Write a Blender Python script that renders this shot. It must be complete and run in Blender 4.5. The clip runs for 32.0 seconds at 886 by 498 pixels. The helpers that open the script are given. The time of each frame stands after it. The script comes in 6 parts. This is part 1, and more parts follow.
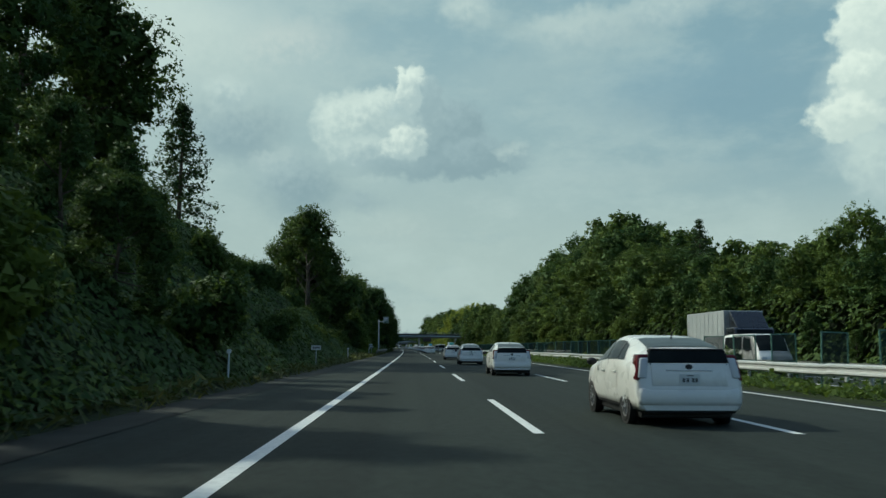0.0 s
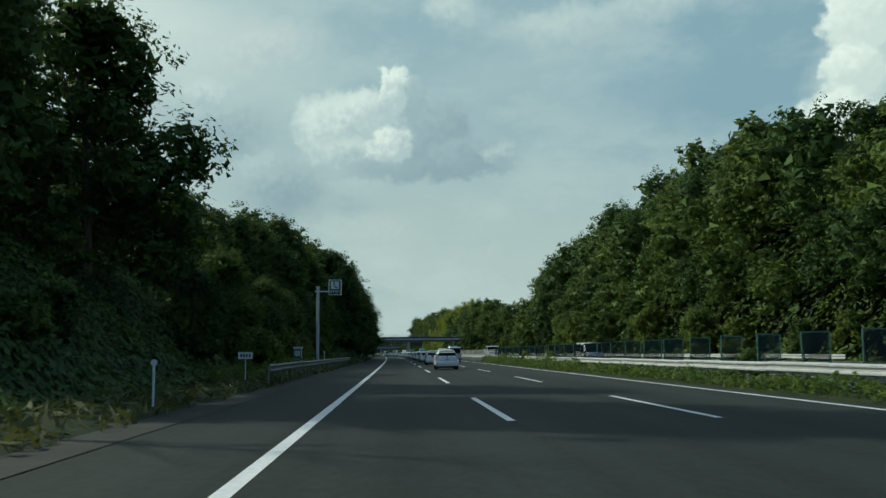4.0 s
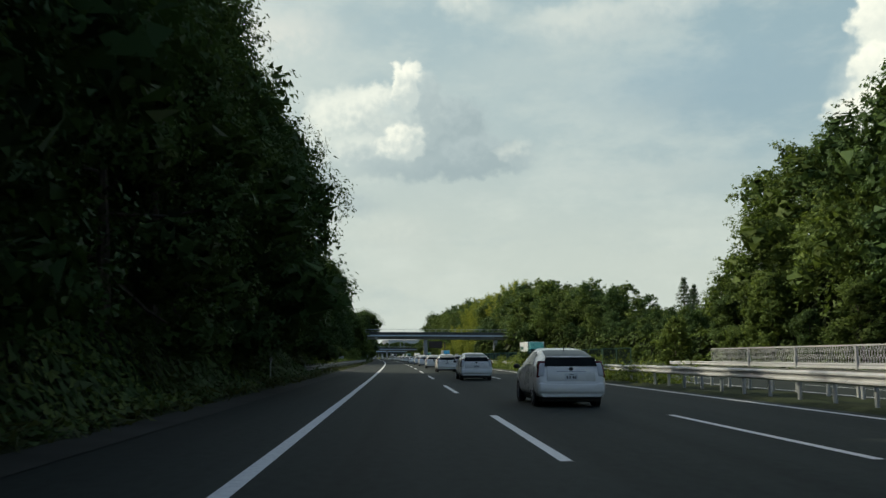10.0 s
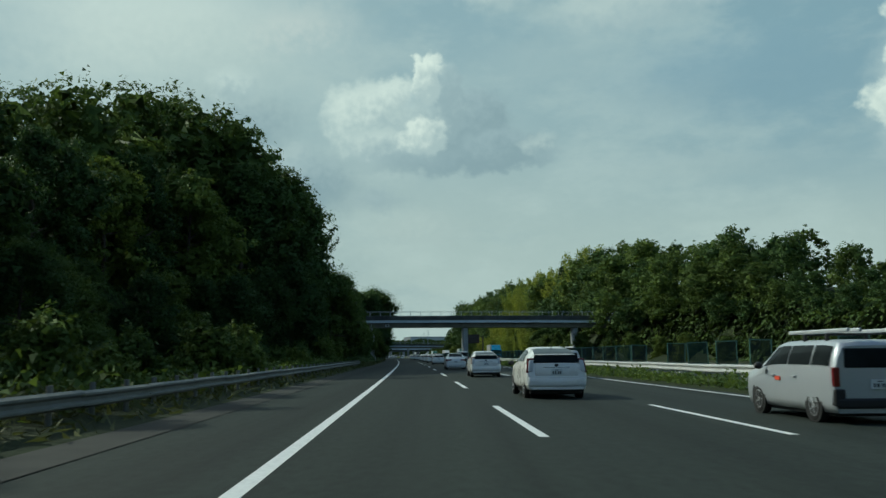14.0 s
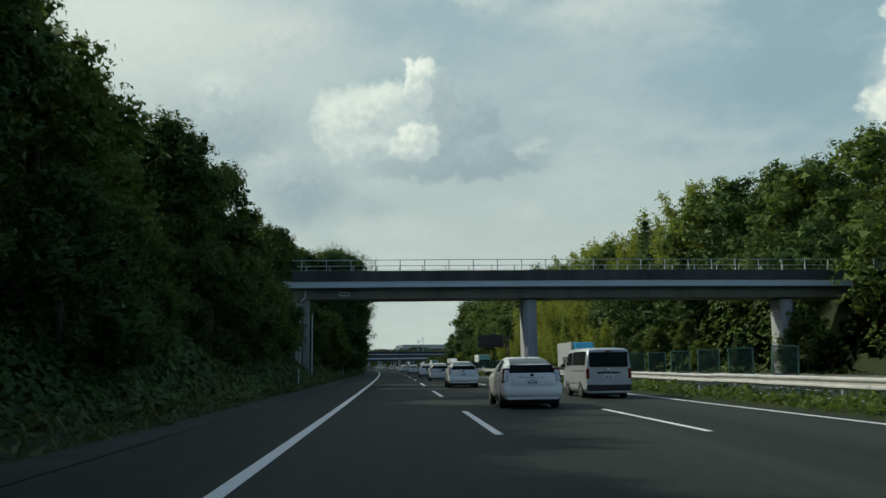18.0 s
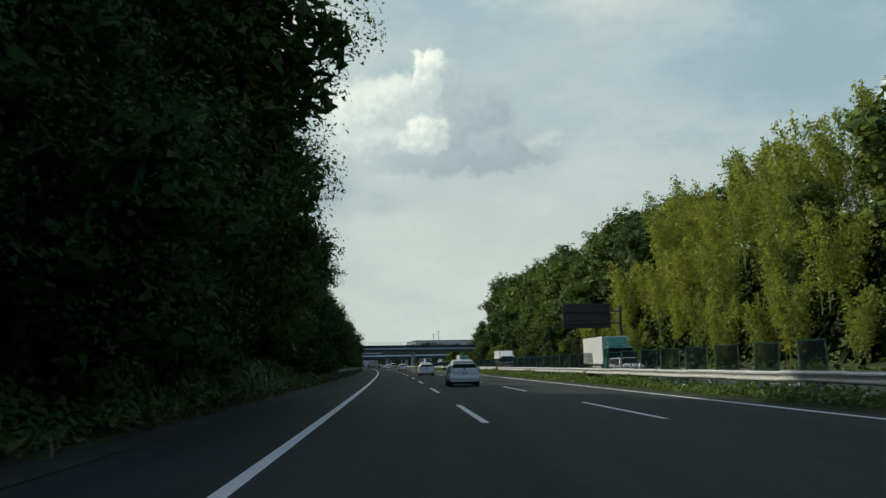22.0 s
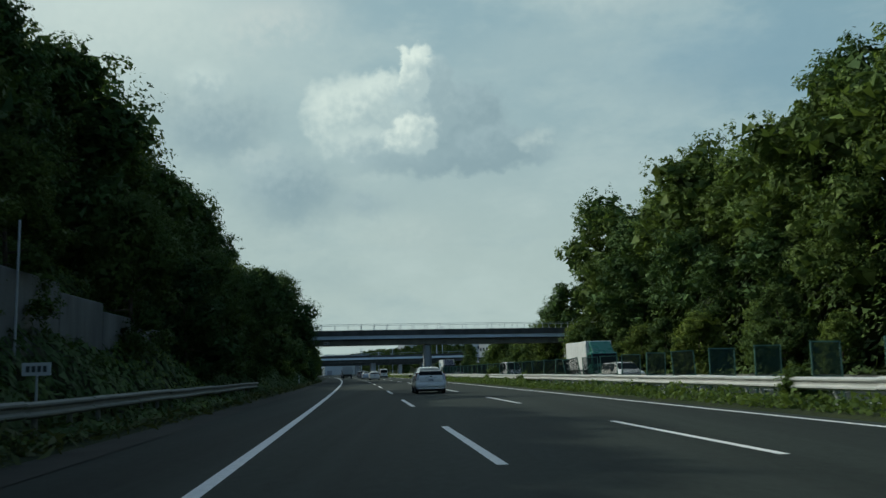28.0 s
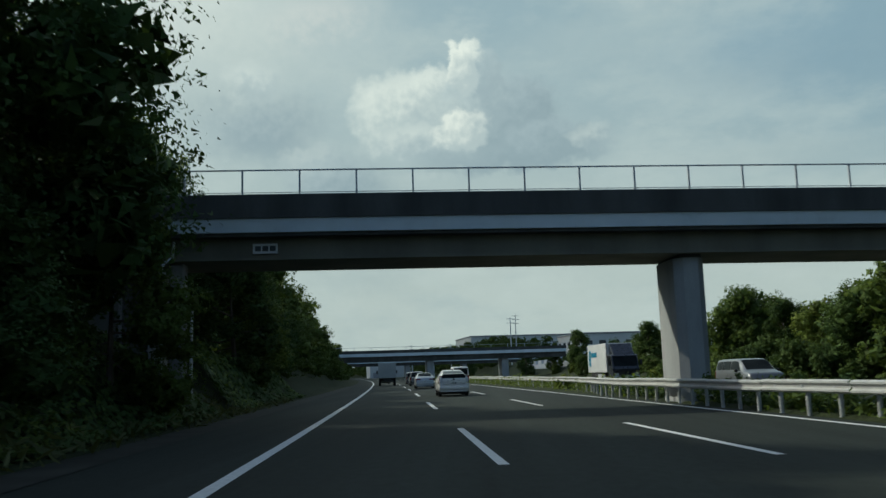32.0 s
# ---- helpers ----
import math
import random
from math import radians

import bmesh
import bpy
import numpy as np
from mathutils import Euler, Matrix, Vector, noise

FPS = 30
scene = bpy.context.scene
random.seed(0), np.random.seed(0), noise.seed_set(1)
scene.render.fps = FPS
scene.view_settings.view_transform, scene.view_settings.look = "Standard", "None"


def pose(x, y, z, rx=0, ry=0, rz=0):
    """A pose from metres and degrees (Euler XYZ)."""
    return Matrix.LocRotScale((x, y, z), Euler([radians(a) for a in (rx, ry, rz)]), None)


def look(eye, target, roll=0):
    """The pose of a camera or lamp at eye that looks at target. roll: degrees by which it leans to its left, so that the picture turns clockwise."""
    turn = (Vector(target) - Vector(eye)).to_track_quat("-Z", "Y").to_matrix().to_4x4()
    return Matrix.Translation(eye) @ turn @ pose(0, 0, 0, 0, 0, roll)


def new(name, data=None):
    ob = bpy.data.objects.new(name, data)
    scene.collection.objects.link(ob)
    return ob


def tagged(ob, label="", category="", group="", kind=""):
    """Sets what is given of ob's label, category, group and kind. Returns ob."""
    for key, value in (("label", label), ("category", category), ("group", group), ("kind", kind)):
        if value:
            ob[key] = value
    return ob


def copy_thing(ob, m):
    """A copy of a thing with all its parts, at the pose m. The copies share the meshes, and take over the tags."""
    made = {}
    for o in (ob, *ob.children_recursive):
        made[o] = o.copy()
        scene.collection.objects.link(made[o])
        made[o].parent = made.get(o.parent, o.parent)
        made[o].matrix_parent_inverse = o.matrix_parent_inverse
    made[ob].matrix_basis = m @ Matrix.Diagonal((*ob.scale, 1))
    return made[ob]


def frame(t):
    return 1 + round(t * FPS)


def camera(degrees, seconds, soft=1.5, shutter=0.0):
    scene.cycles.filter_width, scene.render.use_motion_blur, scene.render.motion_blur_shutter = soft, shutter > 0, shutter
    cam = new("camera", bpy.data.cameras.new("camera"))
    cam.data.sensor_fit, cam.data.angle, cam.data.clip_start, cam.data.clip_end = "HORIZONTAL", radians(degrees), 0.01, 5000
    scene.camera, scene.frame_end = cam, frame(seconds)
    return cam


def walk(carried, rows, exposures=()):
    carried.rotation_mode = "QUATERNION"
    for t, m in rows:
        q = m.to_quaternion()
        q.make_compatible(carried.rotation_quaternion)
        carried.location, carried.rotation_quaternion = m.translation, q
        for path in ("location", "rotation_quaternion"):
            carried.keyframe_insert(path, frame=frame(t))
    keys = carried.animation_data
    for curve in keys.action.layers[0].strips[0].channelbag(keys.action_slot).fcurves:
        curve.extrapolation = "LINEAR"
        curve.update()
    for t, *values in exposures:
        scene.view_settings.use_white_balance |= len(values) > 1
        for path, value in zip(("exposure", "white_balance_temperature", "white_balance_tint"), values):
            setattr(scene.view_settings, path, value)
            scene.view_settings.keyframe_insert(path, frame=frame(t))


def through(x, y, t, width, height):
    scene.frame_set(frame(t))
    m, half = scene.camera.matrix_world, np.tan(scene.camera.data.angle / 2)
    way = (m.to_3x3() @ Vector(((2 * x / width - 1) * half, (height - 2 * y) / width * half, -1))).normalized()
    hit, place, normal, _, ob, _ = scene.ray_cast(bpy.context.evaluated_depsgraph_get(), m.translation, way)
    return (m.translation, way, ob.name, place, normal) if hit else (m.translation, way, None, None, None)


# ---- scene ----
# A motorway in a wooded cutting, seen from a car in the slow lane.
# Road coordinates: s metres along the left edge line, d metres to its right, z up.

LENS = 53.98
EYE = 1.248
K0, K1, BEND = 0.3e-4, 2.0e-4, 790.0


def heading(s):
    """The road's heading (radians to the left of +y) at s; it bends to the left, more and more."""
    if s <= 0:
        return K0 * s
    if s <= BEND:
        return K0 * s + (K1 - K0) * s * s / 2 / BEND
    return K0 * s + (K1 - K0) * (BEND / 2 + (s - BEND))


STEP, S_MIN, S_MAX = 5.0, -400.0, 4300.0
LINE = [Vector((0.0, 0.0))]
for i in range(int(S_MAX / STEP)):
    h = heading((i + 0.5) * STEP)
    LINE.append(LINE[-1] + Vector((-math.sin(h), math.cos(h))) * STEP)


def at(s, d=0.0, z=0.0):
    """World place of road coordinates."""
    if s < 0:
        p = Vector((0.0, s))
    else:
        k = min(int(s / STEP), len(LINE) - 2)
        p = LINE[k].lerp(LINE[k + 1], s / STEP - k)
    h = heading(max(s, 0.0))
    return Vector((p.x + math.cos(h) * d, p.y + math.sin(h) * d, z))


def placed(s, d=0.0, z=0.0, turn=0.0):
    """A pose whose +y runs along the road."""
    p = at(s, d, z)
    return pose(p.x, p.y, p.z, 0, 0, math.degrees(heading(max(s, 0.0))) + turn)


cam = camera(LENS, 32.0, soft=1.45, shutter=0.1)
# seconds, s, d, yaw, pitch, roll
ROWS = [
    (0.0, 0.41, 1.80, -1.83, 6.45, -0.31), (0.5, 12.54, 1.79, -1.66, 6.34, -0.20),
    (1.0, 24.69, 1.79, -1.71, 6.26, -0.07), (1.5, 36.85, 1.79, -1.67, 6.31, 0.09),
    (2.0, 49.01, 1.78, -1.84, 6.39, 0.26), (2.5, 61.14, 1.71, -2.23, 6.39, 0.62),
    (3.0, 73.27, 1.65, -2.61, 6.65, 0.91), (3.5, 85.27, 1.61, -2.81, 6.77, 0.79),
    (4.0, 97.27, 1.59, -2.63, 6.80, 0.64), (4.5, 109.28, 1.57, -2.46, 6.84, 0.49),
    (5.0, 121.30, 1.55, -2.27, 6.88, 0.34), (5.5, 133.32, 1.52, -2.10, 6.92, 0.19),
    (6.0, 145.34, 1.50, -1.98, 6.82, -0.07), (6.5, 157.60, 1.53, -1.90, 6.89, -0.30),
    (7.0, 169.85, 1.56, -1.84, 6.93, -0.43), (7.5, 182.12, 1.60, -1.75, 6.97, -0.45),
    (8.0, 194.38, 1.63, -1.64, 7.09, -0.48), (8.5, 206.52, 1.60, -1.70, 7.11, -0.18),
    (9.0, 218.66, 1.58, -1.86, 6.98, 0.15), (9.5, 230.67, 1.60, -1.92, 7.05, 0.09),
    (10.0, 242.67, 1.62, -1.98, 7.09, 0.01), (10.5, 254.68, 1.65, -1.98, 7.22, 0.03),
    (11.0, 266.69, 1.68, -1.84, 7.39, -0.00), (11.5, 278.96, 1.69, -1.74, 7.54, -0.03),
    (12.0, 291.24, 1.70, -1.57, 7.57, -0.00), (12.5, 303.51, 1.71, -1.28, 7.46, 0.03),
    (13.0, 315.79, 1.72, -0.95, 7.24, 0.10), (13.5, 327.80, 1.69, -0.61, 7.16, 0.22),
    (14.0, 339.82, 1.66, -0.46, 6.98, 0.35), (14.5, 351.84, 1.62, -0.59, 7.11, 0.47),
    (15.0, 363.86, 1.59, -0.65, 7.15, 0.56), (15.5, 376.10, 1.62, -0.72, 7.17, 0.59),
    (16.0, 388.35, 1.66, -0.78, 7.19, 0.62), (16.5, 400.60, 1.70, -0.84, 7.22, 0.66),
    (17.0, 412.84, 1.73, -0.91, 7.24, 0.69), (17.5, 425.09, 1.77, -0.98, 7.26, 0.72),
    (18.0, 437.34, 1.81, -0.92, 7.65, 0.69), (18.5, 449.54, 1.80, -0.93, 7.75, 0.53),
    (19.0, 461.74, 1.81, -0.84, 7.94, 0.36), (19.5, 473.71, 1.74, -0.26, 7.96, 0.03),
    (20.0, 485.69, 1.67, 0.20, 8.07, -0.25), (20.5, 497.88, 1.69, 0.32, 7.97, -0.20),
    (21.0, 510.08, 1.70, 0.19, 7.91, 0.23), (21.5, 522.36, 1.74, 0.17, 7.70, 0.65),
    (22.0, 534.65, 1.78, -0.20, 7.55, 1.11), (22.5, 546.83, 1.74, -0.95, 7.36, 1.48),
    (23.0, 559.02, 1.69, -1.92, 7.35, 1.80), (23.5, 571.21, 1.61, -2.53, 7.30, 1.65),
    (24.0, 583.41, 1.54, -3.10, 7.38, 1.50), (24.5, 595.42, 1.59, -3.07, 7.49, 1.37),
    (25.0, 607.43, 1.62, -2.31, 7.74, 1.30), (25.5, 619.77, 1.66, -1.87, 7.83, 1.11),
    (26.0, 632.12, 1.69, -1.69, 7.84, 1.18), (26.5, 644.49, 1.73, -1.50, 7.85, 1.25),
    (27.0, 656.87, 1.75, -1.32, 7.88, 1.30), (27.5, 669.27, 1.79, -1.13, 7.89, 1.37),
    (28.0, 681.69, 1.83, -1.03, 7.97, 1.56), (28.5, 693.99, 1.89, -0.99, 8.02, 1.54),
    (29.0, 706.31, 1.95, -0.80, 7.98, 1.63), (29.5, 718.66, 2.01, -0.44, 8.06, 1.64),
    (30.0, 731.02, 2.07, 0.04, 7.99, 1.67), (30.5, 743.55, 2.12, 1.01, 7.99, 1.86),
    (31.0, 756.10, 2.16, 1.88, 8.28, 1.92), (31.5, 768.63, 2.19, 1.68, 8.23, 1.93),
    (32.0, 781.19, 2.22, 2.28, 8.20, 1.75),
]
EXPOSURES = [
    (0, 0.02, 6000, -7), (3, 0.05, 6000, -7), (6, 0.2, 6210, -1), (7, 0.28, 6330, 1), (8, 0.25, 6520, 4), (9, 0.3, 6820, 6), (11, 0.35, 6800, 6), (12, 0.06, 6600, 6),
    (13, -0.08, 6130, -3), (15, 0.05, 5910, -9), (17.5, 0.15, 6430, 1), (18.8, 0.2, 6480, 1), (20, 0.45, 6500, 0), (21, 0.3, 6500, 2), (23, 0.3, 6650, 5), (25, 0.15, 6370, 3),
    (28, 0, 6040, -3), (29, -0.09, 6190, 0), (31, -0.1, 6190, 0), (32, 0.05, 6240, 1)]
walk(cam, [(t, pose(*at(s, d, EYE), 90 + pitch, roll, yaw)) for t, s, d, yaw, pitch, roll in ROWS], EXPOSURES)

# ---- light ----
SUN_EL, SUN_AZ = 37.0, 60.0  # degrees above the horizon; degrees to the left of the road
world = bpy.data.worlds.new("world")
scene.world = world
world.use_nodes = True
wn = world.node_tree.nodes
sky = wn.new("ShaderNodeTexSky")
sky.sky_type, sky.sun_disc = "NISHITA", False
sky.sun_elevation, sky.sun_rotation = radians(SUN_EL), radians(-SUN_AZ)
sky.air_density, sky.dust_density = 1.0, 2.5
wn["Background"].inputs[1].default_value = 0.13
world.node_tree.links.new(sky.outputs[0], wn["Background"].inputs[0])
lamp = bpy.data.lights.new("sun", "SUN")
lamp.energy, lamp.angle, lamp.color = 2.6, radians(1.0), (1.0, 0.93, 0.8)
sun = new("sun", lamp)
toward = Vector((-math.sin(radians(SUN_AZ)) * math.cos(radians(SUN_EL)), math.cos(radians(SUN_AZ)) * math.cos(radians(SUN_EL)), math.sin(radians(SUN_EL))))
sun.matrix_world = look(toward * 300, (0, 0, 0))

# ---- materials ----
class Mat:
    """A small helper round a node material."""

    def __init__(self, name, rough=0.6, metal=0.0, spec=0.4):
        self.m = bpy.data.materials.new(name)
        self.m.use_nodes = True
        self.t = self.m.node_tree
        self.b = self.t.nodes["Principled BSDF"]
        self.b.inputs["Roughness"].default_value = rough
        self.b.inputs["Metallic"].default_value = metal
        self.b.inputs["Specular IOR Level"].default_value = spec
        self.coord = None

    def node(self, kind, **kw):
        n = self.t.nodes.new(kind)
        for k, v in kw.items():
            n.inputs[k.replace("_", " ")].default_value = v
        return n

    def link(self, a, b):
        self.t.links.new(a, b)

    def where(self, scale=(1, 1, 1), world_space=True):
        g = self.t.nodes.new("ShaderNodeNewGeometry" if world_space else "ShaderNodeTexCoord")
        mp = self.t.nodes.new("ShaderNodeMapping")
        mp.inputs["Scale"].default_value = scale
        self.link(g.outputs["Position" if world_space else "Object"], mp.inputs[0])
        return mp.outputs[0]

    def noise(self, scale, detail=4, stretch=(1, 1, 1), rough=0.55, world_space=True):
        n = self.node("ShaderNodeTexNoise", Scale=scale, Detail=detail, Roughness=rough)
        self.link(self.where(stretch, world_space), n.inputs["Vector"])
        return n.outputs[0]

    def ramp(self, src, *stops):
        n = self.t.nodes.new("ShaderNodeValToRGB")
        e = n.color_ramp.elements
        while len(e) < len(stops):
            e.new(0.5)
        for el, (p, c) in zip(e, stops):
            el.position = p
            el.color = (*c, 1) if not isinstance(c, (int, float)) else (c, c, c, 1)
        self.link(src, n.inputs[0])
        return n.outputs[0]

    def mix(self, fac, a, b, blend="MIX"):
        n = self.t.nodes.new("ShaderNodeMix")
        n.data_type, n.blend_type = "RGBA", blend
        for k, v in ((0, fac), (6, a), (7, b)):
            if isinstance(v, (int, float)):
                n.inputs[k].default_value = v if k == 0 else (v, v, v, 1)
            elif isinstance(v, tuple):
                n.inputs[k].default_value = (*v, 1)
            else:
                self.link(v, n.inputs[k])
        return n.outputs[2]

    def color(self, c):
        if isinstance(c, tuple):
            self.b.inputs["Base Color"].default_value = (*c, 1)
        else:
            self.link(c, self.b.inputs["Base Color"])
        return self

    def rough(self, src, lo, hi):
        n = self.t.nodes.new("ShaderNodeMapRange")
        n.inputs[3].default_value, n.inputs[4].default_value = lo, hi
        self.link(src, n.inputs[0])
        self.link(n.outputs[0], self.b.inputs["Roughness"])
        return self

    def bump(self, src, strength=0.3, dist=0.02):
        n = self.node("ShaderNodeBump", Strength=strength, Distance=dist)
        self.link(src, n.inputs["Height"])
        self.link(n.outputs[0], self.b.inputs["Normal"])
        return self


def plain(name, c, rough=0.5, metal=0.0, spec=0.4, vary=0.12, scale=3.0):
    """A painted or moulded surface with slight dirt at two scales."""
    m = Mat(name, rough, metal, spec)
    n = m.noise(scale, 5, world_space=False)
    f = m.noise(scale * 9, 3, world_space=False)
    lo = tuple(x * (1 - vary) for x in c)
    hi = tuple(min(1, x * (1 + vary * 0.5)) for x in c)
    m.color(m.mix(f, m.ramp(n, (0.3, lo), (0.7, hi)), c))
    m.rough(n, max(0.02, rough - 0.08), min(1, rough + 0.1))
    return m.m


def leafy(name, dark, light, through=0.25):
    """Leaves: they differ from tree to tree and from spray to spray, and let some light through."""
    m = Mat(name, 0.65, 0.0, 0.1)
    g = m.t.nodes.new("ShaderNodeNewGeometry")
    o = m.t.nodes.new("ShaderNodeObjectInfo")
    c = m.ramp(g.outputs["Random Per Island"], (0.0, tuple(0.5 * (x + y) for x, y in zip(dark, light))), (0.8, light), (1.0, tuple(min(1, x * 1.2) for x in light)))
    tone = m.ramp(o.outputs["Random"], (0.0, (0.75, 0.8, 0.8)), (0.5, (1.0, 1.0, 1.0)), (1.0, (1.25, 1.12, 0.9)))
    c = m.mix(1.0, c, tone, "MULTIPLY")
    patch = m.ramp(m.noise(0.45, 3), (0.35, (0.78, 0.84, 0.85)), (0.5, (1.0, 1.0, 1.0)), (0.68, (1.22, 1.15, 0.95)))
    c = m.mix(1.0, c, patch, "MULTIPLY")
    m.color(c)
    tr = m.t.nodes.new("ShaderNodeBsdfTranslucent")
    m.link(m.mix(0.5, c, (light[0] * 1.6, light[1] * 1.6, light[2] * 0.8)), tr.inputs[0])
    mx = m.t.nodes.new("ShaderNodeMixShader")
    mx.inputs[0].default_value = through
    m.link(m.b.outputs[0], mx.inputs[1])
    m.link(tr.outputs[0], mx.inputs[2])
    m.link(mx.outputs[0], m.t.nodes["Material Output"].inputs[0])
    return m.m


def asphalt_material():
    m = Mat("asphalt", 0.85, 0.0, 0.15)
    grain = m.noise(60, 3)
    big = m.noise(0.25, 5, (1, 0.18, 1))
    streak = m.noise(1.3, 3, (1, 0.02, 1))
    c = m.ramp(big, (0.3, (0.0165, 0.0231, 0.0192)), (0.7, (0.0294, 0.0388, 0.0317)))
    c = m.mix(m.ramp(streak, (0.42, 0.0), (0.66, 0.75)), c, (0.0144, 0.0185, 0.0162))
    c = m.mix(0.5, c, m.ramp(grain, (0.3, (0.0144, 0.0182, 0.0155)), (0.7, (0.0352, 0.0438, 0.0369))))
    mottle = m.noise(7, 4, (1, 0.5, 1))
    c = m.mix(1.0, c, m.ramp(mottle, (0.3, 0.78), (0.5, 1.0), (0.7, 1.2)), "MULTIPLY")
    track = m.noise(0.55, 2, (1, 0.006, 1))
    c = m.mix(1.0, c, m.ramp(track, (0.38, 0.82), (0.5, 1.0), (0.62, 1.16)), "MULTIPLY")
    pale = m.noise(0.9, 4, (1, 0.012, 1))
    c = m.mix(m.ramp(pale, (0.5, 0.0), (0.72, 0.4)), c, (0.0431, 0.0529, 0.0443))
    m.color(c).rough(big, 0.75, 0.9).bump(grain, 0.25, 0.006)
    return m.m


def ground_material():
    m = Mat("earth_and_grass", 0.9, 0.0, 0.15)
    a, b = m.noise(0.35, 6), m.noise(6, 4)
    c = m.ramp(a, (0.3, (0.02, 0.032, 0.012)), (0.55, (0.034, 0.046, 0.016)), (0.75, (0.05, 0.055, 0.022)))
    m.color(m.mix(m.ramp(b, (0.35, 0.0), (0.7, 0.7)), c, (0.018, 0.022, 0.01)))
    m.bump(b, 0.6, 0.08)
    return m.m


def line_material():
    m = Mat("road_paint", 0.6, 0.0, 0.4)
    a, b = m.noise(9, 5), m.noise(70, 3)
    c = m.ramp(a, (0.3, (0.60, 0.61, 0.59)), (0.6, (0.76, 0.77, 0.74)))
    m.color(m.mix(m.ramp(b, (0.66, 0.0), (0.75, 0.8)), c, (0.16, 0.16, 0.16)))
    return m.m


def concrete_material(name, c, stain=0.5):
    m = Mat(name, 0.85, 0.0, 0.3)
    a, b = m.noise(0.7, 6, (1, 1, 0.25)), m.noise(14, 4)
    lo = tuple(x * (1 - stain) for x in c)
    m.color(m.mix(m.ramp(b, (0.3, 0.0), (0.8, 0.35)), m.ramp(a, (0.32, lo), (0.62, c)), lo)).bump(b, 0.2, 0.01)
    return m.m


ASPHALT, GROUND, PAINT = asphalt_material(), ground_material(), line_material()
CONCRETE = concrete_material("concrete", (0.42, 0.42, 0.40))
CONCRETE_DARK = concrete_material("weathered_concrete", (0.24, 0.24, 0.22), 0.6)
BARK = Mat("bark", 0.9, 0, 0.2)
BARK.color(BARK.ramp(BARK.noise(6, 5, (1, 1, 0.2)), (0.3, (0.05, 0.04, 0.03)), (0.7, (0.16, 0.13, 0.10)))).bump(BARK.noise(18, 4, (1, 1, 0.2)), 0.6, 0.03)
BARK = BARK.m
LEAF = leafy("broad_leaves", (0.033, 0.057, 0.020), (0.078, 0.122, 0.036))
LEAF_DEEP = leafy("deep_leaves", (0.029, 0.056, 0.019), (0.067, 0.112, 0.034), 0.2)
LEAF_WARM = leafy("sunny_leaves", (0.052, 0.081, 0.021), (0.138, 0.189, 0.046), 0.3)
LEAF_PINE = leafy("conifer_needles", (0.026, 0.049, 0.026), (0.058, 0.098, 0.042), 0.12)
LEAF_BAMBOO = leafy("bamboo_leaves", (0.099, 0.134, 0.027), (0.232, 0.268, 0.058), 0.4)
LEAF_VINE = leafy("creeper_leaves", (0.047, 0.077, 0.021), (0.114, 0.162, 0.042), 0.3)
GRASS = leafy("grass_blades", (0.05, 0.065, 0.024), (0.115, 0.125, 0.05), 0.25)
GALVANISED = plain("galvanised_steel", (0.50, 0.52, 0.53), 0.45, 0.35)
GREY_PAINT = plain("grey_painted_steel", (0.42, 0.46, 0.48), 0.5)

# ---- the large structure ----
def link_mesh(name, verts, faces, material, parent=None, smooth=False, label=""):
    me = bpy.data.meshes.new(name)
    me.from_pydata(verts, [], faces)
    if smooth:
        me.polygons.foreach_set("use_smooth", [True] * len(me.polygons))
    for m in material if isinstance(material, (list, tuple)) else [material]:
        me.materials.append(m)
    ob = new(name, me)
    ob.parent = parent
    if label:
        ob["label"] = label
    return ob


def part(name, bm, material, parent=None, label=""):
    """Links a bmesh as one mesh object under a thing or a part."""
    me = bpy.data.meshes.new(name)
    bm.to_mesh(me)
    bm.free()
    me.materials.append(material)
    ob = new(name, me)
    ob.parent = parent
    if label:
        ob["label"] = label
    return ob


def curve(table):
    """A smooth function through (s, value) pairs."""
    xs, ys = [a for a, b in table], [b for a, b in table]

    def f(s):
        if s <= xs[0]:
            return ys[0]
        for i in range(1, len(xs)):
            if s <= xs[i]:
                u = (s - xs[i - 1]) / (xs[i] - xs[i - 1])
                u = u * u * (3 - 2 * u)
                return ys[i - 1] + (ys[i] - ys[i - 1]) * u
        return ys[-1]

    return f


LANES = (0.0, 3.63, 7.50, 11.4)   # the left edge line, two dashed lines, the right edge line
SHOULDER = -3.1                   # the asphalt's left edge
MEDIAN_L, MEDIAN_R = 12.1, 15.4   # the planted strip
FAR_R = 28.6                      # the right edge of the other carriageway

# where the left bank begins (metres left of the line), how high it climbs, and how steeply
bank_at = curve([(-100, 4.5), (60, 4.5), (110, 6), (140, 7), (190, 7), (222, 4.0), (300, 4.4), (318, 5.5), (330, 9), (395, 12), (440, 6), (480, 4.4), (830, 4.4), (900, 5), (1000, 8)])
bank_top = curve([(-100, 9), (30, 9.5), (60, 11), (80, 10.5), (98, 8), (112, 6.5), (124, 7), (142, 9), (165, 8), (200, 8), (230, 9), (310, 9), (330, 5), (385, 7.5), (405, 11), (434, 18), (458, 14), (490, 10), (520, 8), (600, 10), (640, 9.5), (700, 12), (788, 14), (828, 7), (900, 5), (1100, 4), (1500, 2)])
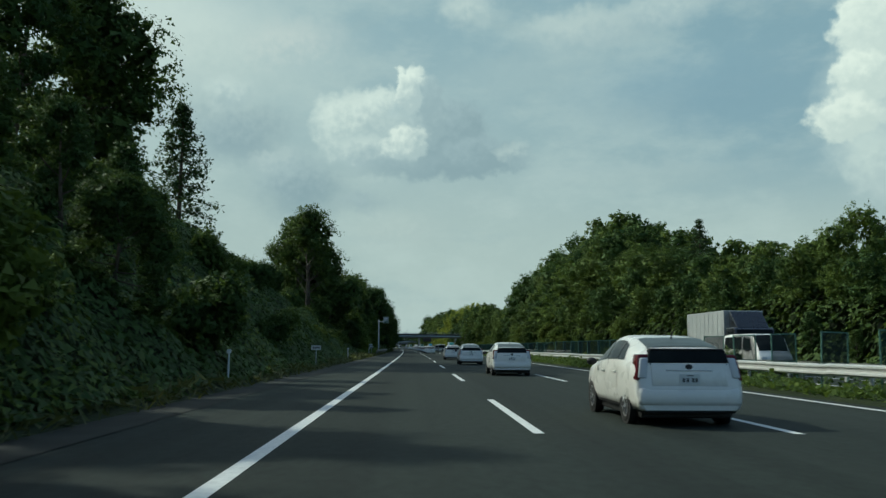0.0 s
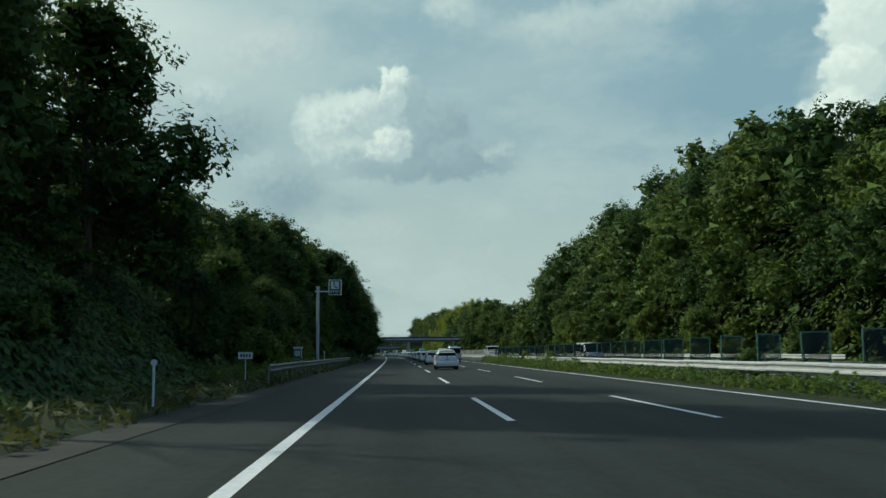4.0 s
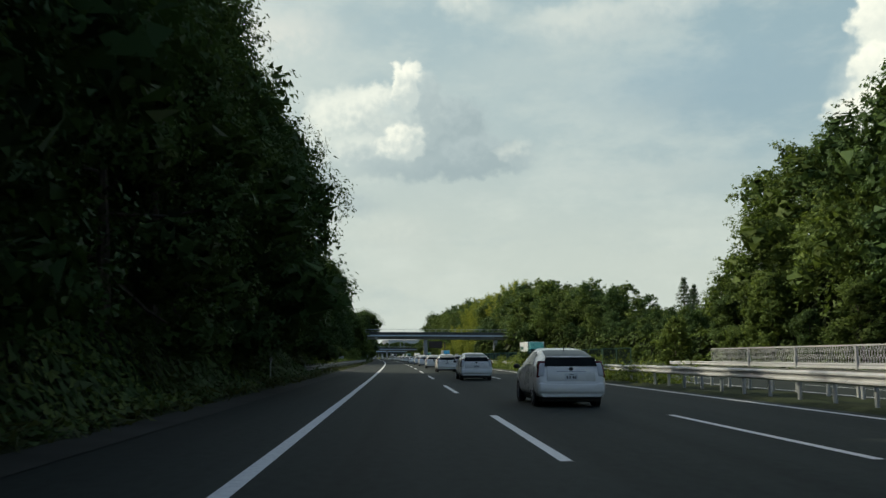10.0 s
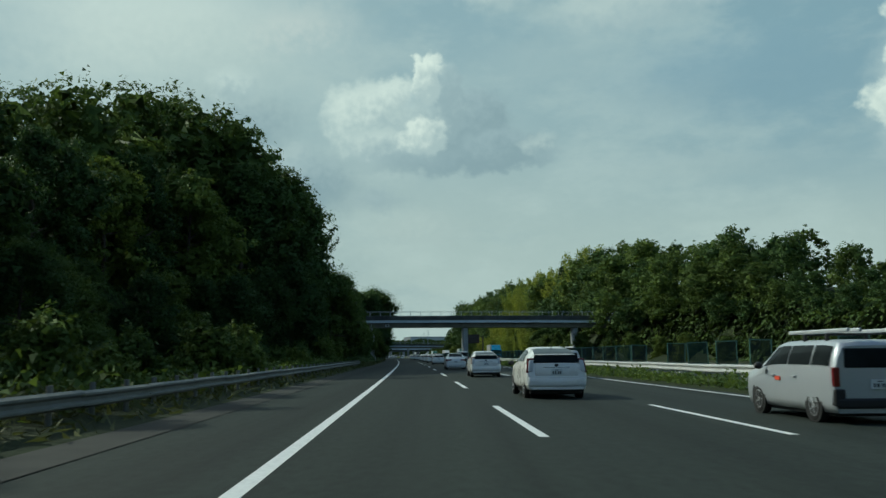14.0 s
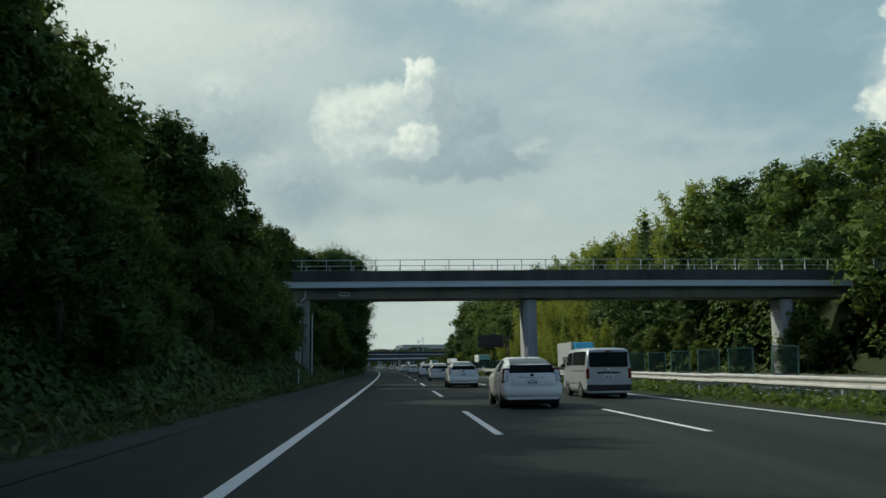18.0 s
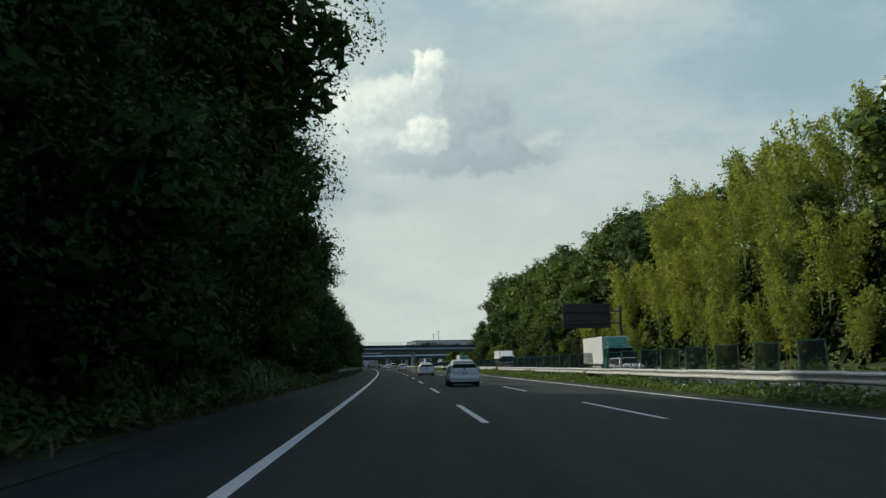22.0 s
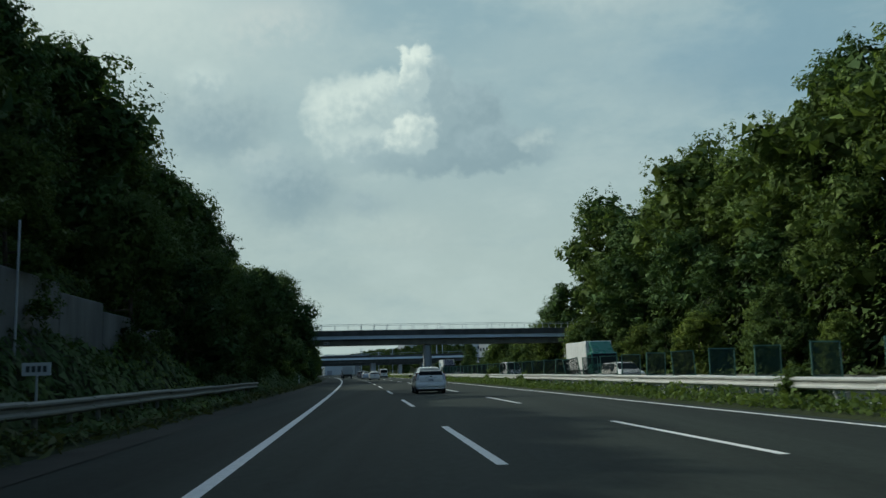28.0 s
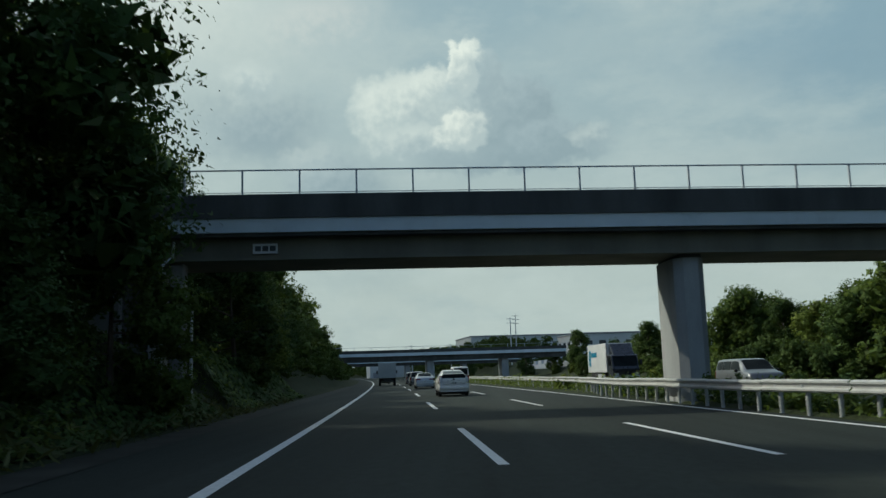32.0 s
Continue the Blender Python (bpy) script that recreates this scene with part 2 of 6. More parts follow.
# the same on the right side, measured from the other carriageway's edge
rise_at = curve([(-100, 6), (320, 4), (337, 5), (362, 17), (460, 17), (510, 6), (805, 3.5), (826, 3.5), (850, 9), (1000, 14), (1200, 20)])
rise_top = curve([(-100, 8), (60, 5), (100, 6.5), (125, 7.5), (150, 11.5), (182, 16), (222, 25), (300, 20.5), (322, 18.5), (338, 17), (358, 6), (440, 6), (485, 11.5), (560, 18), (640, 16.5), (670, 18), (700, 19.5), (770, 18), (795, 17), (826, 18), (842, 8), (862, 3), (1000, 1.5), (1200, 8), (1500, 12), (1900, 3)])


def smooth_step(x):
    x = min(1.0, max(0.0, x))
    return x * x * (3 - 2 * x)


def terrain(s, d):
    """The ground's height at road coordinates."""
    if SHOULDER - 0.3 <= d <= FAR_R + 1.5:
        if MEDIAN_L < d < MEDIAN_R:
            return 0.06
        return -0.06
    if d < SHOULDER:
        e = -d - bank_at(s)
        top, slope = bank_top(s), 0.85
        low = 0.12 * min(1.0, (SHOULDER - d) * 0.6)
    else:
        e = d - FAR_R - rise_at(s)
        top, slope = rise_top(s), 1.1
        low = 0.12
    if e <= 0:
        return low
    x = e * slope / max(top, 0.5)
    z = top * (x if x < 0.6 else 0.6 + 0.4 * (1 - math.exp(-(x - 0.6) / 0.4)))
    far = 1.0 - 0.75 * smooth_step((e - 60) / 150)
    rough = noise.fractal(Vector((s * 0.05, d * 0.05, 0)), 1.0, 2.0, 4) * min(1.6, e * 0.2)
    return low + z * far + rough


def strip(name, d0, d1, z, s0, s1, material, step=10.0, parent=None):
    """A flat band along the road."""
    n = max(1, int(math.ceil((s1 - s0) / step)))
    v, f = [], []
    for i in range(n + 1):
        s = s0 + (s1 - s0) * i / n
        v += [at(s, d0, z), at(s, d1, z)]
    for i in range(n):
        f.append((2 * i, 2 * i + 1, 2 * i + 3, 2 * i + 2))
    return link_mesh(name, v, f, material, parent)


def build_ground():
    ds = [-3200, -2000, -1200, -700, -400, -250, -160, -110, -80, -60, -48, -40, -34, -29, -25, -21, -18, -15.5, -13, -11, -9.2, -7.6, -6.2, -5, -4.2, -3.5, -3.3, 0, 6, 12.0, 12.3, 13.7, 15.2, 15.5, 22, 30, 31, 33, 35, 37.5, 40, 43, 46, 49, 53, 58, 64, 72, 84, 100, 130, 170, 240, 350, 600, 1100, 2000, 3200]
    ss = [-400, -250, -150, -80] + list(range(-40, 1000, 8)) + list(range(1000, 1600, 25)) + list(range(1600, 4250, 150))
    v = [at(s, d, terrain(s, d)) for s in ss for d in ds]
    n = len(ds)
    f = [(i * n + j, i * n + j + 1, (i + 1) * n + j + 1, (i + 1) * n + j) for i in range(len(ss) - 1) for j in range(n - 1)]
    g = link_mesh("ground", v, f, GROUND, smooth=True)
    tagged(g, "grassy verges and wooded banks of brown earth", "ground", kind="structure")


build_ground()
road = strip("road", SHOULDER, MEDIAN_L - 0.1, 0.0, -60, 1900, ASPHALT)
tagged(road, "grey asphalt carriageway with three lanes", "road", kind="structure")
other = strip("road_opposite", MEDIAN_R + 0.1, FAR_R, 0.0, -60, 1900, ASPHALT)
tagged(other, "grey asphalt of the oncoming carriageway", "road", kind="structure")
JOINT = plain("sealed_joint", (0.012, 0.013, 0.013), 0.7)
for s in (96.0, 159.5, 204.0, 284.0, 471.0):
    tagged(strip("road_joint", SHOULDER, MEDIAN_L - 0.1, 0.0035, s, s + 0.13, JOINT), "narrow dark sealed joint across the asphalt", "road joint", kind="structure")
DASH0, DASH = 13.3, 8.3


def build_lines():
    for d, w, nm in ((LANES[0], 0.2, "edge_line"), (LANES[3], 0.18, "edge_line"), (MEDIAN_R + 0.9, 0.18, "edge_line"), (FAR_R - 2.4, 0.18, "edge_line")):
        ob = strip("edge_line", d - w / 2, d + w / 2, 0.005, -60, 1900, PAINT)
        tagged(ob, "solid white painted edge line", "road marking", kind="structure")
    for d in (LANES[1], LANES[2], MEDIAN_R + 4.6, MEDIAN_R + 8.2):
        holder = tagged(new("lane_line"), "dashed white painted lane line on asphalt", "road marking", kind="structure")
        for k in range(-3, 70):
            s = DASH0 + 20 * k
            ob = strip("dash", d - 0.08, d + 0.08, 0.005, s, s + DASH, PAINT, parent=holder)


build_lines()

# ---- sky ----
def sky_material(c):
    """Grey-blue evening sky with heaped cumulus, by the direction seen from c."""
    m = Mat("cloudy_sky")
    t = m.t
    t.nodes.remove(m.b)
    em = t.nodes.new("ShaderNodeEmission")
    t.links.new(em.outputs[0], t.nodes["Material Output"].inputs[0])

    def op(kind, a, b=0.0, c2=0.0):
        n = t.nodes.new("ShaderNodeMath")
        n.operation = kind
        for k, v in enumerate((a, b, c2)):
            if isinstance(v, (int, float)):
                n.inputs[k].default_value = v
            else:
                t.links.new(v, n.inputs[k])
        return n.outputs[0]

    g = t.nodes.new("ShaderNodeNewGeometry")
    sub = t.nodes.new("ShaderNodeVectorMath")
    sub.operation = "SUBTRACT"
    sub.inputs[1].default_value = c
    t.links.new(g.outputs["Position"], sub.inputs[0])
    sep = t.nodes.new("ShaderNodeSeparateXYZ")
    t.links.new(sub.outputs[0], sep.inputs[0])
    az = op("MULTIPLY", op("ARCTAN2", sep.outputs[0], sep.outputs[1]), 57.2958)
    flat = op("SQRT", op("ADD", op("MULTIPLY", sep.outputs[0], sep.outputs[0]), op("MULTIPLY", sep.outputs[1], sep.outputs[1])))
    el = op("MULTIPLY", op("ARCTAN2", sep.outputs[2], flat), 57.2958)
    com = t.nodes.new("ShaderNodeCombineXYZ")
    t.links.new(az, com.inputs[0])
    t.links.new(el, com.inputs[1])

    def fbm(scale, detail, stretch, off=0.0):
        mp = t.nodes.new("ShaderNodeMapping")
        mp.inputs["Scale"].default_value = stretch
        mp.inputs["Location"].default_value = (off, off * 0.7, off * 0.3)
        t.links.new(com.outputs[0], mp.inputs[0])
        n = t.nodes.new("ShaderNodeTexNoise")
        n.inputs["Scale"].default_value, n.inputs["Detail"].default_value, n.inputs["Roughness"].default_value = scale, detail, 0.6
        t.links.new(mp.outputs[0], n.inputs["Vector"])
        return n.outputs[0]

    def swirl(scale, detail, off):
        """Two independent wandering values about zero, for billowing outlines."""
        mp = t.nodes.new("ShaderNodeMapping")
        mp.inputs["Location"].default_value = (off, off * 0.7, off * 0.3)
        t.links.new(com.outputs[0], mp.inputs[0])
        n = t.nodes.new("ShaderNodeTexNoise")
        n.inputs["Scale"].default_value, n.inputs["Detail"].default_value, n.inputs["Roughness"].default_value = scale, detail, 0.46
        t.links.new(mp.outputs[0], n.inputs["Vector"])
        sp = t.nodes.new("ShaderNodeSeparateColor")
        t.links.new(n.outputs[1], sp.inputs[0])
        return op("SUBTRACT", sp.outputs[0], 0.5), op("SUBTRACT", sp.outputs[1], 0.5)

    fine = fbm(1.7, 8, (1, 1, 1), 7.0)
    wide = fbm(0.085, 6, (1, 2.2, 1), 3.0)
    veil = fbm(0.16, 7, (0.8, 1.9, 1), 21.0)
    wisp = fbm(0.32, 8, (0.55, 1.6, 1), 33.0)
    big, small = swirl(0.62, 2, 5.0), swirl(1.7, 5, 11.0)
    az2 = op("ADD", az, op("ADD", op("MULTIPLY", big[0], 1.7), op("MULTIPLY", small[0], 1.15)))
    el2 = op("ADD", el, op("ADD", op("MULTIPLY", big[1], 1.5), op("MULTIPLY", small[1], 1.05)))

    def ramp01(x, lo, hi):
        n = t.nodes.new("ShaderNodeMapRange")
        n.interpolation_type = "SMOOTHSTEP"
        t.links.new(x, n.inputs[0])
        n.inputs[1].default_value, n.inputs[2].default_value = lo, hi
        return n.outputs[0]

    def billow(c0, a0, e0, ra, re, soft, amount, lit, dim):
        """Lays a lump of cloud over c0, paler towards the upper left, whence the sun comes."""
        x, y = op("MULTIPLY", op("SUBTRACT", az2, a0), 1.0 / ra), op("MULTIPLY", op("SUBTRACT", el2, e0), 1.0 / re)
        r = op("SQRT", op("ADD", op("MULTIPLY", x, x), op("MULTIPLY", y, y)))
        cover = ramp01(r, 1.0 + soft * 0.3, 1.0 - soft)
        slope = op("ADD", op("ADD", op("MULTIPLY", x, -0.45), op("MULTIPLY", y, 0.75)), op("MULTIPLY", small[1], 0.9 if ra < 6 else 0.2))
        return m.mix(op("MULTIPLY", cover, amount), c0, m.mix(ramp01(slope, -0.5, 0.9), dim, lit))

    low = ramp01(el, 24.0, 3.0)
    c0 = m.mix(low, (0.31, 0.41, 0.46), (0.46, 0.515, 0.495))
    right = ramp01(az, 0.0, 26.0)
    c0 = m.mix(op("MULTIPLY", op("MULTIPLY", right, ramp01(el, 7.0, 15.0)), 0.75), c0, (0.235, 0.345, 0.415))
    # broad pale and grey sheets
    c0 = m.mix(op("MULTIPLY", ramp01(wide, 0.42, 0.66), 0.45), c0, (0.54, 0.595, 0.575))
    c0 = m.mix(op("MULTIPLY", ramp01(veil, 0.5, 0.75), 0.4), c0, (0.34, 0.42, 0.445))
    c0 = m.mix(op("MULTIPLY", ramp01(wisp, 0.52, 0.8), 0.2), c0, (0.58, 0.62, 0.60))
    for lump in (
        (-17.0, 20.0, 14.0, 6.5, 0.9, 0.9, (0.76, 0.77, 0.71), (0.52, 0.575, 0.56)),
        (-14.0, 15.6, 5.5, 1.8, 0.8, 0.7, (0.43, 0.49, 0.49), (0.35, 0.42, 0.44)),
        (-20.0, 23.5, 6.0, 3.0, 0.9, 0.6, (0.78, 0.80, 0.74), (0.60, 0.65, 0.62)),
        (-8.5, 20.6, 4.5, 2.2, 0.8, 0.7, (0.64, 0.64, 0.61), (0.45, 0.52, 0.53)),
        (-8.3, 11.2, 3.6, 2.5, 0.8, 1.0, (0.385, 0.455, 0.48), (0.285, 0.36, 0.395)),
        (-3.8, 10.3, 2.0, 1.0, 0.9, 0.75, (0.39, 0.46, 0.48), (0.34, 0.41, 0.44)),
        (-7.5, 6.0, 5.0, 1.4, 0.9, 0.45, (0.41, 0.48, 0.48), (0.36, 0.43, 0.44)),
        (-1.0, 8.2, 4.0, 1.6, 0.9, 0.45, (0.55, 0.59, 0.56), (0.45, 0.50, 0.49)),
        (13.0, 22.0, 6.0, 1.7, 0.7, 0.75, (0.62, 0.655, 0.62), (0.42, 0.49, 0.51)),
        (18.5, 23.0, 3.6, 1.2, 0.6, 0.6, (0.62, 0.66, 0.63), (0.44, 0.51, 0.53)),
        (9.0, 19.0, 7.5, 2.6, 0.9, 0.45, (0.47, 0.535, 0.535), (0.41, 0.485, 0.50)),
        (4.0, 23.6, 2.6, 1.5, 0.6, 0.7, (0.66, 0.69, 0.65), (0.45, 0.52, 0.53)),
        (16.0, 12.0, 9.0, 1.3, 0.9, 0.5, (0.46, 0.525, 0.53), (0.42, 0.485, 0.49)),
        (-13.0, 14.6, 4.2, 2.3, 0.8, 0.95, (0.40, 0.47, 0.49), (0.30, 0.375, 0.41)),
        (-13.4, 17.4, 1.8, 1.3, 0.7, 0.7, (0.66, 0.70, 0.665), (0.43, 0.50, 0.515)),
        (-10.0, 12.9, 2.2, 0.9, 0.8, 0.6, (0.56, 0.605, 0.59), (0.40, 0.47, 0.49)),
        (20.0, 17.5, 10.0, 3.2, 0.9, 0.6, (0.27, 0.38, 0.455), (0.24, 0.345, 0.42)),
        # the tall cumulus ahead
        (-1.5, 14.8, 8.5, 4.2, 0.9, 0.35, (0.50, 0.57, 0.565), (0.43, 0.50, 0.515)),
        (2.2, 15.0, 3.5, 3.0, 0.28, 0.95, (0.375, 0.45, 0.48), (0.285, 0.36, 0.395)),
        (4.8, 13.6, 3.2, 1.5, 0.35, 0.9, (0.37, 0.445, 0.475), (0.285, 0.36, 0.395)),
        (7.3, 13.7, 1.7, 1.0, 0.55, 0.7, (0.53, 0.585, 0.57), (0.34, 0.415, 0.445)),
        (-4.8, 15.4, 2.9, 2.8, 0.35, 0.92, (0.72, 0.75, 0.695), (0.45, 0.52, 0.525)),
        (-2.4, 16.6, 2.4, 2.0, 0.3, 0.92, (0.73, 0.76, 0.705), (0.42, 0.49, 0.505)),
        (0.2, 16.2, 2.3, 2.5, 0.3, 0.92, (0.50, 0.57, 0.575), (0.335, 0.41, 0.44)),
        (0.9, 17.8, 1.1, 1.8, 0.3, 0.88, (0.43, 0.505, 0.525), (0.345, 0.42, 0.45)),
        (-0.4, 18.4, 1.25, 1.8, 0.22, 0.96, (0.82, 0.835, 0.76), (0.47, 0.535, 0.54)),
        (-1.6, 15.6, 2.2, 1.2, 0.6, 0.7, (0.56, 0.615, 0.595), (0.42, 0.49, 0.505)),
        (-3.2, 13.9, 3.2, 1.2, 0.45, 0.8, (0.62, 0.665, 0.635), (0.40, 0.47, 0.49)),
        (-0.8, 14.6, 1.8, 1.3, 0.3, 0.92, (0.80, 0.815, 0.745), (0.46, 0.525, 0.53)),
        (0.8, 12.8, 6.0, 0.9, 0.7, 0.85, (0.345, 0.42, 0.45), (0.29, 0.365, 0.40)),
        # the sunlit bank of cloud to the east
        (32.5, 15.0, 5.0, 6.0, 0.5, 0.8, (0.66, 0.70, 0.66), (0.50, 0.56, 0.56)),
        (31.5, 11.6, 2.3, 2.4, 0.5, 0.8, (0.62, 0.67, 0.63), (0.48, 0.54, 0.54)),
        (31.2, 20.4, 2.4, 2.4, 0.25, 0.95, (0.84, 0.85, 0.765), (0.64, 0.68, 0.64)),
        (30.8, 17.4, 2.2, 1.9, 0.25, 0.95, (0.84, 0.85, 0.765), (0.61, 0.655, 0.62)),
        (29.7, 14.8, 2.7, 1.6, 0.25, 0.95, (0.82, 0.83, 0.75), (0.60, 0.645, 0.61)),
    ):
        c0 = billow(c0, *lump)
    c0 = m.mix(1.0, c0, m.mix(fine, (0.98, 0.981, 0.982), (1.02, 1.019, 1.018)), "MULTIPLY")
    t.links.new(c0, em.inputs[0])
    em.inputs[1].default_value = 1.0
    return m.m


SKY_R = 4500.0


def build_sky():
    c = at(390)
    v, f = [], []
    na, ne = 72, 30
    for i in range(na + 1):
        a = radians(-52 + 100 * i / na)
        for j in range(ne + 1):
            e = radians(-1.2 + 44 * j / ne)
            v.append((c.x + math.sin(a) * math.cos(e) * SKY_R, c.y + math.cos(a) * math.cos(e) * SKY_R, math.sin(e) * SKY_R))
    n = ne + 1
    for i in range(na):
        for j in range(ne):
            f.append((i * n + j, i * n + j + 1, (i + 1) * n + j + 1, (i + 1) * n + j))
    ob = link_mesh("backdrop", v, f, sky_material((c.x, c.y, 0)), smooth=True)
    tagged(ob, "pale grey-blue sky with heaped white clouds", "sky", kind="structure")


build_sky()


# ---- bridges ----
def box(bm, x0, x1, y0, y1, z0, z1, m=None):
    vs = [bm.verts.new(Vector(p) if m is None else m @ Vector(p)) for p in ((x0, y0, z0), (x1, y0, z0), (x1, y1, z0), (x0, y1, z0), (x0, y0, z1), (x1, y0, z1), (x1, y1, z1), (x0, y1, z1))]
    for q in ((0, 3, 2, 1), (4, 5, 6, 7), (0, 1, 5, 4), (1, 2, 6, 5), (2, 3, 7, 6), (3, 0, 4, 7)):
        bm.faces.new([vs[i] for i in q])


def box_mesh(name, x0, x1, y0, y1, z0, z1, mat, bevel=0.0):
    bm = bmesh.new()
    box(bm, x0, x1, y0, y1, z0, z1)
    if bevel:
        bmesh.ops.bevel(bm, geom=bm.edges[:], offset=bevel, segments=2, affect="EDGES", profile=0.5)
    me = bpy.data.meshes.new(name)
    bm.to_mesh(me)
    bm.free()
    me.materials.append(mat)
    return me


def put(name, me, parent, m=None, label=""):
    ob = new(name, me)
    ob.parent = parent
    if m is not None:
        ob.matrix_basis = m
    if label:
        ob["label"] = label
    return ob


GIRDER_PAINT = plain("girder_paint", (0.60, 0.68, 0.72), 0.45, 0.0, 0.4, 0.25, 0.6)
# Plain dark grey for flanges, bearings and the distant girders.
GIRDER_DARK = concrete_material("dark_grey_concrete", (0.10, 0.105, 0.10), 0.5)
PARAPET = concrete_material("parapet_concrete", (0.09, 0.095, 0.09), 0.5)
PIER_FACE = concrete_material("pier_concrete", (0.40, 0.42, 0.42), 0.35)


def prism(bm, loop, x0, x1, lift, n=16):
    """Sweeps a closed (y, z) loop along x over a cambered line."""
    rings = []
    for k in range(n + 1):
        x = x0 + (x1 - x0) * k / n
        rings.append([bm.verts.new((x, y, lift(x) + z)) for y, z in loop])
    q = len(loop)
    for a, b in zip(rings, rings[1:]):
        for i in range(q):
            bm.faces.new((a[i], a[(i + 1) % q], b[(i + 1) % q], b[i]))
    bm.faces.new(rings[0][::-1])
    bm.faces.new(rings[-1])
    bmesh.ops.recalc_face_normals(bm, faces=bm.faces)


def overbridge(s, z, tilt, camber, left, right, piers, mat_band, width=4.3):
    root = tagged(new("overbridge"), "narrow overbridge with painted girders, dark parapets and a wire fence", "bridge", kind="structure")
    root.matrix_basis = placed(s)
    mid = 7.0

    def lift(x):
        return z + tilt * (x - mid) - camber * ((x - mid) / 20.0) ** 2

    def beam(name, loop, mat, lab=""):
        bm = bmesh.new()
        prism(bm, loop, left, right, lift)
        return part(name, bm, mat, root, lab)

    def rect(y0, y1, z0, z1):
        return [(y0, z0), (y1, z0), (y1, z1), (y0, z1)]

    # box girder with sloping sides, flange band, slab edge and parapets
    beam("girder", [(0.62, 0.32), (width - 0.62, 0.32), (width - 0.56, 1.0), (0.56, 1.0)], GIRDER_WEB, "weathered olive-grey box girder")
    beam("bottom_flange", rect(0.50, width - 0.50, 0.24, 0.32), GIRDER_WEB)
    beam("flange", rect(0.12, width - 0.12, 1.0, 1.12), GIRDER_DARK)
    beam("edge_beam", [(0.02, 1.12), (0.3, 1.12), (0.3, 1.60), (0.0, 1.60)], mat_band, "blue-grey painted edge beam")
    beam("edge_beam", [(width - 0.3, 1.12), (width - 0.02, 1.12), (width, 1.60), (width - 0.3, 1.60)], mat_band, "blue-grey painted edge beam")
    beam("deck_slab", rect(0.3, width - 0.3, 1.12, 1.5), CONCRETE_DARK)
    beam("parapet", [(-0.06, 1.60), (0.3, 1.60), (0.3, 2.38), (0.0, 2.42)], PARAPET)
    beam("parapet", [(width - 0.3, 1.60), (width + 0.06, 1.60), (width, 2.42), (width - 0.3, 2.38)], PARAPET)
    for y in (0.12, width - 0.16):
        bm = bmesh.new()
        prism(bm, rect(y, y + 0.045, 3.27, 3.315), left, right, lift, 20)
        rail = part("fence_rail", bm, GREY_PAINT, root)
        bm = bmesh.new()
        prism(bm, rect(y + 0.01, y + 0.03, 2.5, 2.52), left, right, lift, 20)
        part("fence_wire", bm, GREY_PAINT, root)
        post = box_mesh("fence_post", -0.03, 0.03, -0.03, 0.03, 0.0, 0.92, GREY_PAINT)
        x = left + 0.75
        while x < right:
            put("fence_post", post, root, pose(x, y + 0.022, lift(x) + 2.38))
            x += 1.945
    for x0, x1 in piers:
        # a pier that widens downwards across the road and has chamfered edges
        xm, hw, y0, y1 = (x0 + x1) / 2, (x1 - x0) / 2, 0.9, width - 0.9
        bm = bmesh.new()
        rings = []
        top = lift(xm) + 0.24
        for zz, w, e in ((-0.6, 1.0, 0.0), (top - 1.3, 1.0, 0.0), (top - 0.12, 1.0, 0.0)):
            c = 0.28
            pts = [(-hw * w, y0 - e + c), (-hw * w + c, y0 - e), (hw * w - c, y0 - e), (hw * w, y0 - e + c), (hw * w, y1 + e - c), (hw * w - c, y1 + e), (-hw * w + c, y1 + e), (-hw * w, y1 + e - c)]
            rings.append([bm.verts.new((xm + px, py, zz)) for px, py in pts])
        for a, b in zip(rings, rings[1:]):
            for i in range(8):
                bm.faces.new((a[i], a[(i + 1) % 8], b[(i + 1) % 8], b[i]))
        bm.faces.new(rings[-1])
        part("pier", bm, PIER_FACE, root, "pale grey concrete pier")
        put("bearing", box_mesh("bearing", xm - hw * 0.7, xm + hw * 0.7, y0, y1, top - 0.12, top, GIRDER_DARK), root)
    # left abutment with a bearing shelf, drain pipes and a cable duct
    bm = bmesh.new()
    box(bm, left - 4.0, -5.95, 0.3, width - 0.3, -0.5, lift(-6.4) + 0.1)
    part("abutment", bm, CONCRETE_DARK, root, "stained concrete abutment")
    bm = bmesh.new()
    box(bm, left - 4.0, -6.9, -0.12, 0.3, -0.5, lift(-6.9) + 0.95)
    part("wing_wall", bm, ABUTMENT, root, "pale grey concrete wing wall")
    bm = bmesh.new()
    box(bm, -6.75, -5.9, -0.05, 0.3, lift(-6.4) + 0.02, lift(-6.4) + 0.24)
    part("bearing_shelf", bm, ABUTMENT, root)
    bm = bmesh.new()
    box(bm, left - 0.9, left - 0.03, -0.03, 0.3, lift(left) + 1.13, lift(left) + 1.64)
    part("end_block", bm, mat_band, root, "loose end block of the edge beam")
    bm = bmesh.new()
    box(bm, -5.5, -4.98, 0.75, 1.3, -0.5, lift(-5.2) + 0.2)
    bmesh.ops.bevel(bm, geom=bm.edges[:], offset=0.06, segments=1, affect="EDGES")
    part("column", bm, ABUTMENT, root, "streaked pale concrete column")
    bm = bmesh.new()
    box(bm, -5.98, -5.76, 0.1, 0.28, -0.5, lift(-5.9))
    part("cable_duct", bm, GALVANISED, root, "pale steel cable duct")
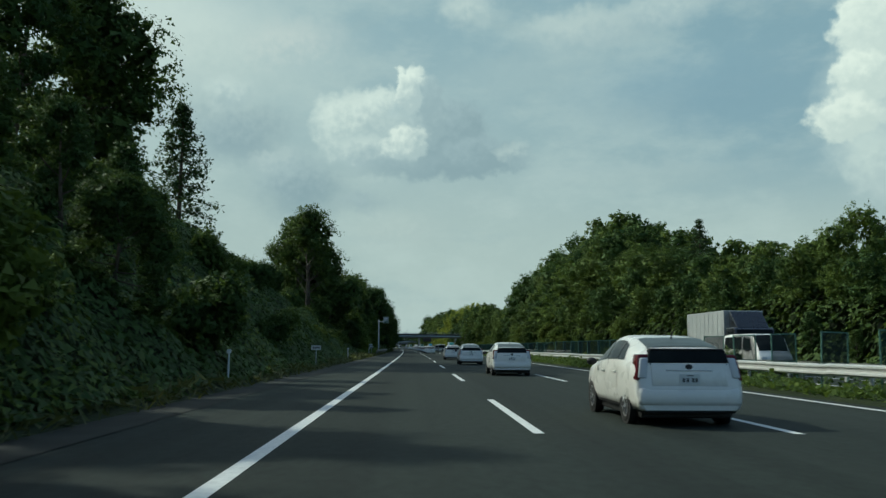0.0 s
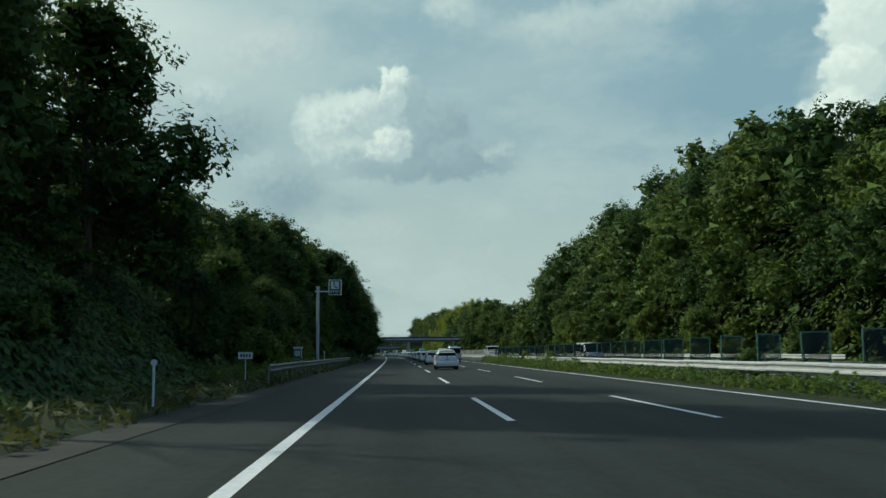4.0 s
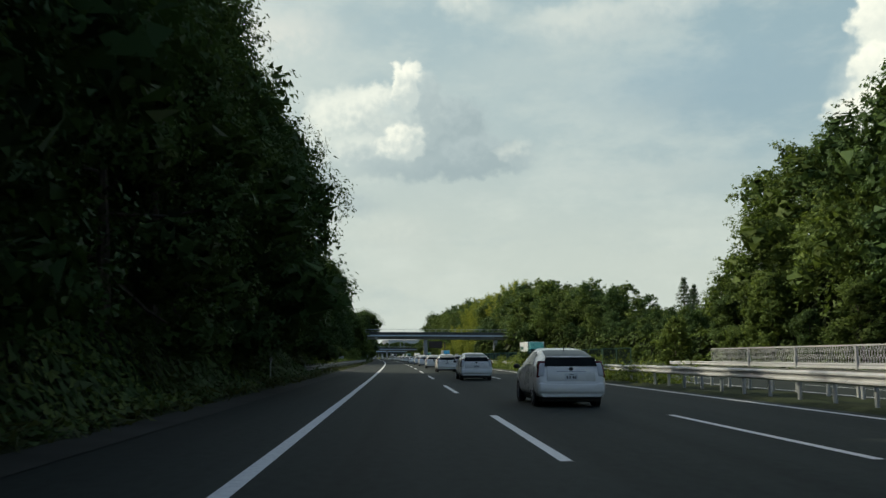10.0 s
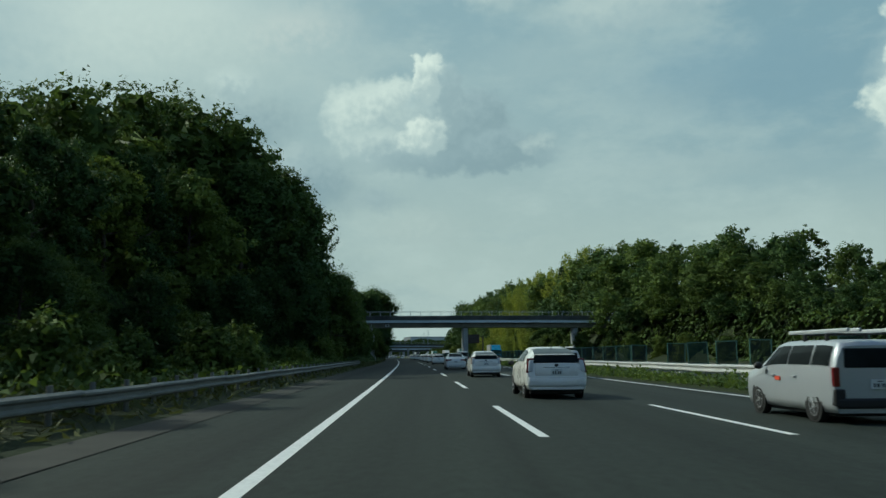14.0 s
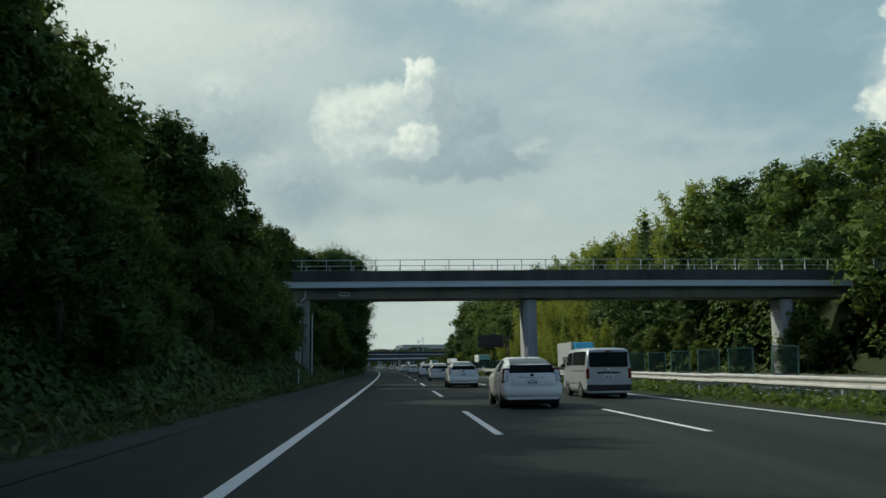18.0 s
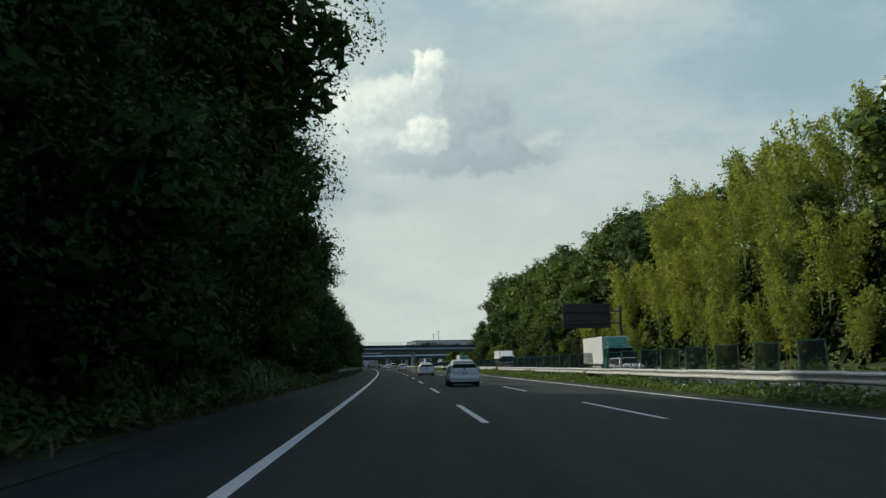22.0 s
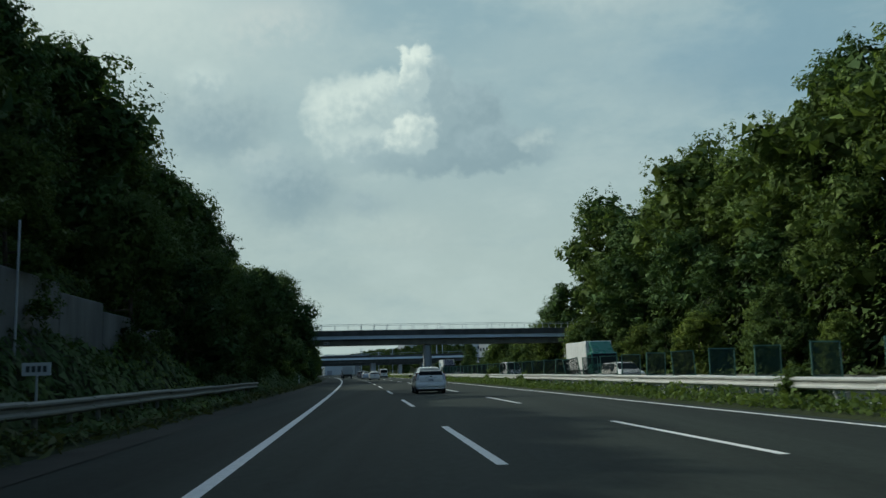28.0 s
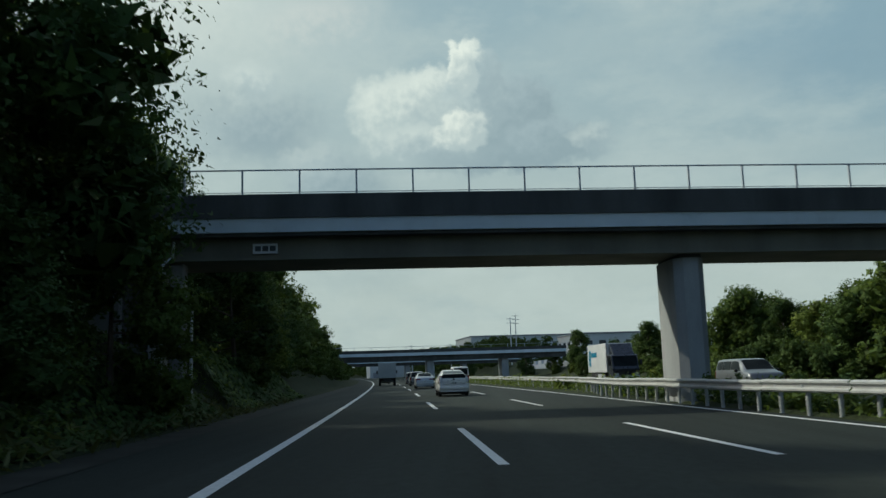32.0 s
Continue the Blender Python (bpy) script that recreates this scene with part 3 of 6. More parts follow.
    for x, r, yy, up in ((-5.6, 0.085, 0.1, -0.25), (-4.75, 0.055, 0.9, -0.9)):
        bm = bmesh.new()
        tube(bm, [Vector((x, yy, -0.4)), Vector((x, yy, lift(x) * 0.5)), Vector((x, yy, lift(x) + up))], [r, r, r], 8)
        part("drain_pipe", bm, GALVANISED, root)
    bm = bmesh.new()
    box(bm, -5.76, -5.44, -0.05, 0.25, lift(-5.6) - 0.27, lift(-5.6) - 0.12)
    part("drain_hopper", bm, GALVANISED, root)
    bm = bmesh.new()
    q = lift(-5.5)
    tube(bm, [Vector((-5.6, 0.1, q - 0.14)), Vector((-5.55, 0.15, q + 0.1)), Vector((-5.3, 0.35, q + 0.35)), Vector((-5.25, 0.4, q + 0.9))], [0.05, 0.05, 0.05, 0.05], 8)
    part("drain_bend", bm, GALVANISED, root)
    bm = bmesh.new()
    box(bm, -6.0, -5.5, 0.0, 0.08, q * 0.45, q * 0.45 + 0.06)
    part("pipe_clamp", bm, GALVANISED, root)
    # name plate on the girder
    plate = put("name_plate", box_mesh("name_plate", -2.62, -1.78, 0.50, 0.555, 0.46, 0.80, SIGN_WHITE), root, pose(0, 0, lift(-2.2)), "white plate with three worn characters")
    for i in range(3):
        put("character", box_mesh("character", -2.54 + i * 0.25, -2.34 + i * 0.25, 0.485, 0.50, 0.54, 0.72, INK), plate)
    return root


ABUTMENT = concrete_material("streaked_concrete", (0.34, 0.34, 0.32), 0.45)
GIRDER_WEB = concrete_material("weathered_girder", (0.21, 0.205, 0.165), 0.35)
SIGN_WHITE = plain("sign_white", (0.62, 0.64, 0.63), 0.45)
INK = plain("ink", (0.05, 0.06, 0.06), 0.5)


def tube(bm, pts, radii, sides=7):
    """A tapered limb or pipe along pts."""
    rings = []
    for i, (p, r) in enumerate(zip(pts, radii)):
        t = (pts[min(i + 1, len(pts) - 1)] - pts[max(i - 1, 0)]).normalized()
        a = t.orthogonal().normalized()
        b = t.cross(a)
        rings.append([bm.verts.new(p + (a * math.cos(2 * math.pi * k / sides) + b * math.sin(2 * math.pi * k / sides)) * r) for k in range(sides)])
    for r0, r1 in zip(rings, rings[1:]):
        for k in range(sides):
            bm.faces.new((r0[k], r0[(k + 1) % sides], r1[(k + 1) % sides], r1[k]))
    bm.faces.new(rings[-1])


overbridge(506, 6.35, 0.0, 0.05, -6.3, 60.0, ((12.15, 13.25), (33.5, 34.6)), GIRDER_PAINT)
overbridge(810.5, 5.03, -0.006, 0.06, -9.5, 62.0, ((12.2, 13.3), (34.0, 35.1)), GIRDER_PAINT)


def far_bridge(s, z, left, right, piers, width, deep):
    root = tagged(new("road_bridge"), "long grey road bridge with steel girders far down the road", "bridge", kind="structure")
    root.matrix_basis = placed(s)
    for nm, y0, y1, z0, z1, mat in (("girder", 0.8, width - 0.8, 0, deep * 0.5, GIRDER_DARK), ("deck", 0.3, width - 0.3, deep * 0.5, deep * 0.62, CONCRETE_DARK), ("edge_beam", 0.0, 0.3, deep * 0.45, deep * 0.72, GIRDER_PAINT), ("barrier", 0.05, 0.25, deep * 0.72, deep, PARAPET)):
        bm = bmesh.new()
        box(bm, left, right, y0, y1, z + z0, z + z1)
        part(nm, bm, mat, root)
    post = box_mesh("rail_post", -0.05, 0.05, 0.1, 0.2, z + deep, z + deep + 0.7, GREY_PAINT)
    x = left
    while x < right:
        put("rail_post", post, root, pose(x, 0, 0))
        x += 4.0
    put("hand_rail", box_mesh("hand_rail", left, right, 0.1, 0.2, z + deep + 0.65, z + deep + 0.72, GREY_PAINT), root)
    for x in piers:
        put("pier", box_mesh("pier", x - 0.8, x + 0.8, 1.5, width - 1.5, -0.5, z, PIER_FACE, 0.1), root)


far_bridge(985, 4.6, -40, 46, (13.7, 31.5), 9.0, 2.6)
far_bridge(1075, 4.6, -60, 90, (13.7, 33.0), 8.0, 2.2)

# ---- woods ----
rng = np.random.default_rng(7)


def leaf_cards(centers, normals, size, aspect=0.45, spread=0.9, out=None, soft=0.4):
    """Three-cornered sprays of leaves: rows of place and shading normal, three rows a spray."""
    n = len(centers)
    nrm = normals + rng.normal(0, spread, (n, 3))
    nrm /= np.linalg.norm(nrm, axis=1)[:, None] + 1e-9
    u = np.cross(nrm, rng.normal(0, 1, (n, 3)))
    u /= np.linalg.norm(u, axis=1)[:, None] + 1e-9
    w = np.cross(nrm, u)
    size = (size * rng.uniform(0.6, 1.4, n))[:, None]
    skew = rng.uniform(-0.35, 0.35, (n, 1))
    v = np.empty((n, 3, 6))
    v[:, 0, :3] = centers - u * size * 0.5 + w * size * skew
    v[:, 1, :3] = centers + u * size * 0.5 + w * size * aspect * 0.6
    v[:, 2, :3] = centers + u * size * skew - w * size * aspect * rng.uniform(0.6, 1.2, (n, 1))
    out = normals if out is None else out
    out = out / (np.linalg.norm(out, axis=1)[:, None] + 1e-9)
    face = np.cross(v[:, 1, :3] - v[:, 0, :3], v[:, 2, :3] - v[:, 0, :3])
    face /= np.linalg.norm(face, axis=1)[:, None] + 1e-9
    turn = (face * out).sum(axis=1) < 0
    v[turn] = v[turn][:, [0, 2, 1]]
    face[turn] *= -1
    v[:, :, 3:] = (out * soft + face * (1 - soft))[:, None, :]
    return v.reshape(-1, 6)


def cards_mesh(name, rows, material):
    n = len(rows) // 3
    me = bpy.data.meshes.new(name)
    me.vertices.add(3 * n)
    me.vertices.foreach_set("co", rows[:, :3].astype(np.float32).ravel())
    me.loops.add(3 * n)
    me.loops.foreach_set("vertex_index", np.arange(3 * n, dtype=np.int32))
    me.polygons.add(n)
    me.polygons.foreach_set("loop_start", (np.arange(n) * 3).astype(np.int32))
    me.update(calc_edges=True)
    nrm = rows[:, 3:] / (np.linalg.norm(rows[:, 3:], axis=1)[:, None] + 1e-9)
    me.normals_split_custom_set_from_vertices(nrm.astype(np.float32))
    me.materials.append(material)
    return me


def ball(subdivisions):
    """A round of triangles of unit size, as corners by triangle."""
    bm = bmesh.new()
    bmesh.ops.create_icosphere(bm, subdivisions=subdivisions, radius=1.0)
    tri = np.array([[v.co[:] for v in f.verts] for f in bm.faces])
    bm.free()
    return tri


BALLS = {2: ball(2), 3: ball(3)}


def lumps_crown(lumps, cards, size, flat=0.8, core=0.56, fine=3):
    """Boughs (x, y, z, r): sprays of small leaves in overlapping tufts round a shaded, knobbly inside."""
    C, N, S, O, inner = [], [], [], [], []
    area = sum(q[3] ** 2 for q in lumps)
    squash = np.array([1, 1, flat])
    for x, y, z, r in lumps:
        mid = np.array([x, y, z])
        k = max(24, int(cards * r * r / area))
        tufts = max(6, k // 16)
        t = rng.normal(0, 1, (tufts, 3))
        t[:, 2] = t[:, 2] * 0.85 + 0.3
        t /= np.linalg.norm(t, axis=1)[:, None]
        reach = rng.uniform(0.62, 1.02, (tufts, 1))
        rad = r * rng.uniform(0.2, 0.38, (tufts, 1))
        pick = rng.integers(0, tufts, k)
        d = rng.normal(0, 1, (k, 3))
        d /= np.linalg.norm(d, axis=1)[:, None]
        d = d * 0.75 + t[pick] * 0.5 + np.array([0, 0, 0.12])
        p = t[pick] * r * reach[pick] + d * rad[pick] * rng.uniform(0.35, 1.05, (k, 1))
        C.append(mid + p * squash)
        N.append(d * 0.9 + np.array([0, 0, 0.4]))
        S.append(np.full(k, size))
        O.append(d * 0.75 + p / r * 0.55 + np.array([0, 0, 0.12]))
        # the inside: loose, tilted sprays in the shade of the outer ones
        B = BALLS[fine]
        bump = 1.0 + 0.3 * np.sin(B @ rng.normal(0, 3.2, 3) + rng.uniform(0, 6)) * np.sin(B @ rng.normal(0, 2.6, 3))
        q = B * (r * core * bump)[..., None]
        q = q * rng.uniform(0.72, 1.22, (len(B), 1, 1)) + rng.normal(0, 0.075 * r, q.shape)
        nr = np.repeat(B.mean(axis=1, keepdims=True) * 0.55 + rng.normal(0, 0.4, (len(B), 1, 3)), 3, axis=1)
        inner.append(np.concatenate([mid + q * squash, nr], axis=2).reshape(-1, 6))
    leaves = leaf_cards(np.vstack(C), np.vstack(N), np.concatenate(S), 0.62, 0.45, np.vstack(O), 0.72)
    return np.vstack([leaves] + inner)


def broad_tree(height, width, cards, leaf, seed, size=0.55, low=0.28):
    """A broadleaved tree: trunk, limbs and a crown of many lumps."""
    r = random.Random(seed)
    root = new("tree")
    top = height * 0.72
    bm = bmesh.new()
    lean = Vector((r.uniform(-0.6, 0.6), r.uniform(-0.6, 0.6), 0))
    pts = [Vector((0, 0, -0.8)), lean * 0.2 + Vector((0, 0, height * 0.2)), lean * 0.6 + Vector((0, 0, height * 0.45)), lean + Vector((0, 0, top))]
    k = height * 0.016
    tube(bm, pts, [k * 1.5, k, k * 0.75, k * 0.25])
    lumps = []
    n = 20
    for i in range(n):
        u = (i + 0.5) / n
        z = height * (low + (0.93 - low) * u)
        reach = width * 0.5 * math.sin(math.pi * min(1, 0.18 + 0.82 * u) ** 0.9) ** 0.6 * r.uniform(0.45, 0.85)
        a = i * 2.4 + r.uniform(-0.5, 0.5)
        end = Vector((math.cos(a) * reach, math.sin(a) * reach, z)) + lean * u
        lumps.append((*end, width * r.uniform(0.13, 0.27)))
        if i % 2 == 0:
            s0 = pts[1].lerp(pts[3], min(0.95, max(0.05, u - 0.1)))
            tube(bm, [s0, s0.lerp(end, 0.5) + Vector((0, 0, -0.2)), end], [k * 0.45, k * 0.3, k * 0.1], 5)
    lumps.append((lean.x, lean.y, height * 0.9, width * 0.2))
    part("trunk", bm, BARK, root)
    v = lumps_crown(lumps, cards, size)
    me = cards_mesh("crown", v, leaf)
    new("crown", me).parent = root
    return root


def conifer_tree(height, width, cards, seed):
    r = random.Random(seed)
    root = new("conifer")
    bm = bmesh.new()
    k = height * 0.014
    tube(bm, [Vector((0, 0, -0.8)), Vector((0, 0, height * 0.5)), Vector((0.1, 0, height))], [k * 1.3, k * 0.8, k * 0.15])
    C, N = [], []
    tiers = 11
    for i in range(tiers):
        u = (i + 0.3) / tiers
        z = height * (0.3 + 0.7 * u)
        reach = width * 0.5 * (1 - u) ** 0.7 * r.uniform(0.7, 1.15)
        for b in range(5):
            a = b * 1.257 + i * 0.7 + r.uniform(-0.3, 0.3)
            end = Vector((math.cos(a) * reach, math.sin(a) * reach, z - 0.15 * reach))
            tube(bm, [Vector((0, 0, z)), end], [k * 0.25, k * 0.06], 4)
            m = max(4, int(cards / tiers / 5))
            t = rng.uniform(0.2, 1.05, (m, 1))
            base = np.array([0, 0, z]) + (np.array(end[:]) - np.array([0, 0, z])) * t
            C.append(base + rng.normal(0, 0.22, (m, 3)))
            N.append(np.tile([0, 0, 1.0], (m, 1)))
    part("trunk", bm, BARK, root)
    me = cards_mesh("crown", leaf_cards(np.vstack(C), np.vstack(N), 0.30, 0.4, 0.6), LEAF_PINE)
    new("crown", me).parent = root
    return root


def shrub(height, width, cards, leaf, seed, size=0.3):
    r = random.Random(seed)
    root = new("shrub")
    lumps = []
    for i in range(9):
        a, q = r.uniform(0, 6.28), r.uniform(0, 0.34) * width
        lumps.append((math.cos(a) * q, math.sin(a) * q, height * r.uniform(0.25, 0.72), width * r.uniform(0.16, 0.26)))
    bm = bmesh.new()
    for x, y, z, q in lumps[:5]:
        tube(bm, [Vector((0, 0, -0.2)), Vector((x * 0.5, y * 0.5, z * 0.6)), Vector((x, y, z))], [0.05, 0.035, 0.015], 4)
    part("woody_base", bm, BARK, root)
    me = cards_mesh("leaves", lumps_crown(lumps, cards, size, 1.0), leaf)
    new("leaves", me).parent = root
    return root


def bamboo_clump(height, width, cards, seed):
    r = random.Random(seed)
    root = new("bamboo_clump")
    C, N = [], []
    culms = 8
    for i in range(culms):
        a, q = r.uniform(0, 6.28), r.uniform(0.05, 0.4) * width
        h = height * r.uniform(0.75, 1.0)
        b = Vector((math.cos(a) * q, math.sin(a) * q, 0))
        out = Vector((math.cos(a), math.sin(a), 0)) * r.uniform(0.5, 1.8)
        pts = [b + Vector((0, 0, -0.4)), b + Vector((0, 0, h * 0.55)) + out * 0.15, b + Vector((0, 0, h * 0.85)) + out * 0.55, b + Vector((0, 0, h * 0.97)) + out * 1.25]
        bm = bmesh.new()
        tube(bm, pts, [0.06, 0.05, 0.03, 0.01], 5)
        part("culm", bm, BAMBOO_CANE, root)
        m = cards // culms
        t = rng.uniform(0, 1, m) ** 0.7
        z = h * (0.22 + 0.76 * t)
        base = np.stack([b.x + out.x * t ** 3 * 1.2, b.y + out.y * t ** 3 * 1.2, z], 1)
        rad = (0.35 + 0.75 * np.sin(np.pi * np.clip(t, 0.05, 0.97)))[:, None]
        off = rng.normal(0, 0.6, (m, 3)) * rad
        off[:, 2] -= 0.3
        C.append(base + off)
        N.append(rng.normal(0, 0.5, (m, 3)) + np.array([0, 0, 0.8]))
    me = cards_mesh("leaves", leaf_cards(np.vstack(C), np.vstack(N), 0.42, 0.34, 0.7), LEAF_BAMBOO)
    new("leaves", me).parent = root
    return root


BAMBOO_CANE = plain("bamboo_cane", (0.16, 0.20, 0.06), 0.5)
SPECS = (
    (11, 8.0, 8800, LEAF, 0.21, 0.06, "dense dark green broadleaved tree on the bank"),
    (13, 8.5, 9600, LEAF, 0.21, 0.10, "tall dark green broadleaved tree on the bank"),
    (10, 9.0, 8800, LEAF_DEEP, 0.21, 0.06, "spreading dark green broadleaved tree on the bank"),
    (9, 7.0, 5600, LEAF_WARM, 0.22, 0.05, "fresh green broadleaved tree on the bank"),
    (14, 7.5, 8800, LEAF_DEEP, 0.21, 0.16, "slender dark green broadleaved tree on the bank"),
    (7, 6.6, 5400, LEAF_VINE, 0.20, 0.04, "low tree overgrown with bright green creepers"))
TREES = [tagged(broad_tree(h, w, c, leaf, i, size, low), lab, "tree", "roadside trees") for i, (h, w, c, leaf, size, low, lab) in enumerate(SPECS)]
NEAR_SPECS = (
    (15, 7.6, 30000, LEAF_DEEP, 0.135, 0.02, "tall dense dark tree hanging over the shoulder"),
    (11, 8.0, 21000, LEAF, 0.13, 0.03, "dense dark green broadleaved tree beside the shoulder"),
    (10, 8.5, 21000, LEAF_DEEP, 0.13, 0.03, "spreading dark green tree beside the shoulder"),
    (7, 6.6, 15000, LEAF_VINE, 0.125, 0.03, "low roadside tree overgrown with bright green creepers"))
OVERHANG = tagged(broad_tree(17, 12.5, 28000, LEAF_DEEP, 29, 0.155, 0.48), "big dark tree with a high crown hanging over the road", "tree", "roadside trees")
NEAR_TREES = [tagged(broad_tree(h, w, c, leaf, 20 + i, size, low), lab, "tree", "roadside trees") for i, (h, w, c, leaf, size, low, lab) in enumerate(NEAR_SPECS)]
CONIFER = tagged(conifer_tree(14, 6.6, 6500, 31), "dark pointed conifer above the wood", "tree", "conifers")
SHRUBS = [tagged(shrub(h, w, c, leaf, 40 + i, size), lab, "shrub", "roadside shrubs") for i, (h, w, c, leaf, size, lab) in enumerate((
    (2.4, 3.2, 2600, LEAF_VINE, 0.135, "bushy green shrub covered in creepers"),
    (1.8, 2.8, 2400, LEAF_WARM, 0.125, "low leafy green roadside shrub"),
    (3.2, 3.6, 2800, LEAF, 0.15, "dark green rounded shrub on the bank")))]
BAMBOO = tagged(bamboo_clump(11, 5, 3600, 51), "yellow-green bamboo clump with arching tops", "bamboo", "bamboo grove")
USED = set()


def plant(kind, s, d, scale, sink=0.3, tall=1.0):
    z = terrain(s, d) - sink * scale
    p = at(s, d, z)
    m = pose(p.x, p.y, p.z, 0, 0, random.uniform(0, 360))
    size = (scale, scale, scale * tall * random.uniform(0.94, 1.08))
    if kind not in USED:
        USED.add(kind)
        kind.matrix_basis = m
        kind.scale = size
        return kind
    c = copy_thing(kind, m)
    c.scale = size
    return c


# crowns for the joined woods: lumps and fewer, larger sprays
def stock_crown(height, width, cards, size, seed):
    r = random.Random(seed)
    lumps = []
    for i in range(11):
        u = (i + 0.5) / 11
        reach = width * 0.5 * math.sin(math.pi * min(1, 0.2 + 0.8 * u) ** 0.9) ** 0.6 * r.uniform(0.4, 0.9)
        a = i * 2.4 + r.uniform(-0.5, 0.5)
        lumps.append((math.cos(a) * reach, math.sin(a) * reach, height * (0.1 + 0.78 * u), width * r.uniform(0.19, 0.29)))
    return lumps_crown(lumps, cards, size, core=0.54, fine=2)


STOCK = {"near": [stock_crown(10, 8.6, 2900, 0.265, 70 + i) for i in range(5)],
         "back": [stock_crown(10, 8.6, 750, 0.55, 90 + i) for i in range(5)],
         "far": [stock_crown(10, 8.6, 260, 0.85, 80 + i) for i in range(5)]}


def joined_woods(spots, name, label, material):
    """One mass of crowns; a spot is s, d, height."""
    R = random.Random(len(spots))
    V = []
    for s, d, h in spots:
        p = at(s, d, terrain(s, d) - 0.4)
        cards = R.choice(STOCK["far" if s > 950 else "back" if d > FAR_R + rise_at(s) + 21 else "near"])
        k, a = h / 10.0, R.uniform(0, 6.28)
        rot = np.array([[math.cos(a), -math.sin(a), 0], [math.sin(a), math.cos(a), 0], [0, 0, 1]]) * k
        rot[2, 2] *= R.uniform(0.9, 1.12)
        V.append(np.hstack([cards[:, :3] @ rot.T + np.array(p[:]), cards[:, 3:] @ rot.T]))
    return tagged(new(name, cards_mesh(name, np.vstack(V), material)), label, "woods", kind="stuff")


HEIGHT = {0: 11, 1: 13, 2: 10, 3: 9, 4: 14, 5: 7}
BRIDGES = (506.5, 811.0)


def clear_of_bridges(s, gap=2.7):
    return all(abs(s - b - 2) > gap for b in BRIDGES)


def plant_woods():
    R = random.Random(11)
    random.seed(5)
    joined, joined_warm, joined_dark = [], [], []
    # left bank: height of the trees at s
    left_h = curve([(-60, 7), (25, 6.5), (36, 5), (45, 3.6), (64, 2.6), (80, 2.4), (112, 2.2), (130, 2.5), (138, 8), (150, 8), (165, 7), (184, 9), (200, 11.5), (220, 10.5), (240, 10), (258, 12.5), (314, 12.5), (326, 5.5), (340, 6), (388, 8), (412, 12), (436, 15.5), (458, 9), (485, 8.5), (500, 9.5), (512, 8), (530, 10), (585, 12), (605, 12.5), (630, 12.5), (648, 9), (715, 9.5), (730, 11.5), (745, 9), (762, 6.0), (786, 6.4), (803, 9.5), (815, 11), (840, 9), (1100, 7)])
    s = -14.0
    while s < 1000:
        h, b = left_h(s), bank_at(s)
        wall = 222 < s < 297 or 548 < s < 576
        for k, (off, f) in enumerate(((1.5, 0.95), (4.8, 1.05), (10.5, 1.1), (16.0, 1.0)) if wall else ((1.2, 0.6), (5.5, 0.95), (11.0, 1.05), (17.0, 1.0))):
            hh = h * f * R.uniform(0.82, 1.15)
            ss, dd = s + R.uniform(-2, 2), -(b + off + R.uniform(-0.3, 1.3))
            if not clear_of_bridges(ss, 3.6):
                continue
            if hh < 4:
                if k < 3:
                    plant(R.choice(SHRUBS), ss, dd, max(0.7, hh / 2.6))
            elif k == 0 and s < 850:
                i = R.choice((1, 2) if wall else (1, 2, 3))
                plant(NEAR_TREES[i], ss, dd, hh / (15, 11, 10, 7)[i])
            elif k == 1 and s < 850:
                kd = R.choice(TREES[:5] if (k or wall) else TREES)
                plant(kd, ss, dd, hh / HEIGHT[TREES.index(kd)])
            else:
                joined.append((ss, dd, hh))
        s += 6.6
    # right hill
    right_h = curve([(-60, 7), (140, 6.5), (172, 8.5), (210, 11), (290, 11.5), (315, 11), (338, 10), (360, 5.0), (400, 4.5), (445, 4.5), (490, 9), (560, 10), (640, 9), (680, 9.5), (700, 11), (770, 11), (800, 11.5), (826, 13.5), (840, 8), (850, 6), (1000, 5), (1200, 7)])
    s = -5.0
    while s < 1000:
        b = FAR_R + rise_at(s)
        for k, (off, f) in enumerate(((0.8, 0.5), (5.5, 0.85), (11.5, 1.15), (18.0, 1.2), (25, 1.2))):
            if s > 845 and k > 1:
                continue
            hh = right_h(s) * f * R.uniform(0.72, 1.22)
            ss, dd = s + R.uniform(-2.5, 2.5), b + off + R.uniform(-1.5, 1.5)
            if not clear_of_bridges(ss):
                continue
            if 568 < ss < 672 and R.random() < (0.9 if 588 < ss < 660 else 0.6):
                plant(BAMBOO, ss, dd, hh / 11.0 + 0.2)
            elif k == 0:
                kd = R.choice(TREES[3:] + TREES[5:] + TREES[:1])
                plant(kd, ss, dd, hh / HEIGHT[TREES.index(kd)])
            else:
                u = R.random()
                (joined_warm if u < 0.2 else joined_dark if u < 0.58 else joined).append((ss, dd, hh))
        s += 8.2
    # far down the road
    s = 1000.0
    while s < 1900:
        for off in (2, 9, 17, 27):
            joined.append((s + R.uniform(-4, 4), -(bank_at(s) + off + R.uniform(-2, 2)), R.uniform(7, 10)))
            if s > 1120:
                joined.append((s + R.uniform(-4, 4), FAR_R + rise_at(s) + off + R.uniform(-2, 2), R.uniform(7, 11)))
        s += 11
    joined_woods(joined, "woodland", "dense dark green broadleaved woods on the hills", LEAF)
    joined_woods(joined_warm, "woodland", "lighter green young trees among the woods", LEAF_VINE)
    joined_woods(joined_dark, "woodland", "deep green oaks in the shade of the woods", LEAF_DEEP)
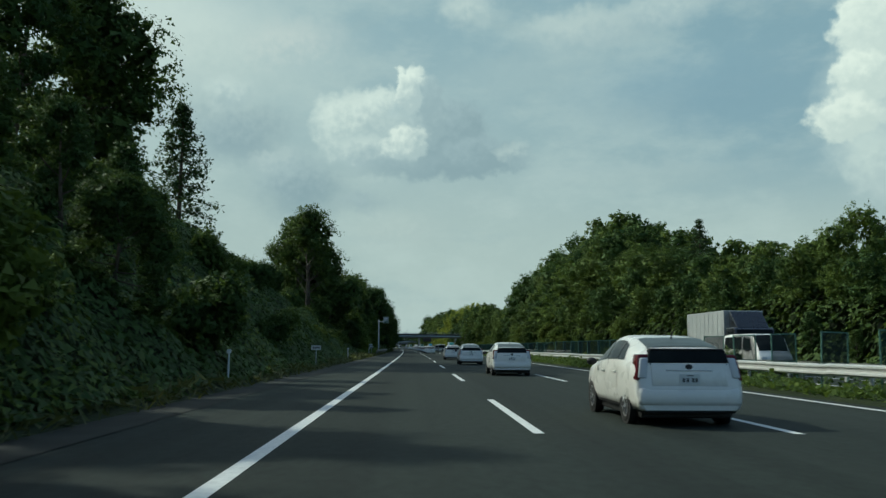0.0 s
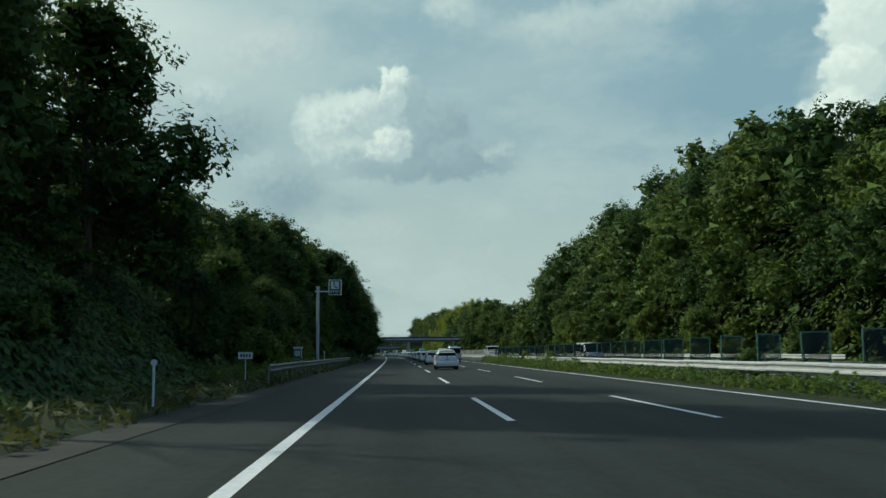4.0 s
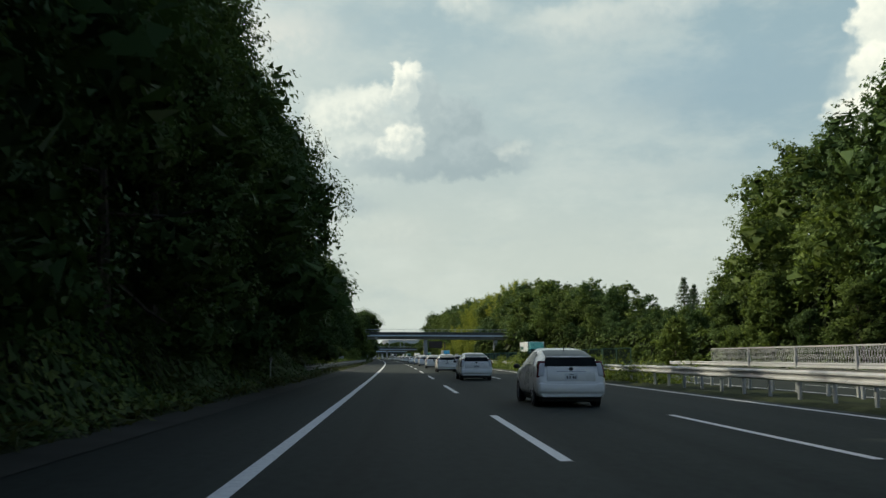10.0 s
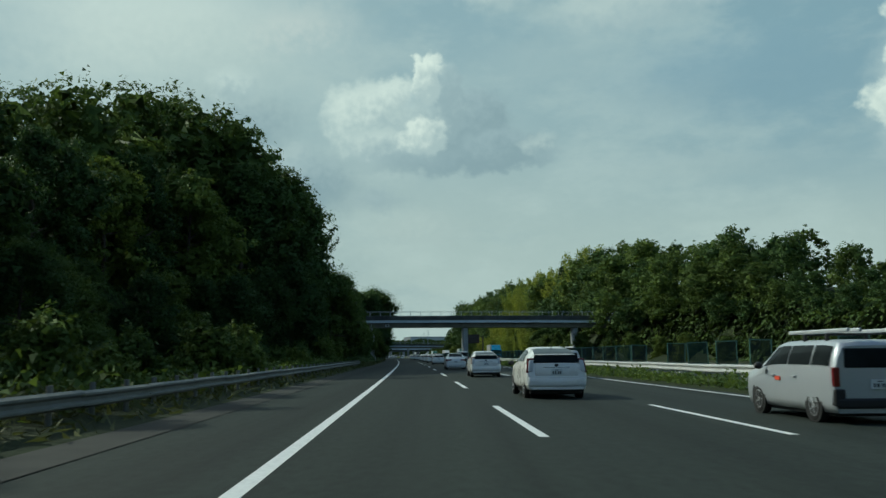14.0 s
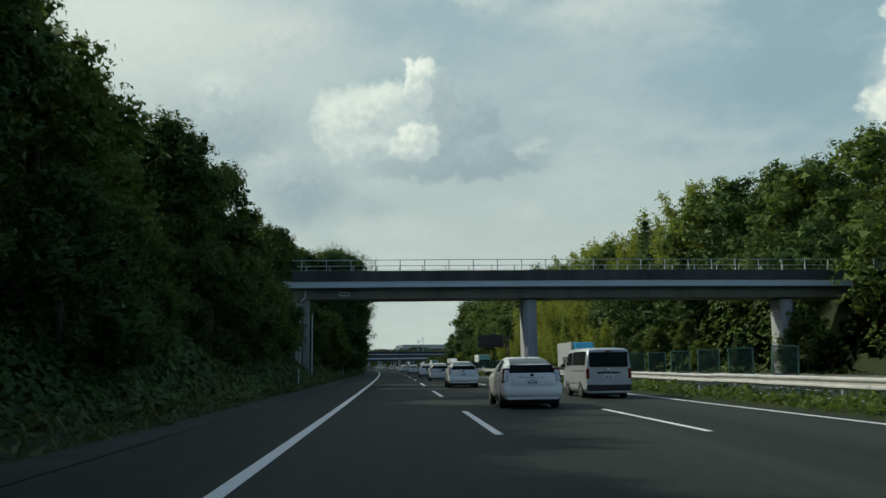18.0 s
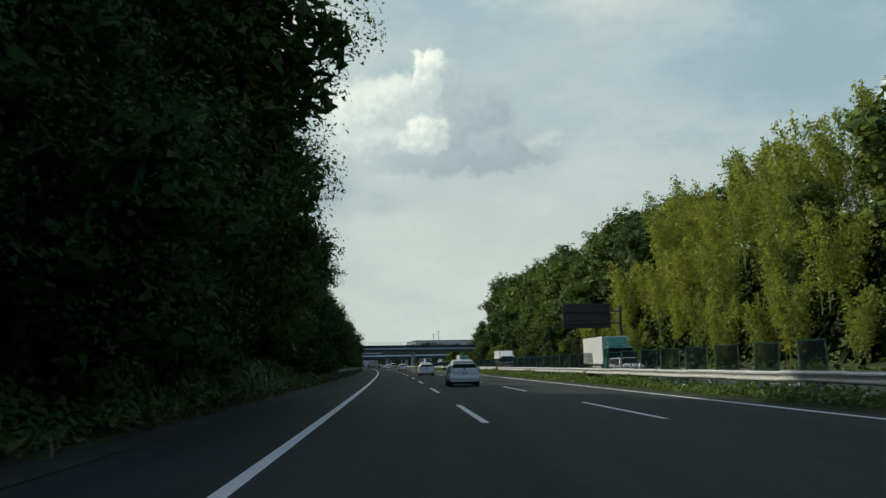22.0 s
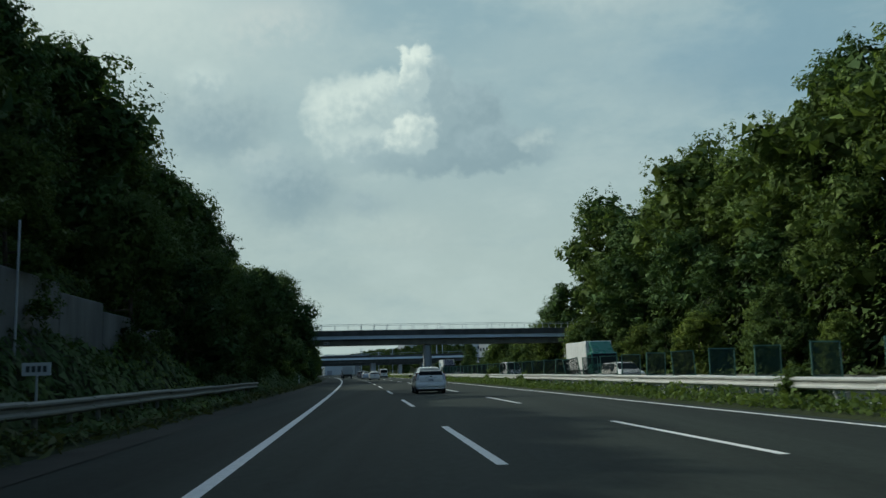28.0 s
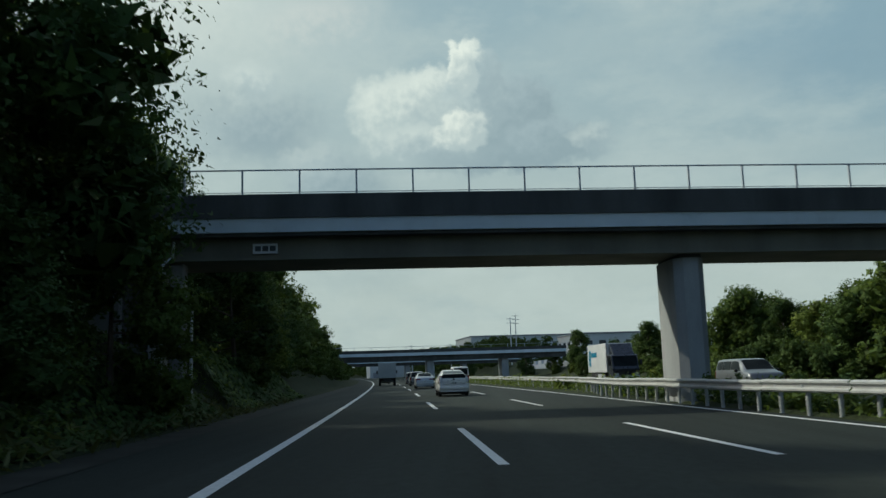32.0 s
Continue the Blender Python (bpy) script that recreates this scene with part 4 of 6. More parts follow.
    # single conifers that stand above the rest
    for s, d, k in ((106, -26.8, 1.7), (447, -28, 1.2), (150, 52, 0.9), (420, 62, 0.8), (426, 66, 0.75), (436, 70, 0.8), (590, 48, 0.9)):
        plant(CONIFER, s, d, k)


plant_woods()


def undergrowth():
    """Creepers, weeds and low scrub that cover the banks in mounds."""
    R = np.random.default_rng(21)

    def mound(s, e):
        big = noise.noise(Vector((s * 0.22, e * 0.3, 3.0)))
        return max(0.06, 0.55 + 0.95 * big + 0.5 * noise.noise(Vector((s * 0.75, e * 0.9, 5.0)))) * min(1.0, 0.25 + e * 0.5)

    for side, n, depth, size, ds, de, split in ((-1, 330000, 13.0, 0.15, 0.6, 0.55, 3), (1, 160000, 24.0, 0.42, 0.8, 0.7, 1)):
        end = 840 if side < 0 else 900
        ss = np.arange(-14, end, ds)
        es = np.arange(0, depth, de)
        ground, high, creeper = [], [], []
        for s in ss:
            foot = -(bank_at(s) - 0.7) if side < 0 else FAR_R + rise_at(s) - 1.5
            for e in es:
                d = foot + side * e
                ground.append(at(s, d, terrain(s, d))[:])
                high.append(mound(s, e))
                creeper.append(noise.noise(Vector((s * 0.09, e * 0.14, 9.0))))
        shape = (len(ss), len(es))
        ground, high, creeper = np.array(ground).reshape(*shape, 3), np.array(high).reshape(shape), np.array(creeper).reshape(shape)
        along, across = np.gradient(high, ds, de)
        clear = np.array([clear_of_bridges(s, 2.6) for s in ss])

        def sample(field, i, j):
            a, b = i.astype(int), j.astype(int)
            u, v = i - a, j - b
            if field.ndim == 3:
                u, v = u[:, None], v[:, None]
            return (field[a, b] * (1 - u) + field[a + 1, b] * u) * (1 - v) + (field[a, b + 1] * (1 - u) + field[a + 1, b + 1] * u) * v

        # matted stems and leaves below
        fi, fj = np.meshgrid(np.arange(0, len(ss) - 1.01, 1 / split), np.arange(0, len(es) - 1.01, 1 / split), indexing="ij")
        p = sample(ground, fi.ravel(), fj.ravel())
        p[:, 2] += sample(high, fi.ravel(), fj.ravel()) * 0.84
        p = p.reshape(*fi.shape, 3)
        keep = clear[fi[:-1, 0].astype(int)]
        a, b, c, d4 = p[:-1, :-1], p[1:, :-1], p[1:, 1:], p[:-1, 1:]
        tri = np.concatenate([np.stack([a, b, c], 2)[keep].reshape(-1, 3, 3), np.stack([a, c, d4], 2)[keep].reshape(-1, 3, 3)])
        tri = tri + R.normal(0, 0.2 * ds / split, tri.shape) + R.normal(0, 0.06, (len(tri), 1, 3))
        nr = np.repeat(np.array([-side * 0.35, 0.0, 0.9]) + R.normal(0, 0.35, (len(tri), 1, 3)), 3, axis=1)
        thatch = new("undergrowth", cards_mesh("undergrowth", np.concatenate([tri, nr], 2).reshape(-1, 6), LEAF_DEEP))
        tagged(thatch, "matted dark stems and leaves of the scrub", "undergrowth", kind="stuff")
        # loose leaves on top
        i, j = R.uniform(0, len(ss) - 1.01, n), R.uniform(0, 1, n) ** 1.15 * (len(es) - 1.01)
        ok = clear[i.astype(int)]
        i, j = i[ok], j[ok]
        C = sample(ground, i, j)
        C[:, 2] += sample(high, i, j) * R.uniform(0.72, 1.14, len(i)) + 0.05
        N = np.stack([-side * (0.35 + sample(across, i, j)), -sample(along, i, j), np.full(len(i), 0.85)], 1)
        vine = sample(creeper, i, j) > 0.12
        for pick, mat, label in ((vine, LEAF_VINE, "tangled bright green creepers covering the banks"), (~vine, LEAF, "dark green scrub covering the banks")):
            rows6 = leaf_cards(C[pick], N[pick], size, 0.7, 0.5, None, 0.6)
            tagged(new("undergrowth", cards_mesh("undergrowth", rows6, mat)), label, "undergrowth", kind="stuff")


undergrowth()


def bare_tree(s, d, h):
    """A dead, leafless tree."""
    R = random.Random(77)
    root = tagged(new("bare_tree"), "leafless pale dead tree on the bank", "tree")
    root.matrix_basis = placed(s, d, terrain(s, d))
    bm = bmesh.new()
    tube(bm, [Vector((0, 0, -0.5)), Vector((0.2, 0, h * 0.4)), Vector((0.0, 0.3, h))], [0.16, 0.11, 0.02], 7)
    part("trunk", bm, BARK, root)
    for i in range(11):
        z = h * (0.35 + 0.055 * i)
        a, q = i * 2.3, h * (0.26 - 0.012 * i)
        e = Vector((math.cos(a) * q, math.sin(a) * q, z + q * 0.9))
        bm = bmesh.new()
        m = Vector((0.1, 0, z)).lerp(e, 0.5) + Vector((0, 0, 0.1))
        tube(bm, [Vector((0.1, 0, z)), m, e], [0.06, 0.04, 0.01], 5)
        for k in range(3):
            b = m.lerp(e, 0.3 * k)
            tube(bm, [b, b + Vector((R.uniform(-0.6, 0.6), R.uniform(-0.6, 0.6), 0.9))], [0.02, 0.006], 4)
        part("limb", bm, BARK, root)


bare_tree(116, -12.5, 9.0)
random.seed(23)
for s, d, kd, h in ((124, -13.0, 1, 15.5), (129, -15.0, 4, 16.0), (136, -12.0, 0, 13.0), (636, -9.0, 1, 13.0), (442, -13.0, 1, 17.0), (449, -14.0, 2, 16.0)):
    plant(TREES[kd], s, d, h / HEIGHT[kd])
for s, d, h in ((555, -7.2, 15.5), (561, -7.0, 15.5), (568, -7.4, 14.5), (276, -8.5, 16.0), (283, -9.0, 16.0), (290, -9.0, 16.5), (297, -9.4, 16.0), (304, -9.8, 16.0), (311, -10.0, 16.0), (317, -10.2, 16.0)):
    plant(NEAR_TREES[0], s, d, h / 15)
for s, d, kd, h in ((66, -29, 4, 22), (76, -28, 1, 23), (85, -30, 4, 23)):
    plant(TREES[kd], s, d, h / HEIGHT[kd])
plant(OVERHANG, 566, -6.2, 1.0)
for s, d, i, h in ((804.5, -8.4, 2, 12.5), (797, -8.8, 1, 11.5)):
    plant(NEAR_TREES[i], s, d, h / (15, 11, 10, 7)[i])

# ---- guard rails, screens, signs ----
RAIL_WHITE = plain("rail_white_paint", (0.45, 0.46, 0.44), 0.5, 0.0, 0.4, 0.35, 1.2)
RAIL_RUST = plain("weathered_rail", (0.22, 0.22, 0.19), 0.65, 0.1, 0.35, 0.5, 1.5)
SCREEN_GREEN = plain("screen_mesh_green", (0.015, 0.05, 0.036), 0.7)
SCREEN_DARK = plain("screen_mesh_dark", (0.02, 0.035, 0.028), 0.75)
FRAME_GREEN = plain("screen_frame_green", (0.10, 0.20, 0.15), 0.5)
SIGN_GREEN = plain("sign_green", (0.010, 0.10, 0.060), 0.4)
SIGN_BACK = plain("sign_back", (0.07, 0.06, 0.06), 0.5, 0.2)
PLASTIC_BLACK = plain("black_plastic", (0.02, 0.02, 0.02), 0.5)

SEG = 4.0


def w_beam(mat):
    """A four-metre length of W-section steel beam along +y, its face to -x."""
    face = [(0.0, -0.16), (-0.012, -0.15), (-0.075, -0.115), (-0.075, -0.075), (-0.01, -0.03), (-0.01, 0.03), (-0.075, 0.075), (-0.075, 0.115), (-0.012, 0.15), (0.0, 0.16)]
    loop = face + [(x + 0.008, z) for x, z in reversed(face)]
    bm = bmesh.new()
    a = [bm.verts.new((x, 0.0, z)) for x, z in loop]
    b = [bm.verts.new((x, SEG - 0.004, z)) for x, z in loop]
    n = len(loop)
    for i in range(n):
        bm.faces.new((a[i], b[i], b[(i + 1) % n], a[(i + 1) % n]))
    bm.faces.new(a)
    bm.faces.new(b[::-1])
    bmesh.ops.recalc_face_normals(bm, faces=bm.faces)
    me = bpy.data.meshes.new("beam")
    bm.to_mesh(me)
    bm.free()
    me.materials.append(mat)
    return me


def round_post(r, h, mat, name="post", sides=10):
    bm = bmesh.new()
    bmesh.ops.create_cone(bm, cap_ends=True, segments=sides, radius1=r, radius2=r, depth=h + 0.4, matrix=Matrix.Translation((0, 0, (h - 0.4) / 2)))
    me = bpy.data.meshes.new(name)
    bm.to_mesh(me)
    bm.free()
    me.materials.append(mat)
    return me


BEAM_WHITE, BEAM_OLD = w_beam(RAIL_WHITE), w_beam(RAIL_RUST)
POST_WHITE, POST_OLD = round_post(0.057, 0.78, RAIL_WHITE), round_post(0.057, 0.78, RAIL_RUST)
BRACKET = box_mesh("bracket", 0.008, 0.13, -0.04, 0.04, -0.06, 0.06, GALVANISED, 0.005)


def swing(s, d):
    """The median rail bows out towards the lanes where a bridge pier stands."""
    if not 12.9 < d < 13.2:
        return d
    return d - 1.2 * max(smooth_step((22 - abs(s - b - 2)) / 14) for b in (506.0, 810.5))


def guard_rail(s0, s1, d, z, beam, post, face_left, label, posts=1):
    """One run of beam rail: beams, posts and brackets."""
    root = tagged(new("guard_rail"), label, "guard rail", "guard rails")
    root.matrix_basis = placed(s0, d)
    inv = root.matrix_basis.inverted()
    n = int(round((s1 - s0) / SEG))
    side = 0 if face_left else 180
    for k in range(n):
        s = s0 + k * SEG
        dd, de = swing(s, d), swing(s + SEG, d)
        wob = (k * 37 % 11 - 5) * 0.0025
        yaw = math.degrees(math.atan2(dd - de, SEG))
        m = placed(s, dd, z + wob, yaw) if face_left else placed(s + SEG, dd, z + wob, 180)
        put("beam", beam, root, inv @ m)
        for q in range(posts):
            sp = s + SEG * (q + 0.5) / posts
            dd = swing(sp, d)
            put("post", post, root, inv @ placed(sp, dd + (0.16 if face_left else -0.16), 0))
            put("bracket", BRACKET, root, inv @ placed(sp, dd, z, side))
    return root


def rail_runs():
    for a, b in ((-12, 88), (88, 204), (284, 400), (400, 488), (488, 524), (524, 600), (600, 700), (700, 792), (792, 828), (828, 908)):
        guard_rail(a, b, 13.05, 0.70, BEAM_WHITE, POST_WHITE, True, "white steel guard rail above the planted median", 3 if a in (488, 792) else 1)
    for a, b in ((-12, 88), (88, 204), (284, 400), (400, 500), (500, 600), (600, 700), (700, 800)):
        guard_rail(a, b, 14.75, 0.70, BEAM_WHITE, POST_WHITE, False, "white steel guard rail facing the oncoming lanes")
    guard_rail(204, 284, 12.75, 0.72, BEAM_WHITE, POST_WHITE, True, "white steel guard rail with bare posts on the viaduct", 2)
    guard_rail(204, 284, 14.9, 0.72, BEAM_WHITE, POST_WHITE, False, "white steel guard rail with bare posts on the viaduct", 2)
    guard_rail(132, 192, -3.5, 0.72, BEAM_OLD, POST_OLD, False, "weathered grey guard rail beside the shoulder", 2)
    guard_rail(300, 444, -4.4, 0.50, BEAM_OLD, POST_OLD, False, "weathered grey guard rail in front of dry weeds", 2)
    guard_rail(630, 734, -4.2, 0.74, BEAM_OLD, POST_OLD, False, "weathered grey guard rail beside the shoulder", 2)
    guard_rail(150, 330, FAR_R + 0.6, 0.72, BEAM_WHITE, POST_WHITE, True, "white steel guard rail along the far shoulder")


rail_runs()


def glare_screen(mesh_mat):
    root = new("glare_screen")
    w, z0, z1 = 0.42, 0.78, 1.70
    for x in (-w, w):
        put("post", round_post(0.025, z1, FRAME_GREEN, "post", 6), root, pose(x, 0, 0))
    for z in (z0, z1 - 0.02):
        put("bar", box_mesh("bar", -w, w, -0.02, 0.02, z - 0.02, z + 0.02, FRAME_GREEN), root)
    # expanded-metal mesh: flat strands crossing each other
    bm = bmesh.new()
    n = 11
    for i in range(-n, n * 2):
        for sgn in (-1, 1):
            x0 = -w + 2 * w * i / n
            a, b = Vector((x0, 0.004 * sgn, z0)), Vector((x0 + sgn * 0.8, 0.004 * sgn, z1))
            if sgn < 0:
                a.x, b.x = -a.x, -b.x
                a.x, b.x = -a.x + 0.0, -b.x + 0.0
                a.x += 0.8
                b.x = a.x - 0.8
            lo, hi = sorted((a.x, b.x))
            t0 = max(0.0, (-w - a.x) / (b.x - a.x) if b.x > a.x else (w - a.x) / (b.x - a.x))
            t1 = min(1.0, (w - a.x) / (b.x - a.x) if b.x > a.x else (-w - a.x) / (b.x - a.x))
            if t1 <= t0:
                continue
            p, q = a.lerp(b, t0), a.lerp(b, t1)
            u = Vector((0.016, 0, 0))
            bm.faces.new([bm.verts.new(c) for c in (p - u, p + u, q + u, q - u)])
    part("mesh_panel", bm, mesh_mat, root)
    return root


def screens():
    R = random.Random(4)
    kinds = [tagged(glare_screen(SCREEN_GREEN), "green expanded-metal glare screen on the median", "screen", "glare screens"),
             tagged(glare_screen(SCREEN_DARK), "dark expanded-metal glare screen on the median", "screen", "glare screens")]
    used = set()
    for a, b in ((22, 203), (290, 498), (516, 802)):
        s = a
        while s < b:
            k = R.choice((0, 1, 1))
            m = placed(s, 13.9, 0.06, R.uniform(-10, 10)) @ pose(0, 0, 0, R.uniform(-2, 2), R.uniform(-3, 3), 0)
            if R.random() < 0.05:
                m = m @ pose(0, 0, 0, 0, R.uniform(-18, 18), 0)
            if R.random() < 0.9:
                if k in used:
                    copy_thing(kinds[k], m)
                else:
                    kinds[k].matrix_basis = m
                    used.add(k)
            s += 3.35


screens()


def viaduct_fence():
    """Grey mesh fence in frames on the viaduct's median."""
    root = tagged(new("mesh_fence"), "pale grey mesh fence panels in steel frames on the viaduct", "fence")
    root.matrix_basis = placed(208, 15.15)
    inv = root.matrix_basis.inverted()
    post = box_mesh("post", -0.04, 0.04, -0.04, 0.04, 0, 1.62, RAIL_WHITE)
    bar = box_mesh("bar", -0.02, 0.02, 0, 4.0, -0.025, 0.025, RAIL_WHITE)
    bm = bmesh.new()
    for i in range(26):
        y = 0.08 + i * 0.153
        for z0, z1 in ((0.95, 1.58),):
            for dx in (-0.23, 0.23):
                bm.faces.new([bm.verts.new(p) for p in ((0, y, z0), (0, y + 0.03, z0), (0, y + 0.03 + dx, z1), (0, y + dx, z1))])
    panel = bpy.data.meshes.new("panel")
    bm.to_mesh(panel)
    bm.free()
    panel.materials.append(GALVANISED)
    for k in range(18):
        m = inv @ placed(208 + 4 * k, 15.15)
        put("post", post, root, m)
        put("bar", bar, root, m @ pose(0, 0, 1.6))
        put("bar", bar, root, m @ pose(0, 0, 0.93))
        tagged(put("panel", panel, root, m), kind="stuff")


viaduct_fence()


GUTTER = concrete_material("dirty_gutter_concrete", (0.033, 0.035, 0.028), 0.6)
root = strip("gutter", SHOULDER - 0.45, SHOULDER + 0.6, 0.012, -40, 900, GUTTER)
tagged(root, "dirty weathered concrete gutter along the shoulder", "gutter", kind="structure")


def handset(bm, cx, cz, k, y):
    """The outline of a telephone receiver: an arc with two ends."""
    pts_o, pts_i = [], []
    for i in range(11):
        a = radians(115 + 150 * i / 10)
        r0 = 0.50 + (0.12 if i in (0, 1, 9, 10) else 0.0)
        r1 = 0.33 - (0.10 if i in (0, 1, 9, 10) else 0.0)
        pts_o.append((cx + k * (0.28 + r0 * math.cos(a) * 0.8), cz + k * r0 * math.sin(a)))
        pts_i.append((cx + k * (0.28 + r1 * math.cos(a) * 0.8), cz + k * r1 * math.sin(a)))
    o = [bm.verts.new((x, y, z)) for x, z in pts_o]
    n = [bm.verts.new((x, y, z)) for x, z in pts_i]
    for i in range(10):
        bm.faces.new((o[i], o[i + 1], n[i + 1], n[i]))
    bmesh.ops.rotate(bm, verts=o + n, cent=(cx, y, cz), matrix=Matrix.Rotation(radians(-18), 3, "Y"))


def letters(text, size, mat, parent, m):
    c = bpy.data.curves.new("lettering", "FONT")
    c.body, c.size, c.extrude, c.align_x = text, size, 0.004, "CENTER"
    c.materials.append(mat)
    ob = new("lettering", c)
    ob.parent = parent
    ob.matrix_basis = m
    return ob


def phone_sign(s, d):
    root = tagged(new("telephone_sign"), "green emergency telephone sign box on a tall grey steel pole", "sign")
    root.matrix_basis = placed(s, d, -0.25)
    bm = bmesh.new()
    tube(bm, [Vector((0, 0, -0.4)), Vector((0.0, 0, 3)), Vector((0.0, 0, 6.55))], [0.125, 0.12, 0.115], 14)
    part("pole", bm, GREY_PAINT, root)
    put("cap", box_mesh("cap", -0.12, 0.12, -0.12, 0.12, 6.5, 6.58, GREY_PAINT, 0.02), root)
    bm = bmesh.new()
    tube(bm, [Vector((-0.25, 0, 6.18)), Vector((0.6, 0, 6.18)), Vector((0.85, 0, 6.18))], [0.045, 0.045, 0.045], 8)
    part("arm", bm, GALVANISED, root)
    box_ob = put("sign_box", box_mesh("sign_box", 0.82, 1.76, -0.2, 0.2, 5.92, 7.06, SIGN_WHITE, 0.03), root, None, "white sign box with rounded edges")
    put("green_face", box_mesh("green_face", 0.87, 1.71, -0.212, -0.2, 5.97, 7.01, SIGN_GREEN), box_ob)
    put("white_panel", box_mesh("white_panel", 0.99, 1.59, -0.220, -0.212, 6.36, 6.92, SIGN_WHITE), box_ob)
    bm = bmesh.new()
    handset(bm, 1.25, 6.64, 0.46, -0.225)
    part("handset", bm, INK, box_ob)
    letters("非常電話", 0.19, SIGN_WHITE, box_ob, pose(1.29, -0.218, 6.10, 90, 0, 0))
    return root


def phone_box(s, d):
    root = tagged(new("emergency_telephone"), "grey emergency telephone cabinet with a green panel on its post", "telephone")
    root.matrix_basis = placed(s, d, 0.0)
    put("base", box_mesh("base", -0.3, 0.3, -0.3, 0.3, 0.0, 0.35, CONCRETE, 0.02), root)
    body = put("cabinet", box_mesh("cabinet", -0.29, 0.29, -0.24, 0.24, 0.35, 1.75, GREY_PAINT, 0.03), root)
    put("hood", box_mesh("hood", -0.34, 0.34, -0.3, 0.28, 1.70, 1.80, SIGN_WHITE, 0.02), root)
    put("green_panel", box_mesh("green_panel", -0.24, 0.24, -0.252, -0.24, 0.72, 1.62, SIGN_GREEN), body)
    put("white_panel", box_mesh("white_panel", -0.18, 0.18, -0.258, -0.252, 1.12, 1.52, SIGN_WHITE), body)
    bm = bmesh.new()
    handset(bm, -0.02, 1.32, 0.3, -0.263)
    part("handset", bm, INK, body)
    letters("非常電話", 0.11, SIGN_WHITE, body, pose(0, -0.258, 0.84, 90, 0, 0))


phone_sign(163.3, -4.4)
phone_box(163.6, -5.9)


def delineator(s, d, h=1.0):
    root = tagged(new("delineator"), "slim white roadside post with a round reflector", "delineator", "delineators")
    root.matrix_basis = placed(s, d, terrain(s, d))
    put("post", round_post(0.03, h, SIGN_WHITE, "post", 8), root)
    bm = bmesh.new()
    bmesh.ops.create_cone(bm, cap_ends=True, segments=16, radius1=0.075, radius2=0.075, depth=0.03, matrix=Matrix.Translation((0, 0, h + 0.02)) @ Matrix.Rotation(radians(90), 4, "X"))
    part("reflector", bm, SIGN_WHITE, root)


for s, d, h in ((28, -4.0, 1.0), (78, -4.0, 1.0), (118, -4.1, 1.0), (172, -4.6, 1.3), (230.5, -3.7, 1.35), (280, -3.8, 1.1), (490, -4.0, 1.0), (540, -4.0, 1.0), (574, -4.0, 1.0), (770, -4.0, 1.0)):
    delineator(s, d, h)


def distance_plate(s, d, z=1.0):
    root = tagged(new("distance_plate"), "small white kilometre plate on a thin post", "sign", "kilometre plates")
    root.matrix_basis = placed(s, d, terrain(s, d))
    put("post", round_post(0.025, z + 0.25, GALVANISED, "post", 8), root)
    pl = put("plate", box_mesh("plate", -0.28, 0.28, -0.05, -0.03, z, z + 0.26, SIGN_WHITE), root)
    for i in range(4):
        put("mark", box_mesh("mark", -0.2 + 0.11 * i, -0.13 + 0.11 * i, -0.056, -0.05, z + 0.07, z + 0.19, INK), pl)


for s, d in ((52, -3.95), (132.0, -4.4), (248.5, -4.2), (352, -5.2), (700, -4.7)):
    distance_plate(s, d)


def overhead_sign(s):
    """The back of a cantilever sign over the oncoming lanes."""
    root = tagged(new("overhead_sign"), "dark back of a large overhead road sign on a cantilever pole", "sign")
    root.matrix_basis = placed(s, 0)
    bm = bmesh.new()
    tube(bm, [Vector((30.7, 0, -0.4)), Vector((30.7, 0, 4)), Vector((30.7, 0, 8.2))], [0.2, 0.18, 0.16], 14)
    part("pole", bm, SIGN_BACK, root)
    for z in (6.0, 7.5):
        bm = bmesh.new()
        tube(bm, [Vector((30.7, 0, z)), Vector((25, 0, z)), Vector((23.5, 0, z))], [0.1, 0.09, 0.08], 10)
        part("arm", bm, SIGN_BACK, root)
    board = put("board", box_mesh("board", 23.4, 29.5, 0.16, 0.24, 5.4, 8.45, SIGN_BACK), root)
    for z in (5.55, 6.4, 7.35, 8.28):
        put("stiffener", box_mesh("stiffener", 23.45, 29.45, 0.06, 0.16, z - 0.05, z + 0.05, SIGN_BACK), board)
    for x in (23.45, 29.4):
        put("side_frame", box_mesh("side_frame", x - 0.06, x + 0.06, 0.02, 0.2, 5.35, 8.5, SIGN_BACK), board)


overhead_sign(643)


def retaining_wall():
    root = tagged(new("retaining_wall"), "stained concrete retaining wall in the left bank", "wall", kind="structure")
    root.matrix_basis = placed(702, 0)
    for k in range(4):
        put("wall_panel", box_mesh("wall_panel", -7.2, -6.3, 0.03 + 4 * k, 4.0 + 4 * k, -0.3, 3.9 - 0.25 * k, CONCRETE_DARK, 0.04), root)
    put("handrail_post", round_post(0.03, 5.0, GALVANISED, "handrail_post", 8), root, pose(-6.1, 0.5, 0))


retaining_wall()


